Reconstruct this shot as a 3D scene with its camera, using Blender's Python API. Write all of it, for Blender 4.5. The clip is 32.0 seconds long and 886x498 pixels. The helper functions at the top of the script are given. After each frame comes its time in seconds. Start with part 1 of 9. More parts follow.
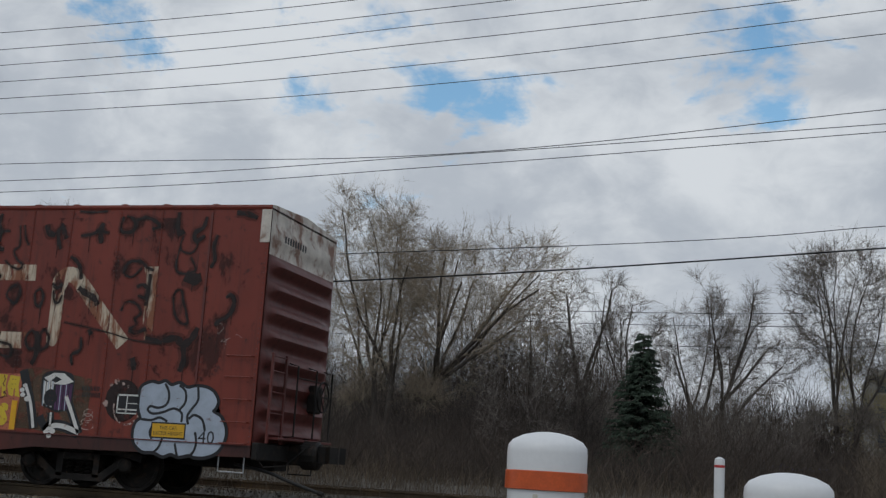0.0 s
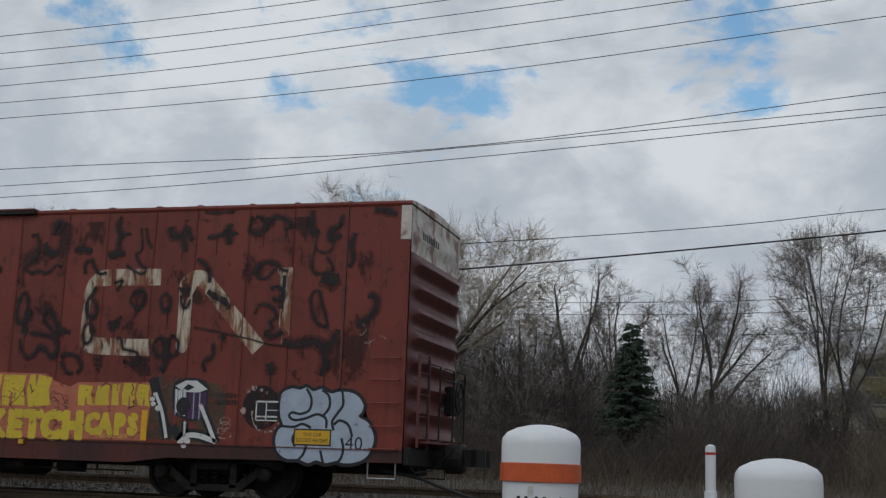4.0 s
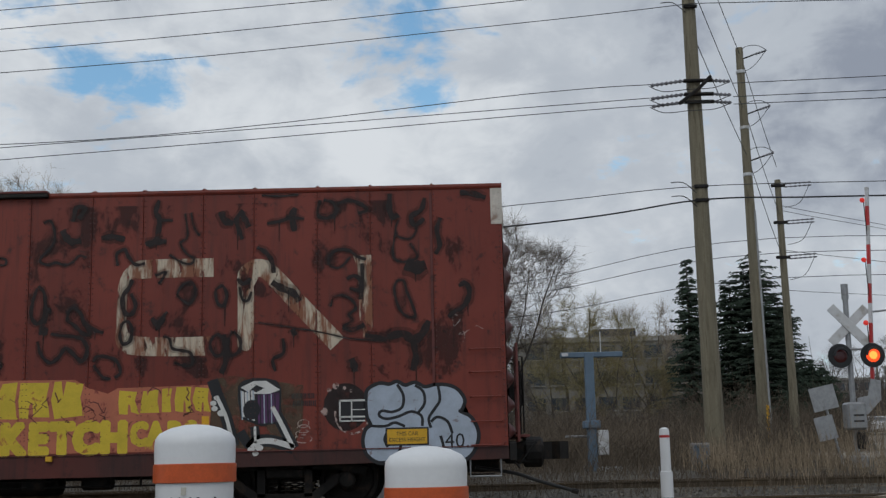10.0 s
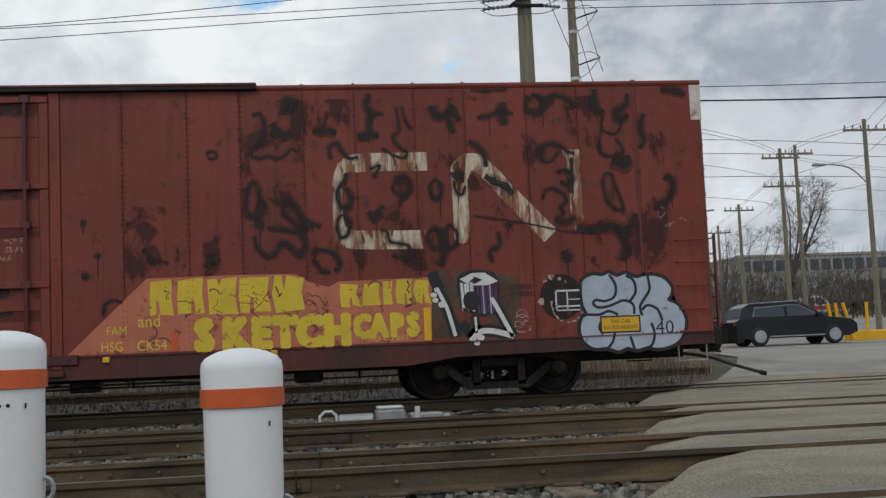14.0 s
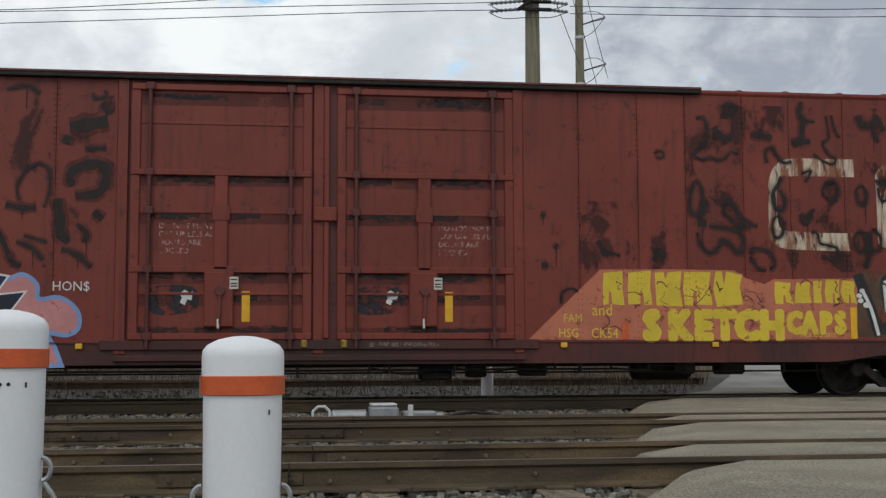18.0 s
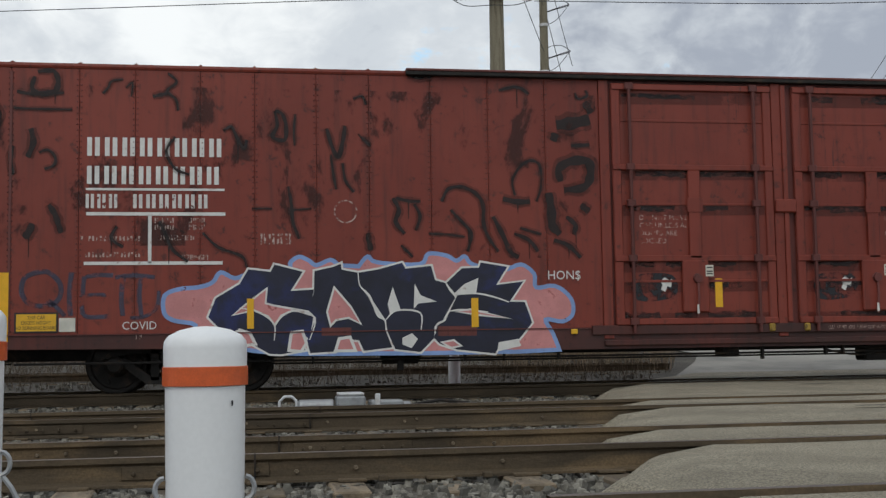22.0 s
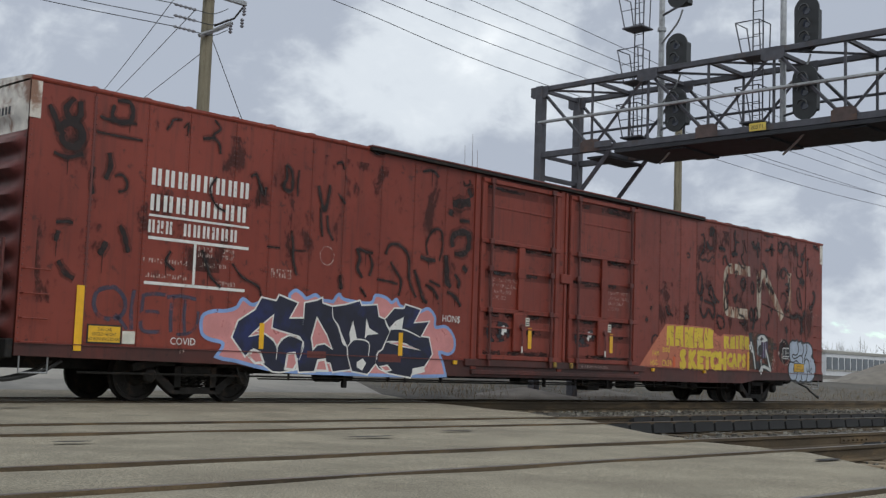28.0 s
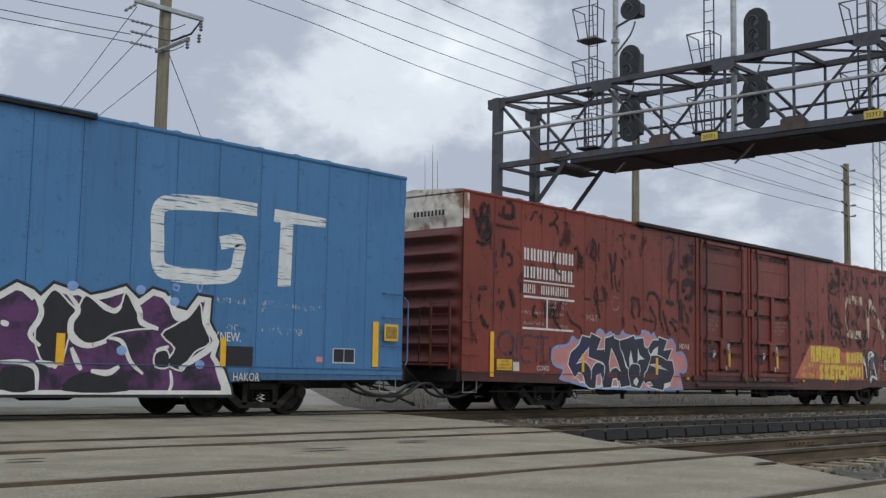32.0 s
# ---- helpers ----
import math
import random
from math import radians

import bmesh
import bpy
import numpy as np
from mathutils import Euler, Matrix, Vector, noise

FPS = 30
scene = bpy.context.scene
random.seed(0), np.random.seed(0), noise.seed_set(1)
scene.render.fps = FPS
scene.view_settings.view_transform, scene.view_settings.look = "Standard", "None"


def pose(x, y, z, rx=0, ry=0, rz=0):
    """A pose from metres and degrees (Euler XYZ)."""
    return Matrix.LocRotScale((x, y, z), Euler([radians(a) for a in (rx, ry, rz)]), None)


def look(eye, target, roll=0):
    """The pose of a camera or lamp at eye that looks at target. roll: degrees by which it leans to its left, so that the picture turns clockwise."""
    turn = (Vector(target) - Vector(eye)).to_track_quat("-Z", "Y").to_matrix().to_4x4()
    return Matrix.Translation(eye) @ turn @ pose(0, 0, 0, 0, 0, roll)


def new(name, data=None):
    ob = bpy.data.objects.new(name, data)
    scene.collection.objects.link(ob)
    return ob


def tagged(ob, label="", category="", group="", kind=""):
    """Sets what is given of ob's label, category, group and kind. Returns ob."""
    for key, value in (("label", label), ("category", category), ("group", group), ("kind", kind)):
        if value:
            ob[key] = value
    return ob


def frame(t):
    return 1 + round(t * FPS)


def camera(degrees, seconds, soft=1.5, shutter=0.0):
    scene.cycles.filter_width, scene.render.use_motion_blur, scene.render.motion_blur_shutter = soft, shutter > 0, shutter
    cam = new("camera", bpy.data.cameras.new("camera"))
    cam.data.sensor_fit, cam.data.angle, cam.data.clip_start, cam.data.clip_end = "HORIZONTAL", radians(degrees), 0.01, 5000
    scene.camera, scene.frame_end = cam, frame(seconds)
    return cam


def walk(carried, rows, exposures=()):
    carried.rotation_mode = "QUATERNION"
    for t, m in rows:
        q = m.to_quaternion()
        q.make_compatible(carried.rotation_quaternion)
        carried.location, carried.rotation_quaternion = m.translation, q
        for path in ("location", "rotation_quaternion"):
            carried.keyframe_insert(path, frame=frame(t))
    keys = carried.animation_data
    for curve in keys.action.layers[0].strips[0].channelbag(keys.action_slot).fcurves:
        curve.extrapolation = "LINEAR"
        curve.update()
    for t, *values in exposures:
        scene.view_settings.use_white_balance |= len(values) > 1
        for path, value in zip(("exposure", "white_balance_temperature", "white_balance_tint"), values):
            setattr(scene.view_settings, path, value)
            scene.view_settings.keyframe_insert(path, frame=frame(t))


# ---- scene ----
import itertools

cam = camera(41.04, 32.0, soft=1.35)

# seconds, eye, point looked at, lean
PATH = [
    (0.0, (-0.205, -0.116, 0.668), (-5.878, 18.703, 4.364), 3.62),
    (0.5, (-0.209, -0.121, 0.669), (-5.934, 18.680, 4.375), 3.46),
    (1.0, (-0.212, -0.124, 0.668), (-5.952, 18.677, 4.354), 3.45),
    (1.5, (-0.210, -0.136, 0.667), (-5.983, 18.671, 4.272), 3.30),
    (2.0, (-0.213, -0.157, 0.668), (-6.009, 18.645, 4.262), 3.30),
    (2.5, (-0.219, -0.146, 0.667), (-6.029, 18.650, 4.266), 3.27),
    (3.0, (-0.209, -0.139, 0.666), (-5.950, 18.674, 4.285), 2.95),
    (3.5, (-0.198, -0.157, 0.667), (-5.777, 18.704, 4.295), 2.43),
    (5.5, (-0.215, -0.192, 0.670), (-5.525, 18.761, 4.220), 1.79),
    (6.0, (-0.208, -0.205, 0.672), (-5.459, 18.768, 4.204), 1.78),
    (6.5, (-0.204, -0.211, 0.676), (-5.311, 18.799, 4.218), 1.51),
    (7.0, (-0.185, -0.256, 0.672), (-4.901, 18.860, 4.185), 1.25),
    (7.5, (-0.167, -0.253, 0.674), (-4.365, 18.982, 4.194), 1.18),
    (8.0, (-0.170, -0.256, 0.679), (-3.694, 19.111, 4.211), 0.92),
    (8.5, (-0.166, -0.241, 0.680), (-3.397, 19.177, 4.214), 0.51),
    (9.0, (-0.138, -0.231, 0.683), (-1.574, 19.405, 4.202), -0.78),
    (9.5, (-0.127, -0.202, 0.681), (-0.416, 19.483, 4.204), -1.37),
    (10.0, (-0.131, -0.180, 0.679), (-0.212, 19.505, 4.212), -1.29),
    (10.5, (-0.114, -0.214, 0.681), (0.043, 19.474, 4.194), -1.18),
    (11.0, (-0.103, -0.221, 0.681), (0.877, 19.451, 4.150), -1.56),
    (11.5, (-0.100, -0.198, 0.681), (1.073, 19.489, 4.006), -1.63),
    (12.0, (-0.102, -0.203, 0.679), (1.157, 19.486, 3.955), -1.70),
    (12.5, (-0.086, -0.198, 0.678), (1.345, 19.498, 3.844), -1.88),
    (13.0, (-0.083, -0.209, 0.672), (1.982, 19.560, 2.893), -2.86),
    (13.5, (-0.075, -0.218, 0.673), (2.447, 19.536, 2.532), -3.05),
    (15.5, (-0.087, -0.245, 0.671), (3.031, 19.428, 2.479), -0.66),
    (16.0, (-0.087, -0.249, 0.669), (3.223, 19.390, 2.500), -0.27),
    (16.5, (-0.095, -0.213, 0.667), (3.081, 19.448, 2.506), -0.18),
    (17.0, (-0.096, -0.223, 0.664), (2.972, 19.453, 2.519), -0.05),
    (17.5, (-0.103, -0.201, 0.660), (2.722, 19.511, 2.517), -0.19),
    (18.0, (-0.102, -0.226, 0.659), (2.614, 19.504, 2.480), -0.24),
    (18.5, (-0.100, -0.241, 0.660), (2.839, 19.462, 2.439), -0.29),
    (19.0, (-0.092, -0.245, 0.659), (2.872, 19.456, 2.417), -0.44),
    (19.5, (-0.087, -0.252, 0.660), (3.318, 19.380, 2.389), -0.79),
    (20.0, (-0.088, -0.238, 0.661), (3.208, 19.413, 2.378), -0.88),
    (20.5, (-0.093, -0.181, 0.658), (3.038, 19.500, 2.344), -0.92),
    (21.0, (-0.090, -0.207, 0.661), (3.318, 19.431, 2.310), -0.97),
    (21.5, (-0.088, -0.216, 0.658), (3.256, 19.435, 2.283), -0.94),
    (22.0, (-0.090, -0.204, 0.658), (3.187, 19.459, 2.279), -0.89),
    (22.5, (-0.088, -0.229, 0.657), (3.365, 19.404, 2.276), -0.90),
    (23.0, (-0.071, -0.221, 0.660), (3.887, 19.318, 2.255), -0.98),
    (23.5, (-0.069, -0.199, 0.659), (4.278, 19.267, 2.138), -1.42),
    (24.0, (-0.061, -0.086, 0.630), (5.120, 19.174, 2.125), -0.97),
    (24.5, (-0.039, 0.260, 0.640), (5.697, 19.359, 2.163), -0.64),
    (25.0, (0.027, 0.525, 0.679), (8.063, 18.786, 2.081), -1.76),
    (25.5, (0.211, 0.724, 0.699), (9.823, 18.205, 2.127), -1.96),
    (26.0, (0.414, 0.864, 0.717), (10.852, 17.862, 2.171), 0.05),
    (26.5, (0.565, 1.174, 0.681), (13.303, 16.500, 2.379), -0.26),
    (28.5, (0.614, 1.172, 0.806), (15.242, 14.681, 2.686), 1.75),
    (29.0, (0.652, 1.204, 0.798), (15.527, 14.447, 2.634), 1.28),
    (29.5, (0.585, 1.039, 0.801), (15.366, 14.357, 2.842), 1.47),
    (30.0, (0.563, 1.010, 0.815), (15.701, 13.898, 2.995), 1.43),
    (30.5, (0.541, 0.935, 0.824), (15.251, 14.315, 2.969), 1.70),
    (31.0, (0.506, 0.882, 0.824), (15.230, 14.249, 2.957), 1.76),
    (31.5, (0.502, 0.866, 0.818), (15.327, 14.121, 2.949), 1.60),
    (32.0, (0.496, 0.844, 0.818), (15.307, 14.117, 2.933), 1.07),
]
# seconds, stops, white balance and tint of the phone camera
EXPOSURES = ((0, -0.52, 6250, 7), (6, -0.56, 6250, 7), (8, -0.62, 6250, 7), (9, -0.63, 6250, 7), (10, -0.47, 6280, 7), (12, -0.40, 6300, 7), (13, -0.33, 6400, 6), (13.5, -0.22, 6450, 6), (16, -0.04, 6500, 6), (23, 0.0, 6500, 6), (26, 0.12, 6500, 6), (29, 0.19, 6400, 6), (32, 0.19, 6350, 6))
walk(cam, [(t, look(eye, target, lean)) for t, eye, target, lean in PATH], exposures=EXPOSURES)

# how far the train has rolled along the track: seconds, metres
ROLL = [
    (0.0, -13.106), (0.5, -12.838), (1.0, -12.549), (1.5, -12.239), (2.0, -11.912), (2.5, -11.552), (3.0, -11.182), (3.5, -10.793), (5.5, -9.006), (6.0, -8.504), (6.5, -7.987), (7.0, -7.442), (7.5, -6.874), (8.0, -6.291), (8.5, -5.684), (9.0, -5.045), (9.5, -4.395), (10.0, -3.725), (10.5, -3.045), (11.0, -2.323), (11.5, -1.623), (12.0, -0.897), (12.5, -0.149), (13.0, 0.617), (13.5, 1.398), (15.5, 4.682), (16.0, 5.552), (16.5, 6.439), (17.0, 7.324), (17.5, 8.240), (18.0, 9.164), (18.5, 10.106), (19.0, 11.059), (19.5, 12.032), (20.0, 13.014), (20.5, 14.026), (21.0, 15.053), (21.5, 16.098), (22.0, 17.158), (22.5, 18.228), (23.0, 19.317), (23.5, 20.428), (24.0, 21.548), (24.5, 22.679), (25.0, 23.828), (25.5, 24.984), (26.0, 26.126), (26.5, 27.227), (28.5, 31.993), (29.0, 33.327), (29.5, 34.690), (30.0, 36.081), (30.5, 37.494), (31.0, 38.927), (31.5, 40.377), (32.0, 41.834)
]
# ---- sky and sun: a bright, broken overcast, the sun behind the cloud over the viewer's shoulder ----
SUN_AZ, SUN_EL = 205.0, 48.0          # degrees clockwise from +y, and above the horizon
SUN_DIR = Vector((math.sin(radians(SUN_AZ)) * math.cos(radians(SUN_EL)), math.cos(radians(SUN_AZ)) * math.cos(radians(SUN_EL)), math.sin(radians(SUN_EL))))


def aim(az, el):
    return (math.sin(radians(az)) * math.cos(radians(el)), math.cos(radians(az)) * math.cos(radians(el)), math.sin(radians(el)))


class Nodes:
    """Short hand for a node tree."""

    def __init__(self, tree):
        self.t = tree
        tree.nodes.clear()

    def n(self, kind, **sets):
        node = self.t.nodes.new("ShaderNode" + kind)
        for k, v in sets.items():
            setattr(node, k, v)
        return node

    def put(self, sock, v):
        if isinstance(v, bpy.types.NodeSocket):
            self.t.links.new(v, sock)
        elif isinstance(v, (tuple, list)) and len(v) == 3 and sock.type == "RGBA":
            sock.default_value = (*v, 1)
        else:
            sock.default_value = v

    def math(self, op, a, b=0.0, c=0.0, clamp=False):
        m = self.n("Math", operation=op, use_clamp=clamp)
        for s, v in zip(m.inputs, (a, b, c)):
            self.put(s, v)
        return m.outputs[0]

    def vec(self, op, a, b=(0, 0, 0)):
        m = self.n("VectorMath", operation=op)
        self.put(m.inputs[0], a)
        self.put(m.inputs[1], b)
        return m.outputs["Value"] if op in ("DOT_PRODUCT", "LENGTH", "DISTANCE") else m.outputs[0]

    def noise(self, vec, scale, detail=4.0, rough=0.55, distort=0.0):
        m = self.n("TexNoise")
        self.put(m.inputs["Vector"], vec)
        for k, v in (("Scale", scale), ("Detail", detail), ("Roughness", rough), ("Distortion", distort)):
            self.put(m.inputs[k], v)
        return m.outputs["Fac"]

    def step(self, v, lo, hi, out=(0.0, 1.0)):
        m = self.n("MapRange", interpolation_type="SMOOTHSTEP")
        for s, x in zip(m.inputs, (v, lo, hi, *out)):
            self.put(s, x)
        return m.outputs[0]

    def mix(self, f, a, b, blend="MIX"):
        m = self.n("Mix", data_type="RGBA", blend_type=blend)
        for s, v in ((m.inputs[0], f), (m.inputs[6], a), (m.inputs[7], b)):
            self.put(s, v)
        return m.outputs[2]


world = bpy.data.worlds.new("sky")
scene.world = world
world.use_nodes = True
w = Nodes(world.node_tree)
way = w.n("TexCoord").outputs["Generated"]
sky = w.n("TexSky", sky_type="NISHITA", sun_disc=False, sun_elevation=radians(SUN_EL), sun_rotation=radians(SUN_AZ))
blue = w.vec("MULTIPLY", sky.outputs[0], (0.128, 0.160, 0.158))
split = w.n("SeparateXYZ")
w.put(split.inputs[0], way)
up = w.math("ADD", w.math("MAXIMUM", split.outputs[2], 0.0), 0.34)
flat = w.n("CombineXYZ")
w.put(flat.inputs[0], w.math("DIVIDE", split.outputs[0], up))
w.put(flat.inputs[1], w.math("DIVIDE", split.outputs[1], up))
w.put(flat.inputs[2], w.math("MULTIPLY", split.outputs[2], 2.0))
big = w.noise(flat.outputs[0], 1.7, 5.0, 0.52, 0.25)
tall = w.vec("MULTIPLY", way, (1.0, 1.0, 1.5))
fine = w.noise(w.vec("ADD", tall, (3.7, 1.1, 0.4)), 6.5, 5.0, 0.56, 0.2)


def toward(az, el, near, far):
    """1 within near degrees of a direction, falling to 0 at far degrees."""
    return w.step(w.vec("DOT_PRODUCT", way, aim(az, el)), math.cos(radians(far)), math.cos(radians(near)))


puff = w.noise(w.vec("ADD", tall, (8.1, 4.4, 1.3)), 17.0, 6.0, 0.6, 0.4)
billow = w.math("ADD", w.math("ADD", w.math("MULTIPLY", big, 0.36), w.math("MULTIPLY", fine, 0.42)), w.math("MULTIPLY", puff, 0.22))
bright = w.math("ADD", billow, w.math("MULTIPLY", toward(-12, 16, 4, 30), 0.075))
bright = w.math("SUBTRACT", bright, w.math("MULTIPLY", toward(27, 13, 3, 24), 0.055))
bright = w.math("ADD", bright, w.math("MULTIPLY", toward(-2, 15, 1, 5), 0.035))
bright = w.math("SUBTRACT", bright, w.math("MULTIPLY", toward(64, 17, 4, 14), 0.065))
bright = w.math("SUBTRACT", bright, w.math("MULTIPLY", toward(33, 16, 2, 9), 0.05))
bright = w.math("ADD", bright, w.math("MULTIPLY", toward(13, 14, 2, 8), 0.035))
bright = w.math("ADD", bright, w.math("MULTIPLY", toward(-33, 21, 3, 11), 0.06))
bright = w.math("ADD", bright, w.math("MULTIPLY", toward(48, 16, 1, 7), 0.03))
bright = w.math("SUBTRACT", bright, w.math("MULTIPLY", toward(-22, 12, 2, 9), 0.06))
bright = w.math("SUBTRACT", bright, w.math("MULTIPLY", toward(60, 8, 5, 24), 0.03))
cloud = w.n("ValToRGB")
cloud.color_ramp.interpolation = "EASE"
ramp = cloud.color_ramp.elements
ramp[0].position, ramp[0].color = 0.39, (0.30, 0.325, 0.39, 1)
ramp[1].position, ramp[1].color = 0.67, (0.74, 0.75, 0.775, 1)
mid = ramp.new(0.5)
mid.color = (0.50, 0.525, 0.575, 1)
w.put(cloud.inputs[0], bright)
gap = w.math("ADD", w.noise(w.vec("ADD", flat.outputs[0], (0.9, 2.3, 0.0)), 4.6, 5.0, 0.6, 0.3), w.math("MULTIPLY", toward(-17, 19.5, 2, 12), 0.16))
gap = w.math("ADD", gap, w.math("MULTIPLY", toward(-33.2, 18.4, 0.6, 4), 0.22))
gap = w.math("ADD", gap, w.math("MULTIPLY", toward(-3, 19.5, 0.6, 4.5), 0.22))
gap = w.math("ADD", gap, w.math("MULTIPLY", w.math("SUBTRACT", puff, 0.5), 0.7))
gap = w.math("SUBTRACT", gap, w.math("MULTIPLY", toward(46, 18, 12, 30), 0.2))
gap = w.math("SUBTRACT", gap, w.math("MULTIPLY", toward(-10, 11, 3, 8), 0.3))
gap = w.math("SUBTRACT", gap, w.math("MULTIPLY", toward(1, 7, 4, 9), 0.3))
gap = w.step(gap, 0.62, 0.82, (0.0, 0.95))
skin = w.mix(gap, cloud.outputs[0], blue)
back = w.n("Background")
w.put(back.inputs[0], skin)
w.put(back.inputs[1], 1.30)
w.put(w.n("OutputWorld").inputs[0], back.outputs[0])

sun_data = bpy.data.lights.new("sun", "SUN")
sun_data.energy, sun_data.angle, sun_data.color = 0.75, radians(28), (1.0, 0.96, 0.90)
sun = new("sun", sun_data)
sun.matrix_world = look(SUN_DIR * 60, (0, 0, 0))

# ---- materials ----
def paint(name, base, rough=0.6, metal=0.0, var=0.15, scale=3.0, stain=None, stain_scale=1.5, stain_cut=(0.52, 0.68), stretch=(1, 1, 1), grain=0.1, grain_scale=60.0,
          bump=0.0, bump_scale=40.0, each=0.0, island=0.0, worn=None, emit=None, spec=0.5, veil=0.0, streaked=(1, 1, 1)):
    """A procedural surface: base colour varied at two scales, stains of a second colour, relief, and with worn=(lo, hi, scale) places where it has flaked away."""
    m = bpy.data.materials.new(name)
    m.use_nodes = True
    k = Nodes(m.node_tree)
    at = k.n("TexCoord").outputs["Object"]
    at = k.vec("MULTIPLY", at, stretch)
    col = k.mix(k.step(k.noise(at, scale, 5.0), 0.3, 0.7), tuple(c * (1 - var) for c in base), tuple(min(1, c * (1 + var)) for c in base))
    if each:
        rnd = k.n("ObjectInfo").outputs["Random"]
        col = k.mix(rnd, k.mix(1.0, col, (1 - each,) * 3, "MULTIPLY"), k.mix(1.0, col, (1 + each,) * 3, "MULTIPLY"))
    if island:
        rnd = k.n("NewGeometry").outputs["Random Per Island"]
        col = k.mix(rnd, k.mix(1.0, col, (1 - island,) * 3, "MULTIPLY"), k.mix(1.0, col, (1 + island,) * 3, "MULTIPLY"))
    if stain:
        col = k.mix(k.step(k.noise(at, stain_scale, 7.0, 0.62, 0.4), *stain_cut), col, stain)
    g = k.noise(k.n("TexCoord").outputs["Object"], grain_scale, 3.0)
    col = k.mix(k.math("MULTIPLY", k.step(g, 0.35, 0.65), grain), col, tuple(c * 0.35 for c in base))
    b = k.n("BsdfPrincipled")
    k.put(b.inputs["Base Color"], col)
    k.put(b.inputs["Roughness"], k.math("ADD", rough - 0.08, k.math("MULTIPLY", g, 0.16)))
    k.put(b.inputs["Metallic"], metal)
    k.put(b.inputs["Specular IOR Level"], spec)
    if bump:
        bp = k.n("Bump")
        k.put(bp.inputs["Strength"], bump)
        k.put(bp.inputs["Distance"], 0.02)
        k.put(bp.inputs["Height"], k.noise(at, bump_scale, 5.0, 0.6))
        k.put(b.inputs["Normal"], bp.outputs[0])
    if emit:
        k.put(b.inputs["Emission Color"], emit[:3])
        k.put(b.inputs["Emission Strength"], emit[3])
    out = b.outputs[0]
    if worn:
        lo, hi, sc = worn
        tr = k.n("BsdfTransparent")
        mx = k.n("MixShader")
        k.put(mx.inputs[0], k.math("MAXIMUM", k.step(k.noise(k.vec("MULTIPLY", at, streaked), sc, 6.0, 0.66, 0.3), lo, hi), veil))
        k.put(mx.inputs[1], out)
        k.put(mx.inputs[2], tr.outputs[0])
        out = mx.outputs[0]
    k.put(k.n("OutputMaterial").inputs[0], out)
    return m


def car_paint(name, base, dark, fade, smear=0.0):
    """Old boxcar paint: faded by height bands, streaked down by rain, chalked and rusted in spots."""
    m = bpy.data.materials.new(name)
    m.use_nodes = True
    k = Nodes(m.node_tree)
    at = k.n("TexCoord").outputs["Object"]
    col = k.mix(k.step(k.noise(at, 0.55, 4.0), 0.3, 0.7), base, fade)
    streak = k.noise(k.vec("MULTIPLY", at, (9.0, 9.0, 0.7)), 1.0, 6.0, 0.62)
    col = k.mix(k.math("MULTIPLY", k.step(streak, 0.48, 0.76), 0.5), col, dark)
    runs = k.math("MULTIPLY", k.step(k.noise(k.vec("MULTIPLY", at, (30.0, 30.0, 1.1)), 1.0, 5.0, 0.6), 0.58, 0.72), k.step(k.noise(at, 0.9, 3.0), 0.45, 0.65))
    col = k.mix(k.math("MULTIPLY", runs, 0.75), col, dark)
    spot = k.noise(at, 5.5, 8.0, 0.68, 0.25)
    col = k.mix(k.math("MULTIPLY", k.step(spot, 0.57, 0.69), 0.7), col, dark)
    chip = k.noise(at, 23.0, 4.0, 0.6)
    col = k.mix(k.math("MULTIPLY", k.step(chip, 0.66, 0.72), 0.6), col, (0.07, 0.035, 0.02))
    rnd = k.n("ObjectInfo").outputs["Random"]
    col = k.mix(rnd, k.mix(1.0, col, (0.93,) * 3, "MULTIPLY"), k.mix(1.0, col, (1.07,) * 3, "MULTIPLY"))
    b = k.n("BsdfPrincipled")
    k.put(b.inputs["Base Color"], col)
    k.put(b.inputs["Roughness"], k.math("ADD", 0.34, k.math("MULTIPLY", spot, 0.34)))
    k.put(b.inputs["Specular IOR Level"], 0.48)
    bp = k.n("Bump")
    k.put(bp.inputs["Strength"], 0.25)
    k.put(bp.inputs["Distance"], 0.02)
    k.put(bp.inputs["Height"], k.math("ADD", k.noise(at, 1.6, 3.0), k.math("MULTIPLY", chip, 0.15)))
    k.put(b.inputs["Normal"], bp.outputs[0])
    k.put(k.n("OutputMaterial").inputs[0], b.outputs[0])
    return m


RED = car_paint("oxide_red_paint", (0.168, 0.0240, 0.0125), (0.036, 0.012, 0.0095), (0.214, 0.0355, 0.0198))
RED_DARK = car_paint("grimy_red_paint", (0.11, 0.028, 0.023), (0.028, 0.014, 0.012), (0.14, 0.034, 0.028))
BLUE = car_paint("faded_blue_paint", (0.050, 0.158, 0.335), (0.04, 0.10, 0.20), (0.060, 0.180, 0.365))
BLUE_DARK = car_paint("grimy_blue_paint", (0.045, 0.11, 0.22), (0.02, 0.04, 0.07), (0.06, 0.14, 0.27))
BLACK = paint("black_iron", (0.016, 0.0145, 0.0135), 0.65, 0.15, 0.3, 6, (0.045, 0.03, 0.021), 4.0, spec=0.35)
TRUCK = paint("greasy_cast_steel", (0.020, 0.0175, 0.0155), 0.65, 0.2, 0.35, 5, (0.055, 0.037, 0.026), 5.0, bump=0.3, spec=0.3)
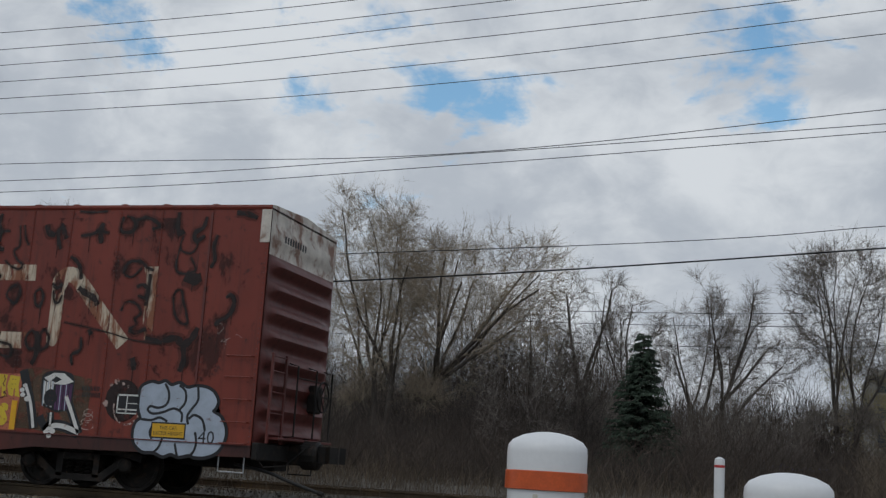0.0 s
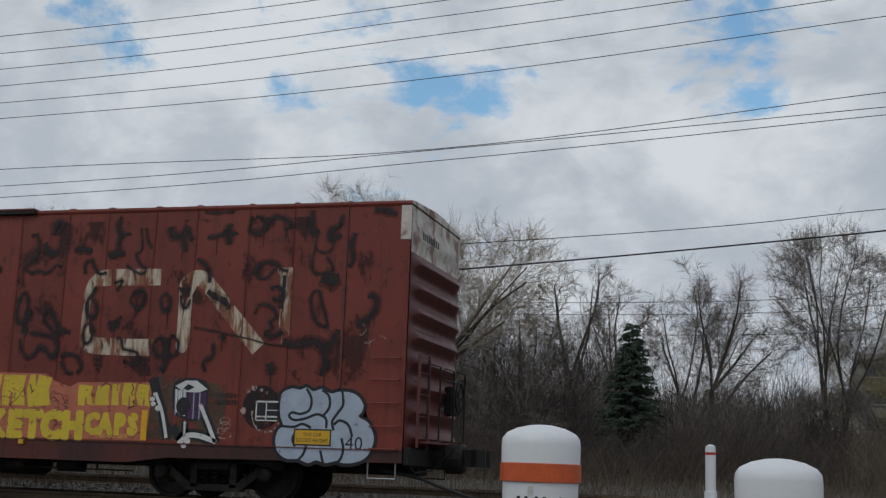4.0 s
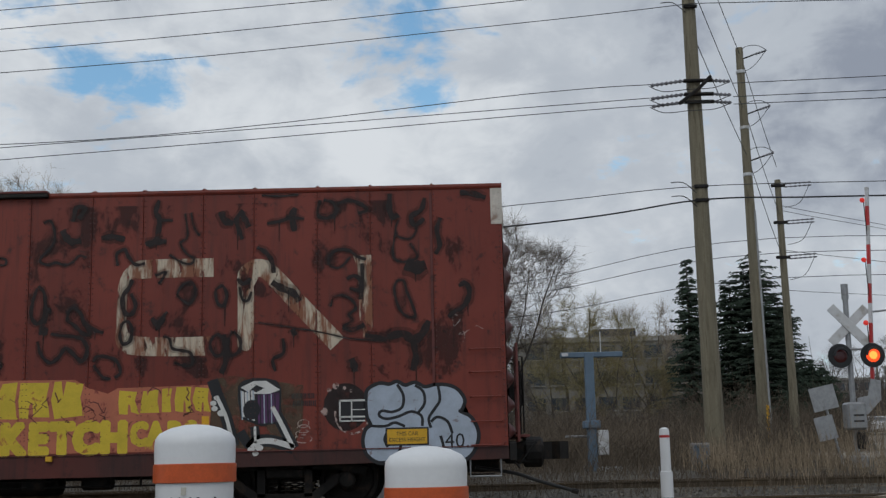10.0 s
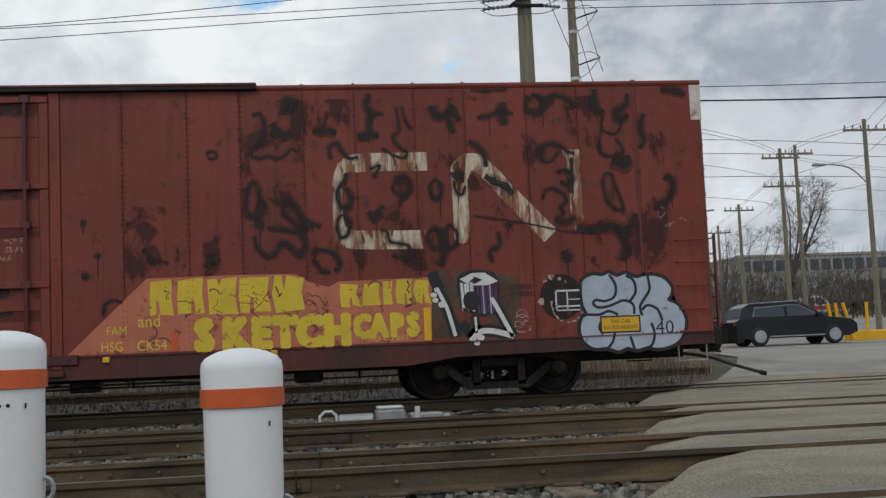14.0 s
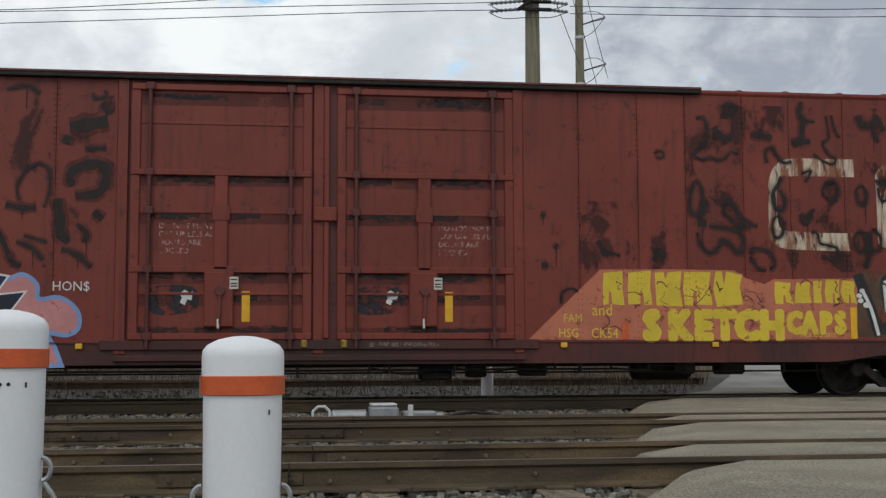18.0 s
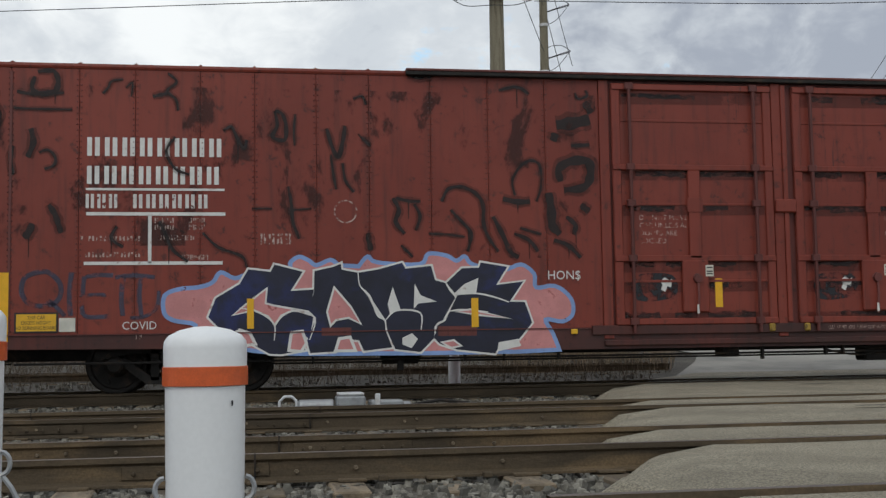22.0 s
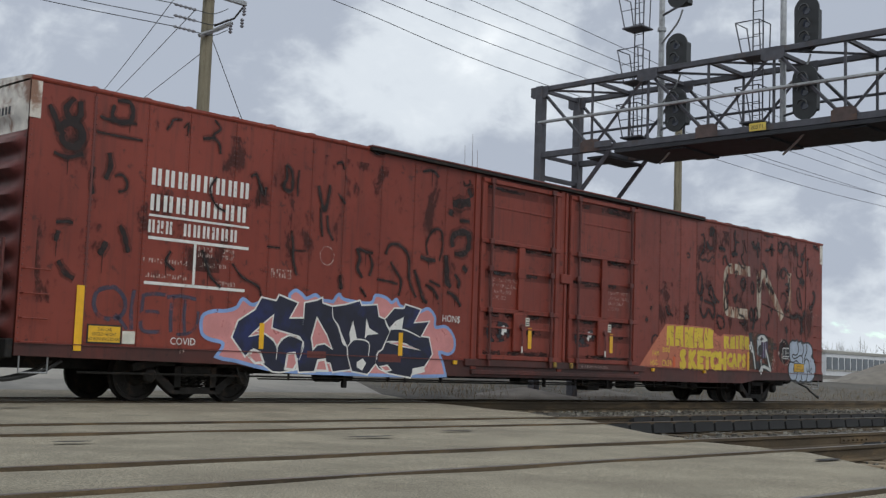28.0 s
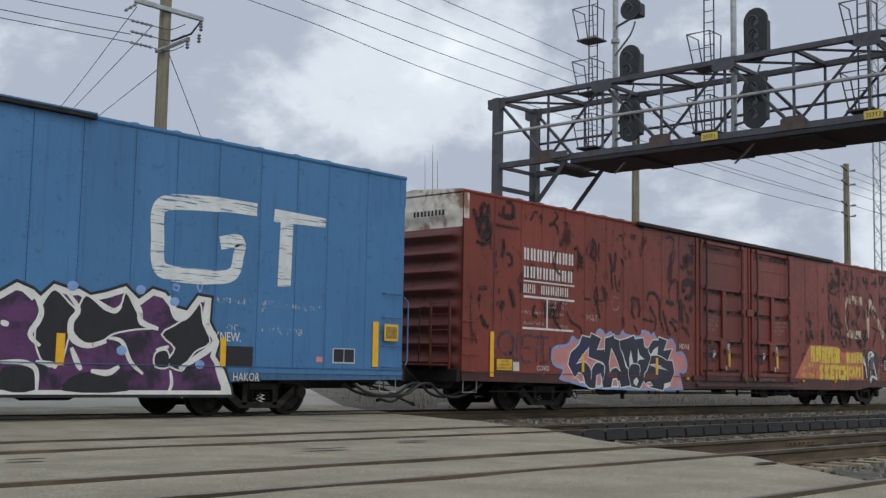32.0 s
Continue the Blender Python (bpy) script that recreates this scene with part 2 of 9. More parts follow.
RAILSIDE = paint("rusted_rail", (0.088, 0.064, 0.038), 0.8, 0.1, 0.35, 2.0, (0.175, 0.120, 0.064), 3.0, (0.48, 0.68), (0.3, 1, 1), 0.3, bump=0.3)
RAILHEAD = paint("rail_head", (0.17, 0.15, 0.13), 0.42, 0.7, 0.2, 1.5, (0.09, 0.07, 0.05), 1.0, stretch=(0.2, 3, 3))
ASPHALT = paint("crossing_asphalt", (0.400, 0.354, 0.262), 0.9, 0, 0.22, 1.1, (0.275, 0.242, 0.180), 0.6, (0.5, 0.72), grain=0.9, grain_scale=75, bump=0.9, bump_scale=70)
ROAD = paint("road_asphalt", (0.315, 0.298, 0.265), 0.9, 0, 0.12, 0.4, (0.15, 0.148, 0.14), 0.3, (0.5, 0.75), grain=0.3, grain_scale=60, bump=0.2, bump_scale=40)
DIRT = paint("ballast_dirt", (0.105, 0.093, 0.077), 0.95, 0, 0.35, 1.2, (0.15, 0.135, 0.108), 0.6, (0.48, 0.7), grain=0.75, grain_scale=24, bump=1.0, bump_scale=16)
STONE = paint("ballast_stone", (0.168, 0.158, 0.133), 0.85, 0, 0.3, 9, (0.09, 0.073, 0.054), 6, island=0.8, grain=0.3, grain_scale=90)
TIE = paint("weathered_tie", (0.20, 0.155, 0.105), 0.9, 0, 0.3, 2, (0.085, 0.067, 0.05), 2.5, stretch=(6, 1, 6), each=0.45, bump=0.5, bump_scale=20)
WHITE = paint("bollard_white", (0.80, 0.81, 0.82), 0.33, 0, 0.03, 2, (0.62, 0.61, 0.58), 2.2, (0.64, 0.82), (1, 1, 0.5), 0.04)
ORANGE = paint("orange_reflective", (0.62, 0.105, 0.022), 0.35, 0, 0.08, 30, grain=0.15, grain_scale=160)
CREAM = paint("weathered_white_paint", (0.66, 0.61, 0.54), 0.6, 0, 0.14, 4, (0.24, 0.12, 0.075), 2.6, (0.48, 0.66), grain=0.2)
LOGO = paint("worn_logo_white", (0.60, 0.51, 0.39), 0.6, 0, 0.14, 4, (0.25, 0.09, 0.042), 1.7, (0.41, 0.57), (4.5, 1, 0.9), worn=(0.53, 0.61, 1.8))
LOGO_BLUE = paint("worn_logo_pale", (0.66, 0.68, 0.68), 0.6, 0, 0.08, 4, worn=(0.56, 0.62, 5.0), streaked=(0.35, 1, 7))
SLOGAN = paint("nearly_gone_lettering", (0.50, 0.56, 0.62), 0.6, 0, 0.1, 6, worn=(0.40, 0.52, 9.0), veil=0.25)
PLATEBROWN = paint("weathered_brown_plate", (0.30, 0.19, 0.03), 0.5, 0, 0.2, 9, (0.10, 0.07, 0.02), 12.0)
STENCIL = paint("stencil_white", (0.66, 0.63, 0.60), 0.6, 0, 0.1, 6, worn=(0.60, 0.64, 9.0))
FADED = paint("faded_stencil", (0.46, 0.33, 0.29), 0.6, 0, 0.1, 6, worn=(0.46, 0.56, 14.0))
SMEAR = paint("old_black_spray", (0.016, 0.0075, 0.0068), 0.6, 0, 0.3, 6, worn=(0.50, 0.80, 3.6), veil=0.14)
# spray halos, and the painted-in shade below the door rails
HAZE = paint("overspray_and_rail_shade", (0.020, 0.009, 0.008), 0.6, 0, 0.3, 6, worn=(0.36, 0.66, 3.2), veil=0.70)
STAIN = paint("brown_stain", (0.022, 0.009, 0.008), 0.6, 0, 0.3, 6, worn=(0.34, 0.46, 1.6), veil=0.45, streaked=(1, 1, 0.6))
GRIME = paint("door_grime", (0.018, 0.010, 0.010), 0.6, 0, 0.3, 6, worn=(0.40, 0.62, 5.0), veil=0.35, streaked=(0.9, 1, 2.5))
ROOFGREY = paint("dull_grey_roofing", (0.16, 0.165, 0.17), 0.8, 0, 0.12, 0.6)
PLATEYELLOW = paint("faded_yellow_plate", (0.62, 0.47, 0.09), 0.5, 0, 0.1, 9)
BANK = paint("bank_brush", (0.072, 0.055, 0.044), 0.95, 0, 0.3, 0.35, (0.042, 0.034, 0.028), 0.3, (0.45, 0.65), island=0.5)
TAN = paint("tan_brush", (0.125, 0.098, 0.070), 0.95, 0, 0.3, 0.35, island=0.45)
BLOTCH = paint("black_blotch", (0.010, 0.011, 0.016), 0.5, 0, 0.2, 4, worn=(0.46, 0.60, 4.5))
REED = paint("dry_reeds", (0.30, 0.235, 0.16), 0.95, 0, 0.2, 0.8, island=0.4)
NAVY = paint("navy_spray", (0.010, 0.011, 0.028), 0.45, 0, 0.3, 3, (0.012, 0.02, 0.11), 1.2, (0.5, 0.7))
PINK = paint("pink_spray", (0.58, 0.24, 0.235), 0.55, 0, 0.1, 3, (0.36, 0.10, 0.09), 6.0, (0.62, 0.68))
SKYBLUE = paint("sky_blue_spray", (0.22, 0.34, 0.62), 0.55, 0, 0.12, 3, worn=(0.64, 0.70, 5.0))
CHALK = paint("chalk_white_spray", (0.70, 0.69, 0.66), 0.55, 0, 0.08, 4, (0.40, 0.30, 0.25), 7.0, (0.62, 0.70))
OLIVE = paint("olive_overspray", (0.11, 0.085, 0.05), 0.6, 0, 0.3, 5, worn=(0.42, 0.66, 3.0), veil=0.35)
SALMON = paint("salmon_spray", (0.50, 0.155, 0.085), 0.55, 0, 0.12, 2, (0.26, 0.055, 0.04), 7.0, (0.58, 0.66))
LEMON = paint("lemon_spray", (0.68, 0.50, 0.035), 0.55, 0, 0.1, 3, (0.46, 0.17, 0.04), 6.0, (0.60, 0.68))
SILVER = paint("silver_spray", (0.43, 0.49, 0.58), 0.5, 0.1, 0.1, 4, (0.26, 0.22, 0.24), 7.0, (0.62, 0.69))
INK = paint("ink_black_spray", (0.012, 0.012, 0.015), 0.5, 0, 0.2, 4)
PURPLE = paint("purple_spray", (0.095, 0.028, 0.105), 0.5, 0, 0.25, 2.5, (0.014, 0.010, 0.024), 1.3, (0.46, 0.60))
SCRIBBLE = paint("dull_blue_spray", (0.050, 0.062, 0.105), 0.6, 0, 0.15, 3, worn=(0.46, 0.64, 5.0), veil=0.3)
YELLOW = paint("reflective_yellow", (0.78, 0.42, 0.012), 0.35, 0, 0.06, 8, grain=0.08)
PLACARD = paint("placard_yellow", (0.72, 0.41, 0.02), 0.45, 0, 0.06, 8)
STICKER = paint("pale_sticker", (0.62, 0.60, 0.52), 0.5, 0, 0.1, 9)
WOODPOLE = paint("weathered_pole", (0.22, 0.195, 0.135), 0.85, 0, 0.16, 1.0, (0.125, 0.105, 0.07), 1.6, (0.5, 0.7), (9, 9, 0.7), 0.2, 30, bump=0.35, bump_scale=12)
WIRE = paint("aluminium_wire", (0.07, 0.072, 0.078), 0.5, 0.5, 0.05)
CABLE = paint("black_cable", (0.02, 0.02, 0.022), 0.6)
INSULATOR = paint("grey_insulator", (0.20, 0.20, 0.22), 0.35, 0, 0.1)
GALV = paint("galvanised_steel", (0.36, 0.37, 0.38), 0.45, 0.55, 0.12, 6, (0.27, 0.27, 0.27), 4)
GANTRY = paint("painted_gantry_steel", (0.075, 0.076, 0.090), 0.6, 0.2, 0.2, 4, (0.085, 0.066, 0.062), 3.5, (0.54, 0.72))
GRATING = paint("dark_walkway_grating", (0.026, 0.028, 0.034), 0.8, 0.1, 0.2, 4)
RUSTPLATE = paint("rusty_gusset", (0.085, 0.060, 0.056), 0.7, 0.1, 0.25, 4, (0.12, 0.07, 0.05), 3.0)
SIGBLACK = paint("signal_black", (0.014, 0.016, 0.018), 0.5, 0, 0.2)
LENS = paint("unlit_lens", (0.03, 0.035, 0.05), 0.1)
DARKLENS = paint("dark_red_lens", (0.06, 0.008, 0.008), 0.15)
LIT = paint("lit_red_lens", (0.9, 0.12, 0.03), 0.3, emit=(1.0, 0.07, 0.012, 1.5))
LITCORE = paint("lit_lamp_core", (1.0, 0.4, 0.08), 0.3, emit=(1.0, 0.28, 0.04, 2.2))
DULLTAIL = paint("unlit_tail_lamp", (0.30, 0.015, 0.015), 0.2)
TAIL = paint("tail_lamp_red", (0.5, 0.02, 0.02), 0.25, emit=(1.0, 0.05, 0.03, 0.45))
REDWHITE = paint("gate_red", (0.48, 0.03, 0.03), 0.4)
SIGNWHITE = paint("sign_white", (0.62, 0.63, 0.64), 0.45, 0, 0.06, 5, (0.45, 0.43, 0.4), 3)
BARK = paint("bark", (0.078, 0.066, 0.056), 0.9, 0, 0.3, 3, (0.12, 0.108, 0.09), 4, stretch=(4, 4, 1), bump=0.5, bump_scale=14)
TWIG = paint("twig", (0.175, 0.150, 0.130), 0.9, 0, 0.2, 1.0, island=0.35)
TWIG_BUD = paint("budding_twig", (0.27, 0.225, 0.105), 0.9, 0, 0.2, 1.0, island=0.3)
TWIG_PALE = paint("willow_twig", (0.30, 0.245, 0.18), 0.9, 0, 0.2, 1.0, island=0.3)
BRUSH = paint("dead_brush", (0.060, 0.047, 0.040), 0.95, 0, 0.3, 0.35, (0.034, 0.029, 0.026), 0.3, (0.45, 0.65), island=0.5)
SEDGE = paint("dull_dead_grass", (0.115, 0.090, 0.064), 0.95, 0, 0.3, 0.8, island=0.5)
GRASS = paint("dead_grass", (0.20, 0.155, 0.10), 0.95, 0, 0.2, 0.8, island=0.4)
NEEDLE = paint("spruce_needles", (0.030, 0.048, 0.030), 0.85, 0, 0.3, 1.0, island=0.4)
FAR_WOOD = paint("far_woods", (0.085, 0.070, 0.060), 0.95, 0, 0.3, 0.15, island=0.3)
CONCRETE = paint("pale_concrete", (0.34, 0.33, 0.30), 0.85, 0, 0.1, 1.0)
OFFICE = paint("office_wall", (0.24, 0.228, 0.205), 0.85, 0, 0.1, 0.5)
GLASSY = paint("window_glass", (0.05, 0.065, 0.08), 0.12, 0, 0.2, 0.5)
CARPAINT = paint("black_car_paint", (0.008, 0.009, 0.014), 0.16, 0.2, 0.05)
CARWHITE = paint("white_car_paint", (0.62, 0.63, 0.65), 0.25, 0, 0.05)
RUBBER = paint("rubber", (0.015, 0.015, 0.016), 0.75)
ALLOY = paint("alloy", (0.45, 0.46, 0.48), 0.3, 0.8)
BLUEGREY = paint("blue_grey_paint", (0.13, 0.19, 0.26), 0.55, 0.1, 0.1)
TARP = paint("blue_tarp", (0.05, 0.06, 0.22), 0.6, 0, 0.2, 2)
GRAVEL = paint("gravel_heap", (0.19, 0.17, 0.145), 0.95, 0, 0.2, 1.0, bump=0.6, bump_scale=6)
HOSE = paint("rubber_hose", (0.018, 0.018, 0.018), 0.6)

# ---- mesh helpers ----
class Geo:
    """Collects points and faces of one mesh."""

    def __init__(self):
        self.v, self.f, self.mi, self.slot = [], [], [], 0

    def add(self, vs, fs):
        o = len(self.v)
        self.v.extend(vs)
        for f in fs:
            self.f.append([i + o for i in f])
            self.mi.append(self.slot)
        return self

    def box(self, lo, hi, c=0.0):
        """A box, its edges chamfered by c."""
        (x0, y0, z0), (x1, y1, z1) = lo, hi
        c = min(c, 0.45 * (x1 - x0), 0.45 * (y1 - y0), 0.45 * (z1 - z0))
        if c <= 0:
            vs = [(x, y, z) for x in (x0, x1) for y in (y0, y1) for z in (z0, z1)]
            return self.add(vs, [(0, 1, 3, 2), (4, 6, 7, 5), (0, 4, 5, 1), (2, 3, 7, 6), (0, 2, 6, 4), (1, 5, 7, 3)])
        vs, idx = [], {}
        for i in (0, 1):
            for j in (0, 1):
                for k in (0, 1):
                    p = [(x0, x1)[i], (y0, y1)[j], (z0, z1)[k]]
                    s = [(1, -1)[i] * c, (1, -1)[j] * c, (1, -1)[k] * c]
                    for a in range(3):
                        q = [p[b] + (s[b] if b != a else 0) for b in range(3)]
                        idx[i, j, k, a] = len(vs)
                        vs.append(tuple(q))
        g = lambda i, j, k, a: idx[i, j, k, a]
        fs = []
        for s in (0, 1):
            fs.append([g(s, 0, 0, 0), g(s, 1, 0, 0), g(s, 1, 1, 0), g(s, 0, 1, 0)][::1 if s else -1])
            fs.append([g(0, s, 0, 1), g(0, s, 1, 1), g(1, s, 1, 1), g(1, s, 0, 1)][::1 if s else -1])
            fs.append([g(0, 0, s, 2), g(1, 0, s, 2), g(1, 1, s, 2), g(0, 1, s, 2)][::1 if s else -1])
        for a in (0, 1):
            for b in (0, 1):
                fs.append([g(0, a, b, 1), g(1, a, b, 1), g(1, a, b, 2), g(0, a, b, 2)])
                fs.append([g(a, 0, b, 0), g(a, 1, b, 0), g(a, 1, b, 2), g(a, 0, b, 2)])
                fs.append([g(a, b, 0, 0), g(a, b, 1, 0), g(a, b, 1, 1), g(a, b, 0, 1)])
                for d in (0, 1):
                    fs.append([g(a, b, d, 0), g(a, b, d, 1), g(a, b, d, 2)])
        return self.add(vs, fs)

    def tube(self, pts, r, n=6, caps=True):
        """A round bar along points; r is one radius or one for each point."""
        pts = [Vector(p) for p in pts]
        rs = r if isinstance(r, (list, tuple)) else [r] * len(pts)
        vs, fs = [], []
        side = None
        for i, p in enumerate(pts):
            d = (pts[min(i + 1, len(pts) - 1)] - pts[max(i - 1, 0)]).normalized()
            if side is None:
                side = d.cross(Vector((0.31, 0.2, 0.93)) if abs(d.z) < 0.9 else Vector((1, 0.1, 0))).normalized()
            side = (side - d * side.dot(d)).normalized()
            up = d.cross(side)
            for k in range(n):
                a = 2 * math.pi * k / n
                vs.append(tuple(p + (side * math.cos(a) + up * math.sin(a)) * rs[i]))
        for i in range(len(pts) - 1):
            for k in range(n):
                fs.append((i * n + k, i * n + (k + 1) % n, (i + 1) * n + (k + 1) % n, (i + 1) * n + k))
        if caps:
            fs.append(tuple(range(n))[::-1])
            fs.append(tuple((len(pts) - 1) * n + k for k in range(n)))
        return self.add(vs, fs)

    def lathe(self, prof, n=24, at=(0, 0, 0), axis="z"):
        """Turns (radius, height) pairs round an axis."""
        vs, fs = [], []
        for r, h in prof:
            for k in range(n):
                a = 2 * math.pi * k / n
                c, s = r * math.cos(a), r * math.sin(a)
                p = {"z": (c, s, h), "y": (c, h, s), "x": (h, c, s)}[axis]
                vs.append((p[0] + at[0], p[1] + at[1], p[2] + at[2]))
        for i in range(len(prof) - 1):
            for k in range(n):
                fs.append((i * n + k, i * n + (k + 1) % n, (i + 1) * n + (k + 1) % n, (i + 1) * n + k))
        fs.append(tuple(range(n))[::-1])
        fs.append(tuple((len(prof) - 1) * n + k for k in range(n)))
        return self.add(vs, fs)

    def slab(self, poly, y0, y1):
        """An (x, z) outline made into a plate from y0 to y1."""
        n = len(poly)
        vs = [(x, y0, z) for x, z in poly] + [(x, y1, z) for x, z in poly]
        fs = [tuple(range(n)), tuple(range(2 * n - 1, n - 1, -1))] + [(i, i + n, (i + 1) % n + n, (i + 1) % n) for i in range(n)]
        return self.add(vs, fs)

    def sheet(self, poly, y):
        return self.add([(x, y, z) for x, z in poly], [tuple(range(len(poly)))])

    def ribbon(self, path, wide, y):
        """A painted stroke of some width along an (x, z) path."""
        ws = wide if isinstance(wide, (list, tuple)) else [wide] * len(path)
        vs, fs = [], []
        for i, p in enumerate(path):
            a, b = path[max(i - 1, 0)], path[min(i + 1, len(path) - 1)]
            dx, dz = b[0] - a[0], b[1] - a[1]
            l = math.hypot(dx, dz) or 1
            nx, nz = -dz / l * ws[i] / 2, dx / l * ws[i] / 2
            vs += [(p[0] + nx, y, p[1] + nz), (p[0] - nx, y, p[1] - nz)]
        for i in range(len(path) - 1):
            fs.append((2 * i, 2 * i + 1, 2 * i + 3, 2 * i + 2))
        return self.add(vs, fs)

    def mesh(self, name, *mats, smooth=False):
        me = bpy.data.meshes.new(name)
        me.from_pydata(self.v, [], self.f)
        for m in mats:
            me.materials.append(m)
        if len(mats) > 1:
            me.polygons.foreach_set("material_index", self.mi)
        if smooth:
            me.polygons.foreach_set("use_smooth", [True] * len(self.f))
            me.set_sharp_from_angle(angle=radians(35))
        me.update()
        return me


def part(name, geo, material, parent=None, label="", smooth=False):
    mats = material if isinstance(material, (list, tuple)) else (material,)
    me = geo if isinstance(geo, bpy.types.Mesh) else geo.mesh(name, *mats, smooth=smooth)
    ob = new(name, me)
    ob.parent = parent
    return tagged(ob, label) if label else ob


def thing(name, label, category, group="", kind="", at=None, m=None):
    ob = new(name)
    ob.empty_display_size = 0.2
    if m is not None or at is not None:
        ob.matrix_basis = m if m is not None else pose(*at)
    return tagged(ob, label, category, group, kind)


def solo(name, geo, material, label, category, group="", kind="", smooth=False, at=None):
    ob = part(name, geo, material, None, "", smooth)
    if at is not None:
        ob.matrix_basis = pose(*at)
    return tagged(ob, label, category, group, kind)


def curve(pts, n=6, closed=False):
    """A smooth line through points (Catmull-Rom)."""
    out, c = [], len(pts)
    for i in range(c if closed else c - 1):
        q = [pts[(i + j) % c] if closed else pts[min(max(i + j, 0), c - 1)] for j in (-1, 0, 1, 2)]
        for s in range(n):
            t = s / n
            out.append(tuple(0.5 * (2 * b + (d - a) * t + (2 * a - 5 * b + 4 * d - e) * t * t + (3 * b - a - 3 * d + e) * t ** 3) for a, b, d, e in zip(*q)))
    if not closed:
        out.append(tuple(pts[-1]))
    return out


def grown(poly, d):
    """An outline moved outward by d."""
    n = len(poly)
    area = sum(poly[i][0] * poly[(i + 1) % n][1] - poly[(i + 1) % n][0] * poly[i][1] for i in range(n))
    s = 1 if area > 0 else -1
    out = []
    for i, p in enumerate(poly):
        a, b = poly[i - 1], poly[(i + 1) % n]
        e1, e2 = Vector((p[0] - a[0], p[1] - a[1])).normalized(), Vector((b[0] - p[0], b[1] - p[1])).normalized()
        nrm = Vector((e1.y + e2.y, -e1.x - e2.x))
        l = nrm.length
        nrm = nrm / l if l > 1e-6 else Vector((e1.y, -e1.x))
        k = min(1 / max(0.45, nrm.dot(Vector((e1.y, -e1.x)))), 2.0)
        out.append((p[0] + s * nrm.x * d * k, p[1] + s * nrm.y * d * k))
    return out


def words(text, size, x, z, y, name="lettering", material=None, parent=None, wide=1.0, align="LEFT", label=""):
    """Letters in the built-in font, standing on a side that faces -y."""
    cu = bpy.data.curves.new(name, "FONT")
    cu.body, cu.size, cu.align_x = text, size, align
    cu.resolution_u = 2
    tmp = bpy.data.objects.new(name, cu)
    scene.collection.objects.link(tmp)
    me = bpy.data.meshes.new_from_object(tmp.evaluated_get(bpy.context.evaluated_depsgraph_get()))
    bpy.data.objects.remove(tmp)
    bpy.data.curves.remove(cu)
    me.transform(Matrix.Translation((x, y, z)) @ Matrix.Rotation(radians(90), 4, "X") @ Matrix.Diagonal((wide, 1, 1, 1)))
    me.materials.append(material)
    ob = new(name, me)
    ob.parent = parent
    return tagged(ob, label) if label else ob


def rnd(a, b):
    return random.uniform(a, b)


# the lie of the land across the tracks: y, height
LAND = ((-60, -0.45), (3.2, -0.42), (6.2, -0.245), (7, -0.215), (21.5, -0.215), (24, 0.0), (28, 0.32), (44, 0.5), (60, 1.05), (90, 1.85), (125, 3.6), (200, 6.8), (900, 10))


def land(y):
    for (a, za), (b, zb) in zip(LAND, LAND[1:]):
        if y <= b:
            t = max(0, (y - a) / (b - a))
            return za + (zb - za) * t
    return LAND[-1][1]

# ---- ground, tracks and road ----
def ground():
    g = Geo()
    ys = [-60, -20, 0, 2, 3.2, 4, 5, 6.2, 7, 9, 11, 13, 15, 17, 19, 21.5, 22.7, 24, 26, 28, 32, 36, 40, 44, 52, 60, 70, 80, 95, 110, 150, 200, 400, 900]
    xs = [-900, -300, -120, -60, -40, -30] + [-24 + 2 * i for i in range(30)] + [42, 50, 60, 80, 120, 200, 400, 900]
    vs = [(x, y, land(y) + (0.05 * noise.noise((x * 0.21, y * 0.21, 0)) if 22 < y < 60 else 0.02 * noise.noise((x * 0.5, y * 0.5, 3)))) for y in ys for x in xs]
    n = len(xs)
    g.add(vs, [(j * n + i, j * n + i + 1, (j + 1) * n + i + 1, (j + 1) * n + i) for j in range(len(ys) - 1) for i in range(n - 1)])
    solo("ground", g, DIRT, "brown ballast dirt and trodden earth beside the tracks", "ground", kind="structure", smooth=True)


LEFT_EDGE = ((-12, -0.6), (2.5, 0.9), (4.9, 1.75), (6.0, 1.95), (7.3, 2.55), (9.0, 2.7), (11.2, 3.7), (12.2, 3.85), (13.7, 4.2), (15.5, 4.75), (17.9, 5.6), (21, 7.0), (24, 9.3), (28, 11.0), (36, 13.1), (60, 21.0), (110, 37.5), (300, 102))
RIGHT_EDGE = ((-12, 6.5), (2.5, 9.2), (5.3, 11.2), (7.2, 13.1), (8.3, 13.3), (10, 14.3), (12.3, 16.3), (14.8, 17.7), (17, 18.5), (21, 20.5), (23.5, 21.9), (30, 26), (36, 30), (60, 42), (110, 64), (300, 158))


def edge(line, y):
    for (a, xa), (b, xb) in zip(line, line[1:]):
        if y <= b:
            return xa + (xb - xa) * max(0, (y - a) / (b - a))
    return line[-1][1]


RAILS = (3.42, 4.86, 7.38, 8.82, 11.78, 13.22, 18.58, 20.02)


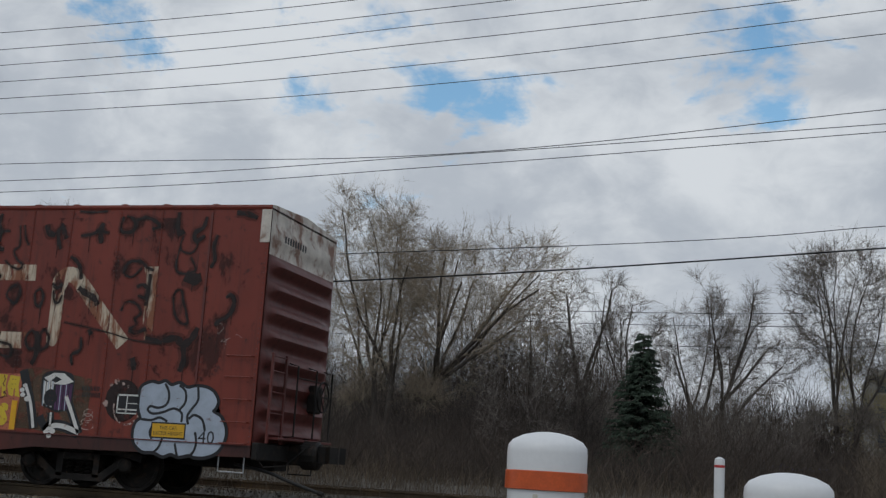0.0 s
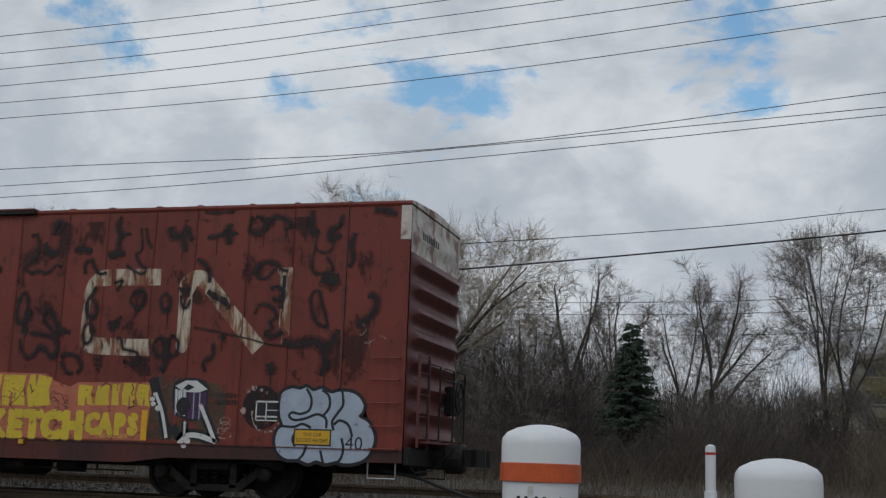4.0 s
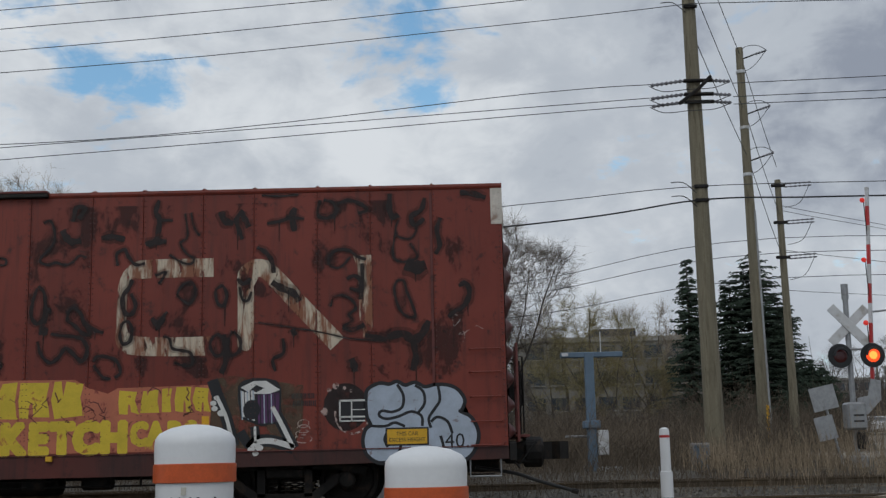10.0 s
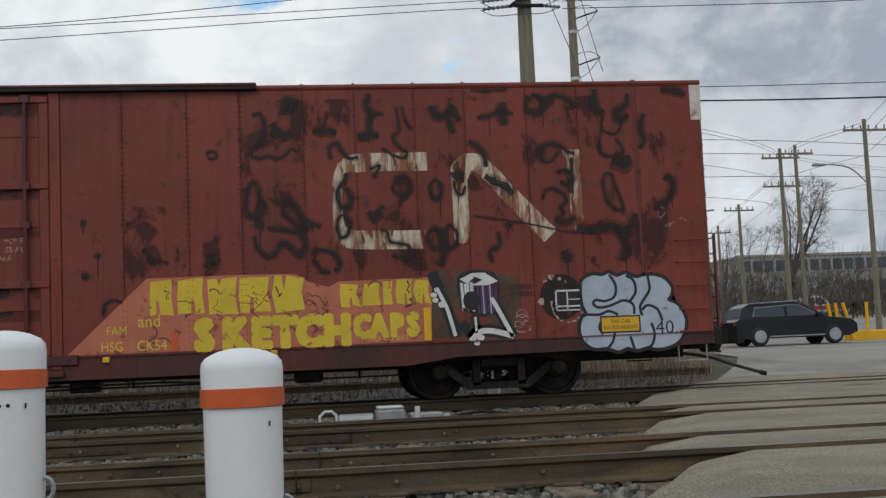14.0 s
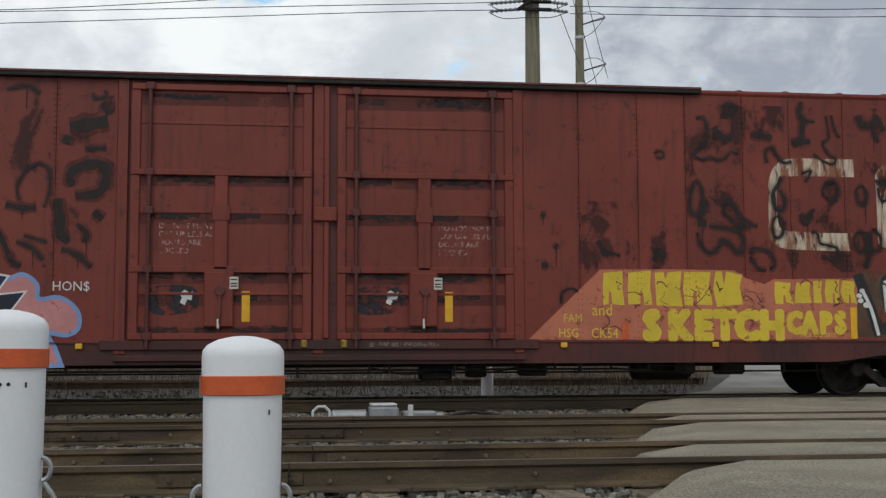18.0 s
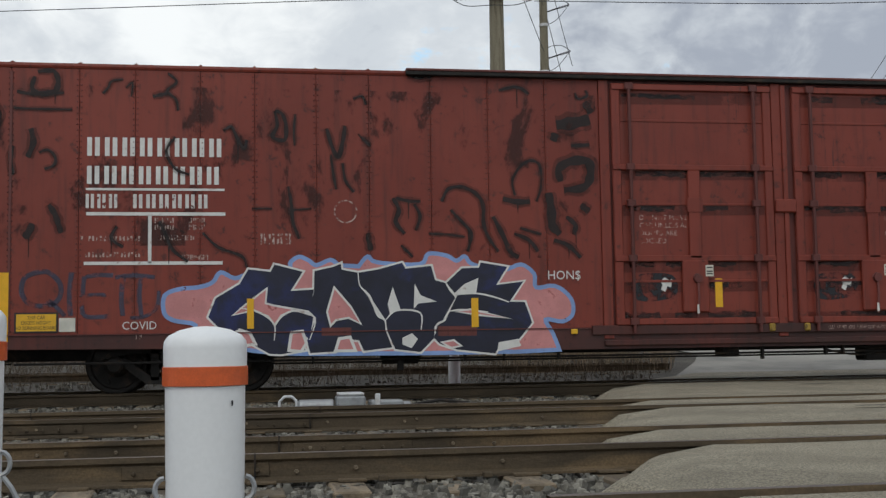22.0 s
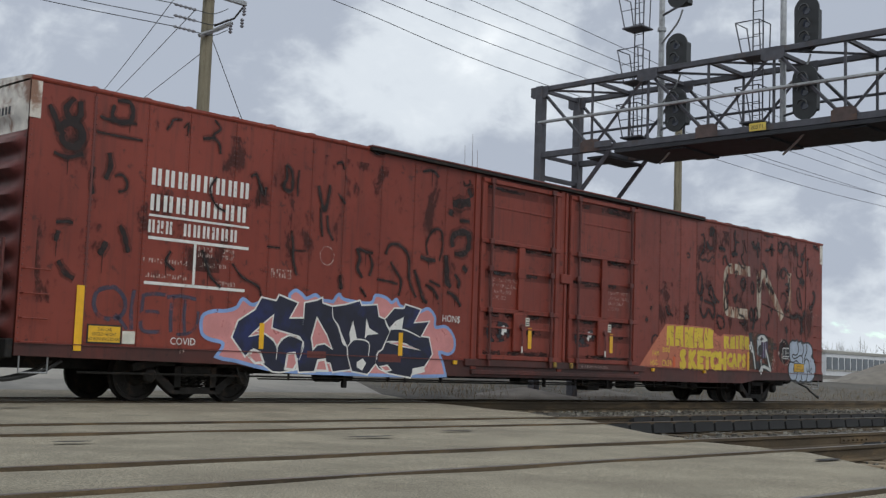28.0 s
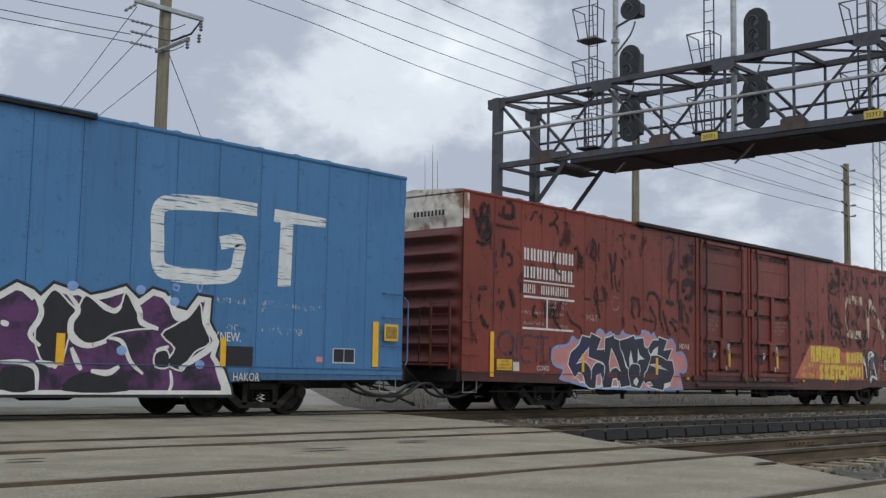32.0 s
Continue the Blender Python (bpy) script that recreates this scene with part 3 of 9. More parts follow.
def road():
    cuts = [-12]
    for i, y in enumerate(RAILS):
        near, far = (0.05, 0.10) if i % 2 == 0 else (0.10, 0.05)
        cuts += [y - near, y + far]
    cuts += [23.0]
    whole = thing("crossing", "worn grey asphalt level crossing with rails let into it", "level crossing", kind="structure")
    for a, b in zip(cuts[::2], cuts[1::2]):
        g = Geo()
        ny = max(3, int((b - a) / 0.16) + 1)
        cols = 26
        top = []
        for j in range(ny + 1):
            y = a + (b - a) * j / ny
            l, r = edge(LEFT_EDGE, y), edge(RIGHT_EDGE, y)
            sag = min(1.0, max(0.0, (min(y - a, b - y)) / 0.3))
            for i in range(cols + 1):
                t = i / cols
                x = l + (r - l) * t + (0.16 * noise.noise((y * 2.3, 7.7, i)) + 0.09 * noise.noise((y * 7.1, 2.2, i)) if i in (0, cols) else 0)
                lip = -0.06 * max(0, 1 - min(t, 1 - t) * (r - l) / 0.35)
                drop = 0.0 if y > 4 else -0.03 * (4 - y)
                z = -0.012 + lip + drop + 0.012 * noise.noise((x * 0.7, y * 0.7, 1.0)) - 0.012 * (1 - sag) + (0.02 * max(0, y - 21))
                top.append((x, y, z))
        n = cols + 1
        fs = [(j * n + i, j * n + i + 1, (j + 1) * n + i + 1, (j + 1) * n + i) for j in range(ny) for i in range(cols)]
        rim = [i for i in range(n)] + [j * n + cols for j in range(1, ny + 1)] + [ny * n + i for i in range(cols - 1, -1, -1)] + [j * n for j in range(ny - 1, 0, -1)]
        k = len(top)
        foot = []
        for i in rim:
            x, y, z = top[i]
            out = -0.30 if i % n == 0 else (0.30 if i % n == cols else 0)
            foot.append((x + out * (1 + 0.5 * noise.noise((y * 4, x, 0))), y, z - 0.2))
        fs += [(rim[i], k + i, k + (i + 1) % len(rim), rim[(i + 1) % len(rim)]) for i in range(len(rim))]
        g.add(top + foot, fs)
        part("paving_strip", g, ASPHALT, whole)
    # patches of dark tar
    for x, y, l in ((9.3, 10.4, 0.7), (11.6, 6.4, 0.5), (14.6, 15.9, 0.6), (6.0, 10.7, 0.4), (11.2, 10.9, 0.55), (8.3, 16.4, 0.5)):
        g = Geo().add([(x + l * math.cos(a) * 0.5, y + 0.07 * math.sin(a), 0.006) for a in [k * math.pi / 5 for k in range(10)]], [tuple(range(10))])
        part("tar_patch", g, BLACK, whole)
    g = Geo()
    ys = [23.0, 26, 28, 32, 36, 44, 52, 60, 80, 110, 200, 300]
    vs = []
    for y in ys:
        l, r = edge(LEFT_EDGE, y), edge(RIGHT_EDGE, y)
        vs += [(l + (r - l) * t, y, land(y) + 0.03) for t in (0, 0.25, 0.5, 0.75, 1)]
    g.add(vs, [(j * 5 + i, j * 5 + i + 1, j * 5 + i + 6, j * 5 + i + 5) for j in range(len(ys) - 1) for i in range(4)])
    solo("road", g, ROAD, "pale grey asphalt road climbing away from the crossing", "road", kind="structure", smooth=True)
    g = Geo()
    vs = [(x, y, land(y) + 0.036) for x in (13, 20, 30, 45, 70, 120) for y in (40.5, 44, 49)]
    g.add(vs, [(i * 3 + j, i * 3 + 3 + j, i * 3 + 4 + j, i * 3 + 1 + j) for i in range(5) for j in range(2)])
    solo("side_road", g, ROAD, "pale grey side street joining beyond the crossing", "road", kind="structure")


def rail_geo(x0, x1, y, z=0.0, step=None):
    prof = [(-0.036, 0.0), (0.036, 0.0), (0.037, -0.034), (0.010, -0.052), (0.009, -0.145), (0.07, -0.165), (0.07, -0.18), (-0.07, -0.18), (-0.07, -0.165), (-0.009, -0.145), (-0.010, -0.052), (-0.037, -0.034)]
    g = Geo()
    xs = [x0, x1]
    n = len(prof)
    vs = [(x, y + a, z + b) for x in xs for a, b in prof]
    for i in range(n):
        g.slot = 1 if i == 0 else 0
        g.add(vs if i == 0 else [], [])
        g.f.append([i, i + n, (i + 1) % n + n, (i + 1) % n])
        g.mi.append(g.slot)
    return g


def joint_bar(x, y, side, track, long=0.9):
    g = Geo()
    g.box((x - long / 2, y + side * 0.011 - 0.012, -0.14), (x + long / 2, y + side * 0.011 + 0.012, -0.055), 0.006)
    bar = part("joint_bar", g, RAILSIDE, track)
    for k in range(6):
        b = Geo().lathe([(0.014, 0), (0.014, 0.02), (0.008, 0.026)], 6, (0, 0, 0), "y")
        ob = part("bolt", b, RAILSIDE, bar)
        ob.matrix_basis = pose(x - long / 2 + long * (k + 0.5) / 6, y + side * 0.03, -0.10, 0, 0, 0 if side > 0 else 180)


def tracks():
    spans = ((4.14, 1.2, 320, 0.0, "crossing track"), (8.10, -320, 320, 0.0, "near main track"), (12.50, -320, 320, 0.0, "middle track"), (19.30, -320, 320, 0.0, "train track"), (25.3, -320, 9.0, 0.2, "back siding"))
    tie = Geo().box((-0.115, -1.28, -0.17), (0.115, 1.28, 0.0), 0.012).mesh("tie", TIE)
    plate = Geo().box((-0.09, -0.14, 0), (0.09, 0.14, 0.018), 0.004).mesh("tie_plate", RAILSIDE)
    for cy, x0, x1, z, what in spans:
        tr = thing("railway_track", "rusty steel rails on weathered wooden ties, " + what, "railway track", "railway tracks", kind="structure")
        for s in (-0.72, 0.72):
            part("rail", rail_geo(x0, x1, cy + s, z), (RAILSIDE, RAILHEAD), tr)
        if cy > 5:
            near = cy in (8.10, 12.50)
            far = Geo()
            x = -14.0 if near else -24
            while x < 60:
                on_road = edge(LEFT_EDGE, cy) - 0.2 < x < edge(RIGHT_EDGE, cy) + 0.2
                if not on_road and x < x1:
                    if near and x < 8:
                        ob = part("tie", tie, TIE, tr)
                        ob.matrix_basis = pose(x + rnd(-0.04, 0.04), cy + rnd(-0.05, 0.05), -0.185 + z + rnd(-0.02, 0.004), 0, 0, rnd(-1.2, 1.2))
                        for s in (-0.72, 0.72):
                            p = part("tie_plate", plate, RAILSIDE, tr)
                            p.matrix_basis = pose(x, cy + s, -0.182 + z)
                    else:
                        far.box((x - 0.11, cy - 1.28, -0.34 + z), (x + 0.11, cy + 1.28, -0.185 + z))
                x += 0.56
            tagged(part("ties", far, TIE, tr), kind="stuff")
        if cy in (8.10, 12.50):
            for x, s, d in ((-2.6, -0.72, -1), (-0.4, -0.72, -1), (-3.4, 0.72, -1), (0.7, 0.72, -1), (-6.2, -0.72, -1), (17.5, 0.72, -1), (21.4, -0.72, -1)):
                joint_bar(x + (0.5 if cy > 10 else 0), cy + s, d, tr)
    # loose bolts, anchors and worn joints along the near rails
    bolt = Geo().lathe([(0.016, 0), (0.016, 0.016), (0.009, 0.024)], 6, (0, 0, 0), "y").mesh("rail_bolt", TIE)
    anchor = Geo().box((-0.03, -0.03, 0), (0.03, 0.03, 0.035), 0.006).mesh("rail_anchor", RAILSIDE)
    gap_cut = Geo().box((-0.005, -0.0385, -0.15), (0.005, 0.012, 0.001)).mesh("rail_gap", BLACK)
    owner = thing("rail_fittings", "small rusty bolts and anchors on the rails", "rail fittings", kind="structure")
    for y in (7.38, 8.82, 11.78, 13.22):
        x = -9.0
        while x < edge(LEFT_EDGE, y) - 0.4:
            part("rail_bolt", bolt, TIE, owner).matrix_basis = pose(x + rnd(-0.2, 0.2), y - 0.010, -0.10 + rnd(-0.02, 0.02), 0, 0, 180)
            if random.random() < 0.6:
                part("rail_anchor", anchor, RAILSIDE, owner).matrix_basis = pose(x + rnd(-0.3, 0.3), y - 0.085, -0.185)
            x += rnd(0.35, 1.1)
        for k in range(3):
            part("rail_gap", gap_cut, BLACK, owner).matrix_basis = pose(-7.2 + 3.1 * k + y * 0.13, y, 0)
    # bolted guard rail beside the near track
    g = rail_geo(-14, -2.2, 8.10 + 0.6, -0.01)
    solo("guard_rail", g, (RAILSIDE, RAILHEAD), "short rusty guard rail inside the near track", "rail", kind="structure")
    for y in (12.98, 7.62, 11.55):
        g = Geo()
        for i in range(26):
            x = 15.2 + i * 0.62 if y < 12 else 18.0 + i * 0.62
            g.add([(x, y, -0.16), (x + 0.55, y, -0.16), (x + 0.55, y + 0.02, -0.02), (x + 0.5, y + 0.02, 0.0), (x + 0.05, y + 0.02, 0.0), (x, y + 0.02, -0.02), (x, y + 0.3, -0.16), (x + 0.55, y + 0.3, -0.16)],
                  [(0, 1, 2, 3, 4, 5), (5, 4, 3, 2, 7, 6), (0, 5, 6), (1, 7, 2)])
        solo("rubber_guard", g, RUBBER, "black ribbed rubber trespass guard panels between the rails", "rail guard", "guards by the crossing", kind="structure")


def stones(name, boxes, count, lo, hi, label):
    g = Geo()
    for _ in range(count):
        x0, x1, y0, y1 = boxes[int(rnd(0, len(boxes) - 1e-6))]
        x, y = rnd(x0, x1), rnd(y0, y1)
        if edge(LEFT_EDGE, y) - 0.3 < x < edge(RIGHT_EDGE, y) + 0.3:
            continue
        if any(abs(y - r) < 0.09 for r in RAILS if r > 5):
            continue
        r = rnd(lo, hi)
        z = land(y) + r * 0.25
        a, e = rnd(0, 6.3), rnd(0.6, 1.0)
        vs = []
        for sx, sy, sz in ((-1, -1, -1), (1, -1, -1), (1, 1, -1), (-1, 1, -1), (-1, -1, 1), (1, -1, 1), (1, 1, 1), (-1, 1, 1)):
            q = 0.62 if sz > 0 else 1.0
            px, py = sx * r * q * rnd(0.5, 1.1), sy * r * e * q * rnd(0.5, 1.1)
            vs.append((x + px * math.cos(a) - py * math.sin(a), y + px * math.sin(a) + py * math.cos(a), z + sz * r * rnd(0.35, 0.75)))
        g.add(vs, [(0, 3, 2, 1), (4, 5, 6, 7), (0, 1, 5, 4), (1, 2, 6, 5), (2, 3, 7, 6), (3, 0, 4, 7)])
    solo(name, g, STONE, label, "ballast", kind="stuff")


ground()
road()
tracks()
stones("ballast", ((-7, 5, 3.6, 7.3),), 12000, 0.014, 0.042, "loose grey crushed stone beside the near rails")
stones("ballast", ((-10, 5, 7.45, 13.2), (-10, 5, 7.45, 13.2), (-14, 6, 13.3, 18.5)), 27000, 0.018, 0.046, "grey and brown crushed stone between the tracks")
stones("ballast", ((12, 45, 6.0, 11.6), (13, 60, 13.3, 18.4), (-30, 8, 20.1, 24)), 9000, 0.025, 0.06, "dark crushed stone along the far tracks")

# ---- the train: cars stand with their near side at y = -1.5, rail top at z = 0 ----
SIDE = -1.5


def truck(x, car, wheels):
    tk = part("truck", Geo().box((x - 0.35, -0.95, 0.42), (x + 0.35, 0.95, 0.68), 0.03), TRUCK, car, "black cast-steel freight truck with coil springs")
    for s in (-1, 1):
        y0, y1 = sorted((s * 0.99, s * 1.13))
        g = Geo()
        # upper chord, lower chord and columns leave the windows open
        g.slab([(x - 1.25, 0.62), (x - 1.22, 0.50), (x - 0.75, 0.60), (x + 0.75, 0.60), (x + 1.22, 0.50), (x + 1.25, 0.62), (x + 0.8, 0.74), (x - 0.8, 0.74)], y0, y1)
        g.slab([(x - 0.98, 0.52), (x - 0.48, 0.14), (x + 0.48, 0.14), (x + 0.98, 0.52), (x + 0.80, 0.54), (x + 0.40, 0.25), (x - 0.40, 0.25), (x - 0.80, 0.54)], y0, y1)
        g.slab([(x - 0.42, 0.20), (x - 0.30, 0.20), (x - 0.30, 0.66), (x - 0.42, 0.66)], y0, y1)
        g.slab([(x + 0.30, 0.20), (x + 0.42, 0.20), (x + 0.42, 0.66), (x + 0.30, 0.66)], y0, y1)
        part("side_frame", g, TRUCK, tk)
        for a in (-0.95, 0.95):
            part("bearing_cap", Geo().lathe([(0.13, 0), (0.13, 0.09), (0.10, 0.12), (0.03, 0.13)], 12, (x + a, s * 1.10, 0.44), "y") if s > 0 else
                 Geo().lathe([(0.03, -0.13), (0.10, -0.12), (0.13, -0.09), (0.13, 0)], 12, (x + a, s * 1.10, 0.44), "y"), TRUCK, tk)
        for a in (-0.19, -0.0, 0.19):
            pts = [(x + a + 0.065 * math.cos(t * 0.9), s * 1.06 + 0.065 * math.sin(t * 0.9), 0.25 + 0.0095 * t) for t in range(24)]
            part("spring", Geo().tube(pts, 0.014, 4), TRUCK, tk)
        part("bolster_end", Geo().box((x - 0.29, min(y0, y1) - 0.03, 0.48), (x + 0.29, max(y0, y1) + 0.03, 0.62), 0.02), TRUCK, tk)
    for a in (-0.95, 0.95):
        ws = part("wheelset", Geo().tube([(0, -1.05, 0), (0, 1.05, 0)], 0.075, 10), TRUCK, tk)
        ws.matrix_basis = pose(x + a, 0, 0.45)
        g = Geo()
        for s in (-1, 1):
            prof = [(0.10, 0.80), (0.16, 0.82), (0.20, 0.775), (0.37, 0.765), (0.39, 0.80), (0.445, 0.80), (0.453, 0.72), (0.478, 0.70), (0.478, 0.675), (0.39, 0.672), (0.37, 0.70), (0.18, 0.70), (0.12, 0.66)]
            g.lathe([(r, s * h) for r, h in (prof if s < 0 else prof[::-1])], 30, (0, 0, 0), "y")
            for k in range(4):
                t = math.pi / 2 * k
                g.box((math.cos(t) * 0.29 - 0.03, min(s * 0.76, s * 0.785), math.sin(t) * 0.29 - 0.03), (math.cos(t) * 0.29 + 0.03, max(s * 0.76, s * 0.785), math.sin(t) * 0.29 + 0.03), 0.01)
        me = g.mesh("wheels", TRUCK, smooth=True)
        old = ws.data
        # wheels and axle turn as one piece
        both = Geo()
        both.v, both.f, both.mi = [tuple(v.co) for v in old.vertices], [list(p.vertices) for p in old.polygons], [0] * len(old.polygons)
        both.add([tuple(v.co) for v in me.vertices], [list(p.vertices) for p in me.polygons])
        ws.data = both.mesh("wheelset", TRUCK, smooth=True)
        wheels.append((ws, x + a))
    part("brake_beam", Geo().tube([(x - 0.42, -0.9, 0.36), (x - 0.42, 0.9, 0.36)], 0.04, 6), TRUCK, tk)


def ladder(car, x0, x1, zs, y, material, out=-0.07):
    for z in zs:
        part("grab_iron", Geo().tube([(x0, y, z), (x0 + 0.015, y + out, z), (x1 - 0.015, y + out, z), (x1, y, z)], 0.011, 6), material, car)


def car_end(car, x, s, paint_main, paint_top, side_mats):
    """A corrugated end wall at x, facing s."""
    g = Geo()
    prof = []
    z = 0.95
    prof.append((0.0, 0.80))
    while z < 4.05:
        for t, d in ((0.0, 0.0), (0.05, 0.03), (0.10, 0.10), (0.16, 0.135), (0.22, 0.11), (0.28, 0.035), (0.34, 0.0)):
            prof.append((d, z + t))
        z += 0.40
    top = len(prof)
    prof += [(0.0, 4.28), (0.03, 4.34), (0.03, 4.54), (0.0, 4.60), (0.0, 4.76), (0.0, 4.91)]
    ys = [-1.47, -1.40, -1.30, -1.18, -0.95, 0.0, 0.95, 1.18, 1.30, 1.40, 1.47]
    k = [0, 0.12, 0.55, 0.9, 1, 1, 1, 0.9, 0.55, 0.12, 0]
    vs = [(x + s * (0.01 + d * q), y, z) for d, z in prof for y, q in zip(ys, k)]
    n = len(ys)
    for j in range(len(prof) - 1):
        for i in range(n - 1):
            g.f.append([j * n + i, j * n + i + 1, (j + 1) * n + i + 1, (j + 1) * n + i][::s])
            g.mi.append(1 if j >= top - 1 else 0)
    g.v = vs
    end = part("end_wall", g, (paint_main, paint_top), car, smooth=True)
    part("end_gable", Geo().add([(x + s * d, y, z) for d in (-0.02, 0.012) for y, z in ((-1.49, 4.88), (1.49, 4.88), (1.49, 4.925), (1.40, 4.945), (0, 5.028), (-1.40, 4.945), (-1.49, 4.925))], [(0, 1, 2, 3, 4, 5, 6), (13, 12, 11, 10, 9, 8, 7)] + [(m, m + 7, (m + 1) % 7 + 7, (m + 1) % 7) for m in range(7)]), paint_top, car)
    part("number_board", Geo().box((min(x + s * 0.032, x + s * 0.041), -1.05, 4.355), (max(x + s * 0.032, x + s * 0.041), 0.12, 4.525), 0.003), paint_top, end)
    part("end_sill", Geo().box((min(x, x + s * 0.12), -1.48, 0.66), (max(x, x + s * 0.12), 1.48, 0.95), 0.02), BLACK, car)
    # corner posts in weathered white at the top
    for y in (-1.0, 1.0):
        yy = y * 1.497
        part("corner_plate", Geo().box((x - (0.17 if s > 0 else 0.01), min(yy, yy + y * 0.012), 4.28), (x + (0.01 if s > 0 else 0.17), max(yy, yy + y * 0.012), 4.90), 0.003), paint_top, car)
    for k in range(9):
        y = -0.95 + 0.11 * k
        part("end_mark", Geo().box((min(x + s * 0.042, x + s * 0.046), y, 4.38), (max(x + s * 0.042, x + s * 0.046), y + 0.06, 4.50)), INK, end)
    # ladder on the end
    for y in (-1.28, -0.72):
        part("ladder_stile", Geo().box((min(x + s * 0.15, x + s * 0.19), y - 0.03, 0.95), (max(x + s * 0.15, x + s * 0.19), y + 0.03, 2.45), 0.006), paint_main, car)
    for z in (1.1, 1.45, 1.8, 2.15, 2.4):
        part("end_rung", Geo().tube([(x + s * 0.17, -1.28, z), (x + s * 0.17, -0.72, z)], 0.012, 6), paint_main, car)
    # cross-over platform and posts
    plat = Geo().box((min(x + s * 0.12, x + s * 0.34), -1.2, 1.02), (max(x + s * 0.12, x + s * 0.34), 1.2, 1.06), 0.004)
    part("crossover_step", plat, paint_main, car)
    for y in (-0.5, 0.35, 1.1):
        part("hand_post", Geo().tube([(x + s * 0.06, y, 1.06), (x + s * 0.3, y, 1.1), (x + s * 0.3, y, 2.3), (x + s * 0.06, y, 2.36)], 0.016, 6), BLACK, car)
    part("cross_rail", Geo().tube([(x + s * 0.3, -0.5, 2.1), (x + s * 0.3, 1.1, 2.1)], 0.013, 6), BLACK, car)
    # hand brake
    hb = part("hand_brake", Geo().box((min(x + s * 0.1, x + s * 0.26), 0.45, 1.55), (max(x + s * 0.1, x + s * 0.26), 0.8, 2.05), 0.03), BLACK, car)
    ring = [(x + s * 0.34, 0.62 + 0.27 * math.cos(a), 1.85 + 0.27 * math.sin(a)) for a in [2 * math.pi * k / 20 for k in range(21)]]
    wh = Geo().tube(ring, 0.017, 6)
    for a in range(5):
        t = 2 * math.pi * a / 5
        wh.tube([(x + s * 0.30, 0.62, 1.85), (x + s * 0.34, 0.62 + 0.27 * math.cos(t), 1.85 + 0.27 * math.sin(t))], 0.012, 5)
    part("brake_wheel", wh, BLACK, hb)
    # coupler with its long cushioned shank
    cp = part("coupler", Geo().box((min(x, x + s * 0.55), -0.20, 0.62), (max(x, x + s * 0.55), 0.20, 0.98), 0.03), BLACK, car, "black knuckle coupler on a cushioned draft gear")
    part("striker_collar", Geo().lathe([(0.22, x + s * 0.30), (0.25, x + s * 0.34), (0.25, x + s * 0.58), (0.2, x + s * 0.62)], 14, (0, 0, 0.80), "x"), BLACK, cp)
    k0 = x + s * 0.6
    sgn = lambda pts: [(k0 + s * a, b) for a, b in pts]
    head = Geo()
    poly = sgn([(0, -0.09), (0.16, -0.10), (0.28, -0.2), (0.42, -0.16), (0.40, -0.04), (0.30, 0.0), (0.30, 0.12), (0.42, 0.2), (0.30, 0.26), (0.14, 0.16), (0, 0.09)])
    n = len(poly)
    head.add([(a, b, 0.68) for a, b in poly] + [(a, b, 0.96) for a, b in poly], [tuple(range(n)), tuple(range(2 * n - 1, n - 1, -1))] + [(i, (i + 1) % n, (i + 1) % n + n, i + n) for i in range(n)])
    part("knuckle", head, BLACK, cp)
    hose = [(x + s * 0.2, -0.32, 0.62), (x + s * 0.5, -0.34, 0.42), (x + s * 0.85, -0.24, 0.22), (x + s * 1.02, -0.05, 0.27)] if s < 0 else [(x - 0.5, -1.0, 0.58), (x + 0.1, -0.95, 0.48), (x + 0.45, -0.9, 0.36), (x + 0.98, -0.85, 0.20)]
    hb2 = part("air_hose", Geo().tube(curve(hose, 5), 0.028, 8), HOSE, cp)
    part("glad_hand", Geo().tube([hose[-1], (hose[-1][0] + s * 0.1, hose[-1][1], hose[-1][2] - 0.03)], 0.04, 8), TRUCK, hb2)
    part("cut_lever", Geo().tube([(x + s * 0.05, -1.35, 0.70), (x + s * 0.16, -1.3, 0.56), (x + s * 0.2, -0.5, 0.6), (x + s * 0.5, -0.22, 0.98)], 0.013, 6), BLACK, cp)
    # side step under the corner
    for y in (-1.44, 1.44):
        xa = x - s * 0.12
        part("sill_step", Geo().tube([(xa, y, 0.72), (xa, y, 0.45), (xa - s * 0.46, y, 0.45), (xa - s * 0.46, y, 0.72)], 0.016, 6), BLACK if y > 0 else GALV, car)
    return end


SILLRED = car_paint("grimy_sill_paint", (0.105, 0.020, 0.013), (0.013, 0.009, 0.008), (0.045, 0.014, 0.011))


def rivet_lines(xs, z0, z1, pitch, material, car, name="rivets"):
    g = Geo()
    for x in xs:
        z = z0
        while z < z1:
            r = 0.016
            g.add([(x - r, SIDE - 0.001, z), (x, SIDE - 0.001, z - r), (x + r, SIDE - 0.001, z), (x, SIDE - 0.001, z + r), (x, SIDE - 0.014, z)], [(0, 1, 4), (1, 2, 4), (2, 3, 4), (3, 0, 4)])
            z += pitch
    tagged(part(name, g, material, car), kind="stuff")


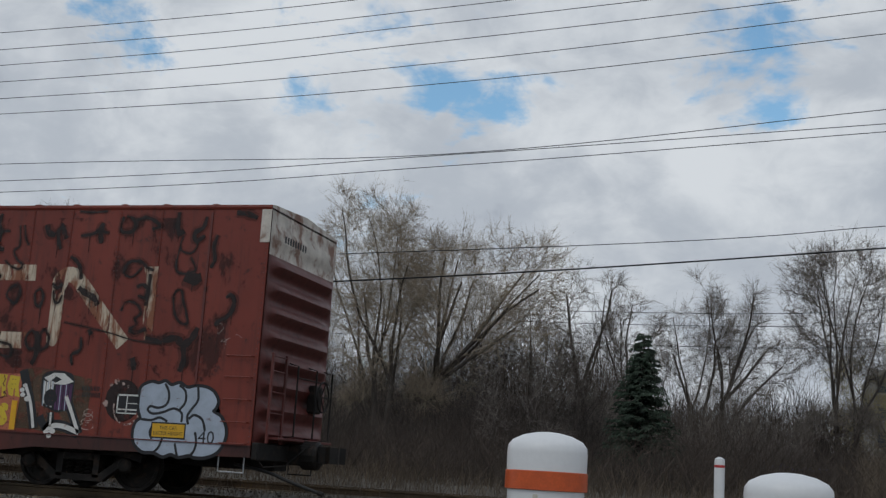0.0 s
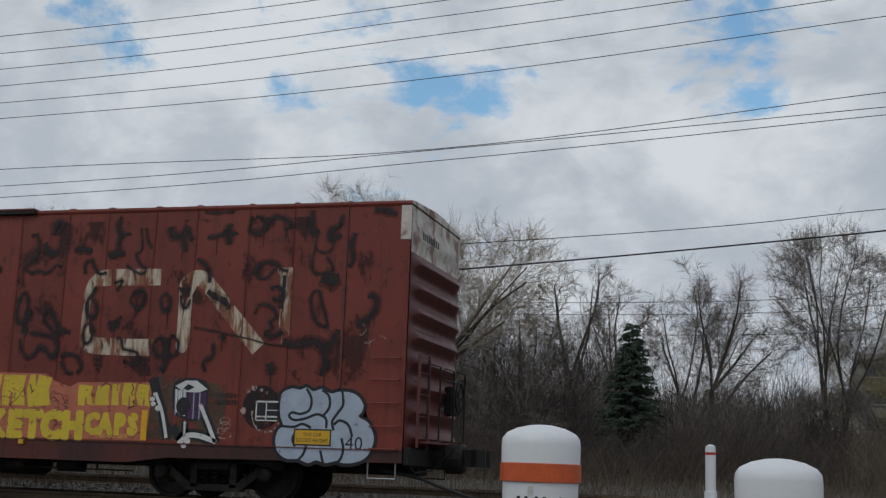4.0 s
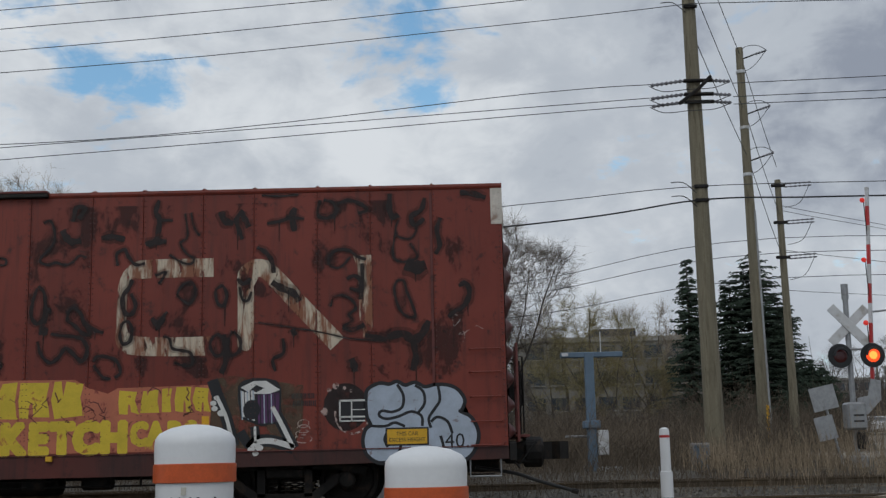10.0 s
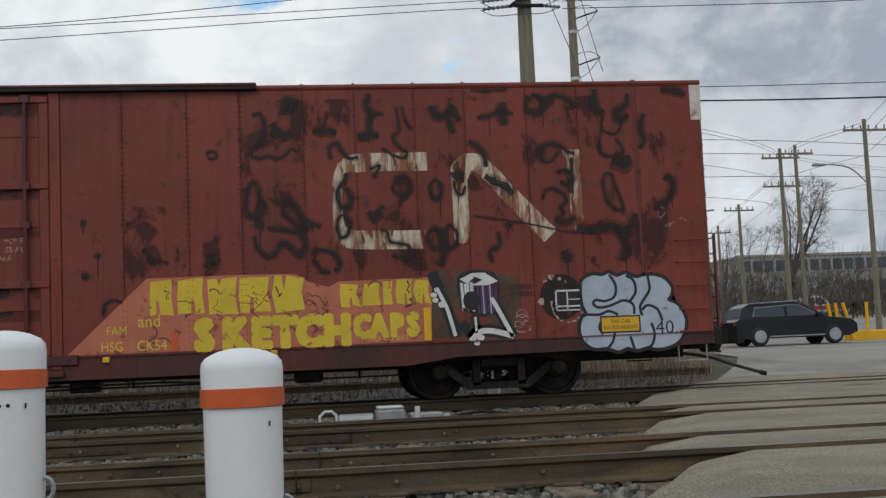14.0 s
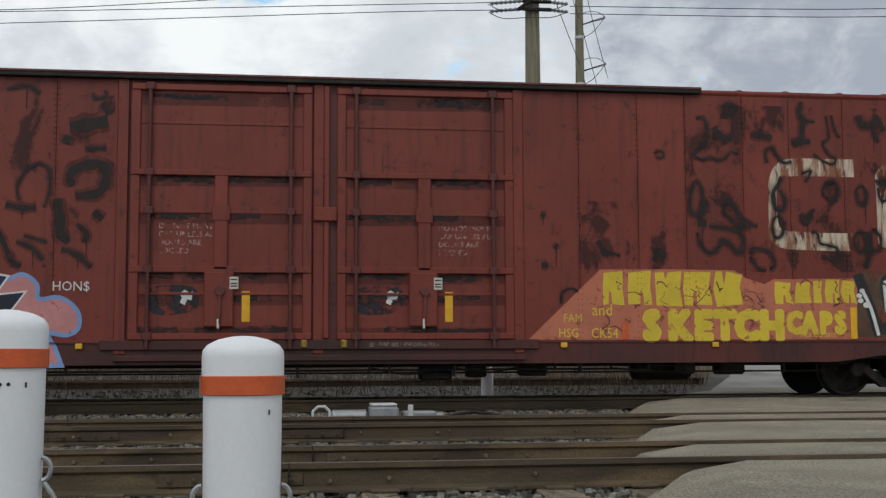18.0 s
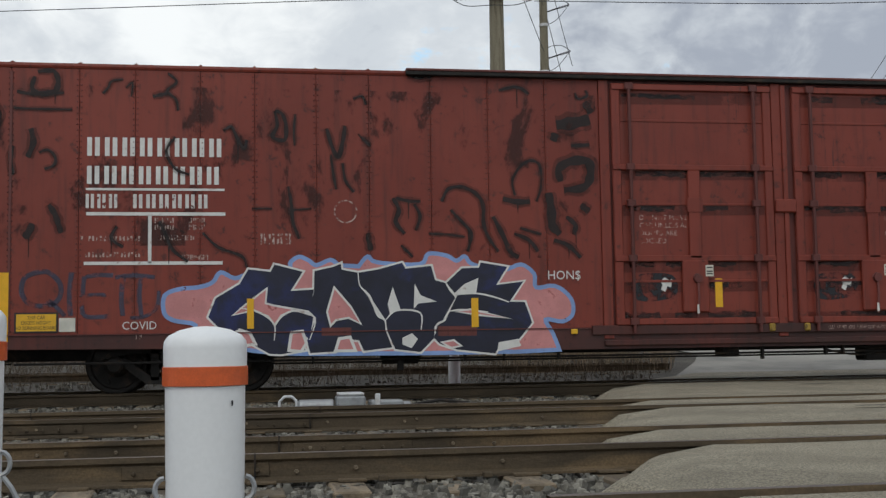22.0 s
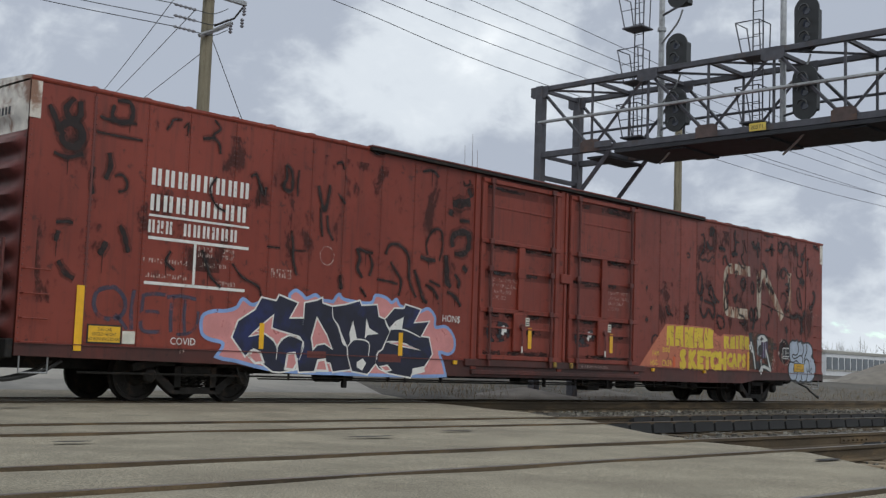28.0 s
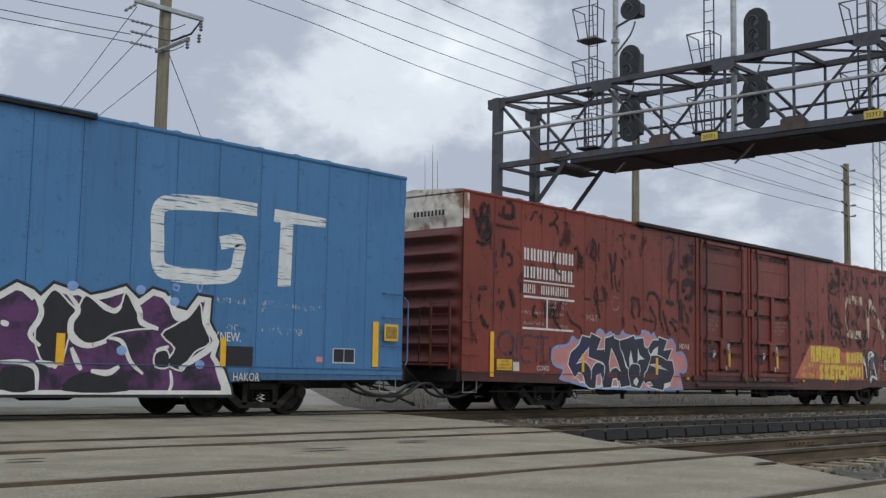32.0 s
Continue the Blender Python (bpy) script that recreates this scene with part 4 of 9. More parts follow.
def shell(car, x0, x1, seams, door, paint_main, paint_dark, roof_mat, white, door_rail):
    """Body, roof, sills and side sheets of a long boxcar; door is the doorway's span or None."""
    part("core", Geo().box((x0 + 0.02, SIDE + 0.03, 0.72), (x1 - 0.02, -SIDE - 0.03, 4.89)), paint_dark, car)
    part("far_side", Geo().box((x0, 1.472, 0.72), (x1, 1.5, 4.89)), paint_main, car)
    for a, b in zip(seams, seams[1:]):
        if door and a >= door[0] - 0.05 and b <= door[1] + 0.05:
            continue
        part("side_sheet", Geo().box((a + 0.004, SIDE, 0.90), (b - 0.004, SIDE + 0.028, 4.85), 0.004), paint_main, car)
    xs = [s + d for s in seams[1:-1] if not door or not (door[0] - 0.2 < s < door[1] + 0.2) for d in (-0.03, 0.03)]
    rivet_lines(xs + [x0 + 0.04, x1 - 0.04], 0.95, 4.83, 0.085, paint_dark if paint_main is RED else paint_main, car)
    g = Geo()
    z = 0.93
    for k in range(int((x1 - x0) / 0.11)):
        x = x0 + 0.05 + k * 0.11
        for zz in (0.93, 4.81):
            if door and door[0] - 0.1 < x < door[1] + 0.1:
                continue
            r = 0.011
            g.add([(x - r, SIDE - 0.001, zz), (x, SIDE - 0.001, zz - r), (x + r, SIDE - 0.001, zz), (x, SIDE - 0.001, zz + r), (x, SIDE - 0.009, zz)], [(0, 1, 4), (1, 2, 4), (2, 3, 4), (3, 0, 4)])
    tagged(part("rivets", g, paint_dark if paint_main is RED else paint_main, car), kind="stuff")
    # side sill, deeper between the trucks
    t0, t1 = x0 + 4.6, x1 - 4.6
    sill = [(x0, 0.90), (x0, 0.70), (t0 - 0.5, 0.66), (t0 + 0.25, 0.56), (t1 - 0.25, 0.56), (t1 + 0.5, 0.66), (x1, 0.70), (x1, 0.90)]
    for y0, y1 in ((SIDE - 0.006, SIDE + 0.05), (-SIDE - 0.05, -SIDE)):
        part("side_sill", Geo().slab(sill, y0, y1), SILLRED if paint_main is RED else paint_dark, car)
    part("sill_angle", Geo().box((x0, SIDE - 0.03, 0.885), (x1, SIDE - 0.006, 0.90)), paint_dark, car)
    part("centre_sill", Geo().box((x0 + 0.1, -0.28, 0.50), (x1 - 0.1, 0.28, 0.72), 0.02), BLACK, car)
    for k in range(9):
        x = t0 + 0.8 + (t1 - t0 - 1.6) * k / 8
        part("cross_bearer", Geo().slab([(x - 0.06, 0.72), (x - 0.06, 0.56), (x + 0.06, 0.56), (x + 0.06, 0.72)], -1.4, 1.4), BLACK, car)
    # roof with low ribs and eaves
    roof = Geo()
    prof = [(SIDE - 0.01, 4.85), (SIDE - 0.025, 4.885), (SIDE - 0.02, 4.925), (SIDE + 0.10, 4.945), (0, 5.03), (-SIDE - 0.10, 4.945), (-SIDE + 0.02, 4.925), (-SIDE + 0.02, 4.85)]
    n = len(prof)
    roof.add([(x, y, z) for x in (x0 - 0.01, x1 + 0.01) for y, z in prof], [(i, i + 1, i + 1 + n, i + n) for i in range(n - 1)] + [tuple(range(n)), tuple(range(2 * n - 1, n - 1, -1))])
    rf = part("roof", roof, roof_mat, car)
    for s in seams[1:-1]:
        rib = Geo().tube([(s, SIDE - 0.02, 4.915), (s, SIDE + 0.10, 4.95), (s, 0, 5.03), (s, -SIDE - 0.1, 4.95)], 0.026, 6)
        part("roof_rib", rib, roof_mat, rf)
    if door_rail:
        a, b = door_rail
        part("door_track", Geo().box((a, SIDE - 0.10, 4.85), (b, SIDE + 0.0, 4.915), 0.01), BLACK, car, "black overhead door track")
        part("door_hood", Geo().box((a, SIDE - 0.105, 4.915), (b, SIDE + 0.05, 4.955), 0.01), paint_dark, car)
    # brake rigging under the floor
    part("brake_rod", Geo().tube([(t0 + 0.2, SIDE + 0.35, 0.42), (t1 - 0.3, SIDE + 0.35, 0.42)], 0.015, 6), BLACK, car)
    for x in (t0 + 0.9, t0 + 3.9, t1 - 4.4, t1 - 1.0):
        part("rod_hanger", Geo().tube([(x, SIDE + 0.35, 0.40), (x, SIDE + 0.35, 0.60)], 0.022, 6), BLACK, car)
    part("air_reservoir", Geo().lathe([(0.05, 0), (0.2, 0.04), (0.22, 0.1), (0.22, 0.95), (0.2, 1.0), (0.05, 1.05)], 16, (t1 - 3.4, -0.55, 0.50), "x"), BLACK, car)
    part("brake_cylinder", Geo().lathe([(0.04, 0), (0.15, 0.03), (0.15, 0.6), (0.05, 0.66)], 14, (t0 + 2.0, -0.6, 0.52), "x"), BLACK, car)
    part("control_valve", Geo().box((t1 - 2.0, -0.9, 0.36), (t1 - 1.55, -0.55, 0.62), 0.04), BLACK, car)
    part("hanging_bracket", Geo().box((t0 + 2.2, SIDE + 0.3, 0.28), (t0 + 2.3, SIDE + 0.38, 0.58), 0.01), BLACK, car)
    part("roping_bracket", Geo().tube([(t0 - 0.5, SIDE + 0.05, 0.62), (t0 - 0.42, SIDE + 0.0, 0.36), (t0 - 0.34, SIDE + 0.0, 0.30), (t0 - 0.28, SIDE + 0.0, 0.36), (t0 - 0.36, SIDE + 0.0, 0.52)], 0.012, 6), BLACK, car)


LOCKBAR = car_paint("dark_lock_bar_paint", (0.085, 0.019, 0.015), (0.02, 0.010, 0.010), (0.11, 0.024, 0.018))


def plug_door(car, a, b, bars, post, latch):
    """One plug door: sheet, frame, rails, two lock bars and the handle gear."""
    y = SIDE
    d = part("plug_door", Geo().box((a, y - 0.02, 0.95), (b, y + 0.02, 4.80), 0.005), RED, car, "oxide-red plug door with lock bars")
    for z, h in ((4.74, 0.10), (3.44, 0.09), (1.98, 0.10), (0.98, 0.10)):
        part("door_rail", Geo().box((a, y - 0.075, z - h / 2), (b, y - 0.02, z + h / 2), 0.012), RED, d)
    for x in (a + 0.07, b - 0.07):
        part("door_stile", Geo().box((x - 0.07, y - 0.055, 0.95), (x + 0.07, y - 0.018, 4.80), 0.012), RED, d)
    for z in (2.85, 4.2, 1.62):
        part("stiffener", Geo().box((a + 0.14, y - 0.032, z - 0.02), (b - 0.14, y - 0.018, z + 0.02), 0.005), RED, d)
    for x in bars:
        bar = part("lock_bar", Geo().tube([(x, y - 0.10, 0.80), (x, y - 0.10, 4.80)], 0.030, 8), LOCKBAR, d)
        for z in (0.98, 1.98, 2.86, 3.44, 4.74):
            part("bar_bracket", Geo().box((x - 0.07, y - 0.13, z - 0.06), (x + 0.07, y - 0.05, z + 0.06), 0.015), LOCKBAR, bar)
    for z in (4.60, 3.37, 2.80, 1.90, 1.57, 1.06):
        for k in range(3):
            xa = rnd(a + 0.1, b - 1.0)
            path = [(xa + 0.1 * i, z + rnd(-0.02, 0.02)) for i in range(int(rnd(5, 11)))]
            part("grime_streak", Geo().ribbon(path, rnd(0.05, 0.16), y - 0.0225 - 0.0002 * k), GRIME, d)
        # thin dark band: smudged grime plus the rail's shade, put into the colour
        part("rail_grime_shade", Geo().sheet([(a + 0.14, z - 0.14), (b - 0.14, z - 0.12), (b - 0.14, z + 0.05), (a + 0.14, z + 0.05)], y - 0.0212), HAZE, d)
    part("lock_post", Geo().box((post - 0.10, y - 0.075, 1.98), (post + 0.10, y - 0.02, 3.40), 0.01), RED, d)
    part("post_plate", Geo().box((post - 0.13, y - 0.085, 2.72), (post + 0.13, y - 0.075, 2.95), 0.004), RED, d)
    part("gear_box", Geo().box((post - 0.24, y - 0.09, 1.12), (post + 0.20, y - 0.02, 1.95), 0.02), RED, d)
    h = part("door_handle", Geo().tube([(post + 0.0, y - 0.11, 1.66), (post + 0.0, y - 0.14, 1.40), (post - 0.02, y - 0.14, 1.08)], 0.018, 6), RED_DARK, d)
    part("handle_grip", Geo().tube([(post - 0.02, y - 0.14, 1.24), (post - 0.02, y - 0.14, 1.10)], 0.020, 8), CHALK, h)
    part("handle_hub", Geo().lathe([(0.07, -0.05), (0.07, 0.0), (0.09, 0.02)], 12, (post, y - 0.10, 1.66), "y"), RED_DARK, h)
    part("reflective_strip", Geo().box((post + 0.32, y - 0.028, 1.20), (post + 0.44, y - 0.0205, 1.66)), YELLOW, d)
    st = part("sticker", Geo().box((post + 0.14, y - 0.096, 1.69), (post + 0.27, y - 0.091, 1.87)), STICKER, d)
    for z in (1.72, 1.76, 1.82):
        part("print_bar", Geo().box((post + 0.155, y - 0.0975, z), (post + 0.255, y - 0.0965, z + 0.02)), INK, st)
    part("paint_scrap", Geo().sheet([(post - 0.60, 1.62), (post - 0.52, 1.68), (post - 0.44, 1.63), (post - 0.40, 1.66), (post - 0.42, 1.52), (post - 0.48, 1.54), (post - 0.52, 1.45), (post - 0.59, 1.49), (post - 0.56, 1.56)][::-1], y - 0.0225), CHALK, d)
    part("worn_patch", Geo().sheet(curve([(post - 1.02, 1.70), (post - 0.40, 1.72), (post - 0.36, 1.38), (post - 0.98, 1.32)], 4, True), y - 0.0216), BLOTCH, d)
    part("door_foot", Geo().box((b - 0.16 if latch else a + 0.06, y - 0.10, 0.80), (b - 0.06 if latch else a + 0.16, y - 0.02, 0.93), 0.02), PLATEBROWN, d)


def letters_as_bars(n, x0, x1, z0, z1, y, material, car, name="lettering_bar"):
    """Lettering that is not spelled out: plain upright bars, two for each letter."""
    step = (x1 - x0) / n
    for i in range(n):
        a = x0 + i * step
        g = Geo()
        for u in (0.06, 0.50):
            g.sheet([(a + step * u, z0), (a + step * (u + 0.27), z0), (a + step * (u + 0.27), z1), (a + step * u, z1)], y)
        part(name, g, material, car)


def scrawl(car, x0, x1, z0, z1, count, wide, material, size=0.35, name="faded_scrawl"):
    """Loops of old spray paint, each stroke a piece of its own with a thin halo."""
    cols = max(1, round(math.sqrt(count * (x1 - x0) / (z1 - z0) * 1.6)))
    rows = max(1, round(count / cols))
    for i in range(cols * rows):
        px = x0 + (x1 - x0) * ((i % cols) + rnd(-0.4, 1.4)) / cols
        pz = z0 + (z1 - z0) * ((i // cols) + rnd(-0.3, 1.3)) / rows
        ax, az = size * rnd(0.16, 0.30), size * rnd(0.28, 0.55)
        kind = random.random()
        ring = kind < 0.45
        big = rnd(0.6, 1.35)
        ax, az = ax * big, az * big
        if kind > 0.75:
            ax, az = az * 0.9, ax * 0.6
        n = 22 if ring else int(rnd(9, 16))
        u, hook = rnd(0, 6.3), rnd(0.3, 1.4)
        path = []
        for k in range(n):
            if ring:
                a = u + 0.31 * k
                dx, dz = ax * (math.cos(a) + 0.22 * math.sin(2 * a + hook)), az * (math.sin(a) + 0.2 * math.cos(3 * a + u)) * (1 - 0.012 * k)
            else:
                f = k / (n - 1) * 2 - 1
                dx, dz = ax * (0.9 * math.sin(u + f * (1.6 + hook)) if kind <= 0.75 else f), az * (1.15 * f if kind <= 0.75 else math.sin(u + 2 * f))
            path.append((px + dx, min(max(pz + dz, z0 - 0.2), min(4.74, z1 + 0.2))))
        wd = wide * rnd(0.5, 1.05)
        taper = [wd * (0.62 + 0.4 * math.sin(math.pi * (k + 0.7) / (n + 0.4))) * (1 + 0.25 * math.sin(k * 1.9 + i)) for k in range(n)]
        if material is SMEAR:
            part("spray_halo", Geo().ribbon(path, [q * 1.7 for q in taper], SIDE - 0.0030 - 0.00001 * i), HAZE, car)
            for _ in range(3):
                a, b = random.choice(path)
                ln = min(rnd(0.15, 0.5), b - 0.95)
                part("paint_drip", Geo().sheet([(a - 0.012, b), (a + 0.012, b), (a + 0.006, b - ln), (a - 0.006, b - ln)], SIDE - 0.0042 - 0.00001 * i), SMEAR, car)
        part(name, Geo().ribbon(path, taper, SIDE - 0.0035 - 0.00002 * i), material, car)


SPRAYED = itertools.count()


def spray(car, wide, *way):
    """One old black spray stroke: a soft-edged line with a thin halo and a few runs."""
    k = next(SPRAYED)
    path = curve(way, 5) if len(way) > 2 else curve((way[0], tuple((a + b) / 2 for a, b in zip(*way)), way[1]), 5)
    n = len(path)
    body = [wide * (0.72 + 0.38 * math.sin(math.pi * (i + 0.8) / (n + 0.6)) + 0.16 * math.sin(i * 1.3 + k)) for i in range(n)]
    part("spray_halo", Geo().ribbon(path, [q * 1.55 + 0.03 for q in body], SIDE - 0.0095 - 0.000004 * k), HAZE, car)
    part("faded_scrawl", Geo().ribbon(path, [q * 0.9 for q in body], SIDE - 0.0105 - 0.000004 * k), SMEAR, car)
    if wide > 0.05 and k % 2 == 0:
        a, b = path[n // 2]
        ln = min(rnd(0.12, 0.38), b - 1.0)
        part("paint_drip", Geo().sheet([(a - 0.011, b), (a + 0.011, b), (a + 0.005, b - ln), (a - 0.005, b - ln)], SIDE - 0.0112), SMEAR, car)


def outline(owner, wide, *way, depth=0.0066, material=None, name="outline_stroke", grow=0.0):
    part(name, Geo().ribbon(curve(way, 5), wide + grow, SIDE - depth), material or INK, owner)


def edge_stroke(owner, wide, *way, depth=0.0150):
    path = curve(way, 5)
    n = len(path)
    part("edge_stroke", Geo().ribbon(path, [wide * (0.45 + 0.55 * math.sin(math.pi * (i + 0.6) / (n + 0.2))) for i in range(n)], SIDE - depth), CHALK, owner)


def bold(text, size, x, z, y, thick, material, parent, wide=1.0, name="block_lettering"):
    """Fat painted letters: the built-in font swollen by an outline of strokes."""
    ob = words(text, size, x, z, y, name, material, parent, wide)
    for k, (dx, dz) in enumerate(((1, 0), (-1, 0), (0, 1), (0, -1), (0.7, 0.7), (-0.7, 0.7), (0.7, -0.7), (-0.7, -0.7))):
        extra = ob.data.copy()
        extra.transform(Matrix.Translation((dx * thick, -0.00003 * (k + 1), dz * thick)))
        bm = bmesh.new()
        bm.from_mesh(ob.data)
        bm.from_mesh(extra)
        bm.to_mesh(ob.data)
        bm.free()
    return ob


def red_car():
    car = thing("boxcar", "long rust-red high-cube boxcar covered in graffiti on the track", "freight car", "cars of the train")
    wheels = []
    x0, x1 = -21.74, 4.44
    seams = [-21.74, -20.66, -19.69, -18.88, -17.93, -17.12, -16.19, -15.38, -14.42, -13.51, -12.59, -11.70, -5.52, -4.62, -3.66, -2.87, -1.91, -1.12, -0.19, 0.60, 1.58, 2.40, 3.36, 4.44]
    shell(car, x0, x1, seams, (-11.70, -5.52), RED, RED_DARK, RED, CREAM, (-14.80, -2.60))
    for x in (-18.25, 1.03):
        truck(x, car, wheels)
    for x, s in ((x0, -1), (x1, 1)):
        car_end(car, x, s, RED_DARK, CREAM, None)
    ladder(car, x0 + 0.04, x0 + 0.48, (0.91, 1.26, 1.63, 2.0), SIDE, RED)
    ladder(car, x1 - 0.56, x1 - 0.08, (0.91, 1.26, 1.63, 2.0, 2.35), SIDE, RED)
    # doorway
    for x in (-11.62, -8.70, -5.60):
        part("door_post", Geo().box((x - 0.08, SIDE - 0.03, 0.72), (x + 0.08, SIDE + 0.03, 4.85), 0.008), RED, car)
    part("centre_post", Geo().box((-8.62, SIDE - 0.06, 0.95), (-8.54, SIDE + 0.02, 4.82), 0.01), RED, car)
    part("post_lug", Geo().box((-8.78, SIDE - 0.10, 2.72), (-8.42, SIDE - 0.03, 2.94), 0.02), RED, car)
    part("threshold", Geo().box((-11.7, SIDE - 0.07, 0.61), (-5.5, SIDE - 0.007, 0.70), 0.012), SILLRED, car)
    part("lower_track", Geo().box((-11.9, SIDE - 0.06, 0.78), (-5.3, SIDE - 0.002, 0.93), 0.01), SILLRED, car)
    plug_door(car, -11.50, -8.80, (-11.22, -9.12), -10.16, True)
    plug_door(car, -8.42, -5.68, (-8.13, -6.01), -7.08, False)
    for i, line in enumerate(("DO NOT MOVE", "CAR UNLESS ALL", "DOORS ARE", "LOCKED")):
        words(line, 0.115, -6.86, 2.60 - 0.125 * i, SIDE - 0.0225, "stencil_line", FADED, car)
        words(line, 0.115, -11.08, 2.60 - 0.125 * i, SIDE - 0.0225, "stencil_line", FADED, car)
    words("CLEAN THRESHOLD BEFORE CLOSING DOOR", 0.085, -7.95, 0.825, SIDE - 0.062, "stencil_line", FADED, car, 0.62)
    # heavier vertical lap near the right end
    part("lap_strip", Geo().box((3.32, SIDE - 0.012, 0.92), (3.36, SIDE, 4.80), 0.003), RED_DARK, car)
    part("lap_strip", Geo().box((-20.68, SIDE - 0.012, 0.92), (-20.64, SIDE, 4.80), 0.003), RED_DARK, car)
    # railway name and numbers as plain strokes, with their ruled lines
    letters_as_bars(8, -19.59, -17.56, 3.54, 3.82, SIDE - 0.006, CHALK, car)
    letters_as_bars(8, -19.59, -17.60, 3.12, 3.39, SIDE - 0.006, CHALK, car)
    letters_as_bars(3, -19.60, -19.10, 2.76, 2.97, SIDE - 0.006, STENCIL, car)
    letters_as_bars(6, -18.92, -17.78, 2.76, 2.97, SIDE - 0.006, STENCIL, car)
    for a, b, z0, z1 in ((-19.59, -17.57, 3.025, 3.06), (-19.58, -17.56, 2.65, 2.70), (-19.61, -17.60, 1.915, 1.965), (-18.69, -18.64, 1.94, 2.66)):
        part("ruled_line", Geo().box((a, SIDE - 0.0085, z0), (b, SIDE - 0.0065, z1)), CHALK, car)
    for n, a, b, z in ((8, -19.66, -18.78, 2.27), (8, -19.6, -18.78, 2.03), (4, -18.60, -18.3, 2.54), (4, -18.1, -17.85, 2.54), (4, -18.60, -18.3, 2.44), (4, -18.1, -17.85, 2.44), (7, -18.55, -18.0, 2.28), (7, -18.2, -17.8, 1.99)):
        letters_as_bars(n, a, b, z, z + 0.075, SIDE - 0.006, FADED, car, "small_stencil")
    letters_as_bars(4, -17.05, -16.55, 2.22, 2.38, SIDE - 0.006, FADED, car, "small_stencil")
    part("chalk_ring", Geo().ribbon([(-15.75 + 0.17 * math.cos(a), 2.72 + 0.17 * math.sin(a)) for a in [k * 0.33 for k in range(20)]], 0.02, SIDE - 0.006), FADED, car)
    # the big worn company mark on the right half
    c_path = curve([(-0.02, 3.70), (-0.5, 3.70), (-1.0, 3.70), (-1.27, 3.66), (-1.39, 3.52), (-1.42, 3.25), (-1.42, 2.84), (-1.38, 2.62), (-1.22, 2.52), (-0.6, 2.49), (-0.06, 2.49)], 4)
    c_wide = [0.29] * 9 + [0.29, 0.28, 0.26, 0.22, 0.19, 0.17] + [0.15] * 10 + [0.17, 0.20, 0.23, 0.26, 0.28] + [0.29] * 30
    n_path = curve([(0.43, 2.42), (0.48, 2.60), (0.48, 3.2), (0.48, 3.44), (0.56, 3.64), (0.76, 3.66), (0.98, 3.46), (1.3, 3.1), (1.6, 2.78), (1.88, 2.48)], 4)
    n_wide = [0.12, 0.17, 0.21, 0.24] + [0.25] * 8 + [0.27, 0.30, 0.32, 0.31] + [0.28] * 30
    mark = part("company_mark", Geo().ribbon(c_path, c_wide, SIDE - 0.0070).ribbon(n_path, n_wide, SIDE - 0.0075).sheet([(2.13, 3.84), (2.41, 3.84), (2.42, 2.76), (2.40, 2.62), (2.28, 2.56), (2.22, 2.9), (2.22, 3.3), (2.2, 3.62)], SIDE - 0.0078), LOGO, car, "worn white company mark flaking off")
    # placards, plates and reflectors
    pl = part("placard", Geo().box((2.62, SIDE - 0.016, 0.95), (3.22, SIDE - 0.010, 1.17), 0.002), PLACARD, car, "yellow warning placard")
    part("placard_rim", Geo().box((2.595, SIDE - 0.0125, 0.925), (3.245, SIDE - 0.0085, 1.195)), INK, pl)
    for i, line in enumerate(("THIS CAR", "EXCESS HEIGHT")):
        words(line, 0.085, 2.92, 1.075 - 0.09 * i, SIDE - 0.0175, "placard_line", INK, pl, 0.9, "CENTER")
    pl = part("placard", Geo().box((-20.55, SIDE - 0.016, 0.95), (-19.99, SIDE - 0.010, 1.20), 0.002), PLACARD, car, "yellow warning placard")
    part("placard_rim", Geo().box((-20.575, SIDE - 0.0125, 0.925), (-19.965, SIDE - 0.0085, 1.225)), INK, pl)
    for i, line in enumerate(("THIS CAR", "EXCESS HEIGHT", "NO RUNNING BOARD")):
        words(line, 0.072, -20.27, 1.125 - 0.075 * i, SIDE - 0.0175, "placard_line", INK, pl, 0.82, "CENTER")
    part("paper_card", Geo().box((-19.95, SIDE - 0.012, 0.94), (-19.72, SIDE - 0.009, 1.14)), STICKER, car)
    part("number_panel", Geo().box((1.90, SIDE - 0.012, 1.30), (2.29, SIDE - 0.009, 1.63)), INK, car)
    for a, b, z0, z1 in ((1.90, 2.29, 1.60, 1.63), (1.90, 1.925, 1.30, 1.63), (1.90, 2.29, 1.36, 1.385), (2.08, 2.10, 1.30, 1.63), (1.90, 2.29, 1.30, 1.32), (2.1, 2.29, 1.47, 1.485)):
        part("panel_line", Geo().box((a, SIDE - 0.0145, z0), (b, SIDE - 0.0125, z1)), CHALK, car)
    for a, b, z0, z1 in ((-20.79, -20.66, 0.80, 1.81), (-17.24, -17.14, 0.95, 1.40), (-13.82, -13.71, 0.93, 1.38), (-0.17, -0.06, 0.93, 1.43), (-3.96, -3.86, 0.93, 1.2)):
        part("reflective_strip", Geo().box((a, SIDE - 0.021, z0), (b, SIDE - 0.015, z1)), YELLOW if a != -3.96 else ORANGE, car)
    for x in (-12.24, -4.95, -2.5):
        part("lamp_bracket", Geo().box((x, SIDE - 0.06, 0.80), (x + 0.10, SIDE - 0.006, 0.88), 0.01), PLACARD, car)
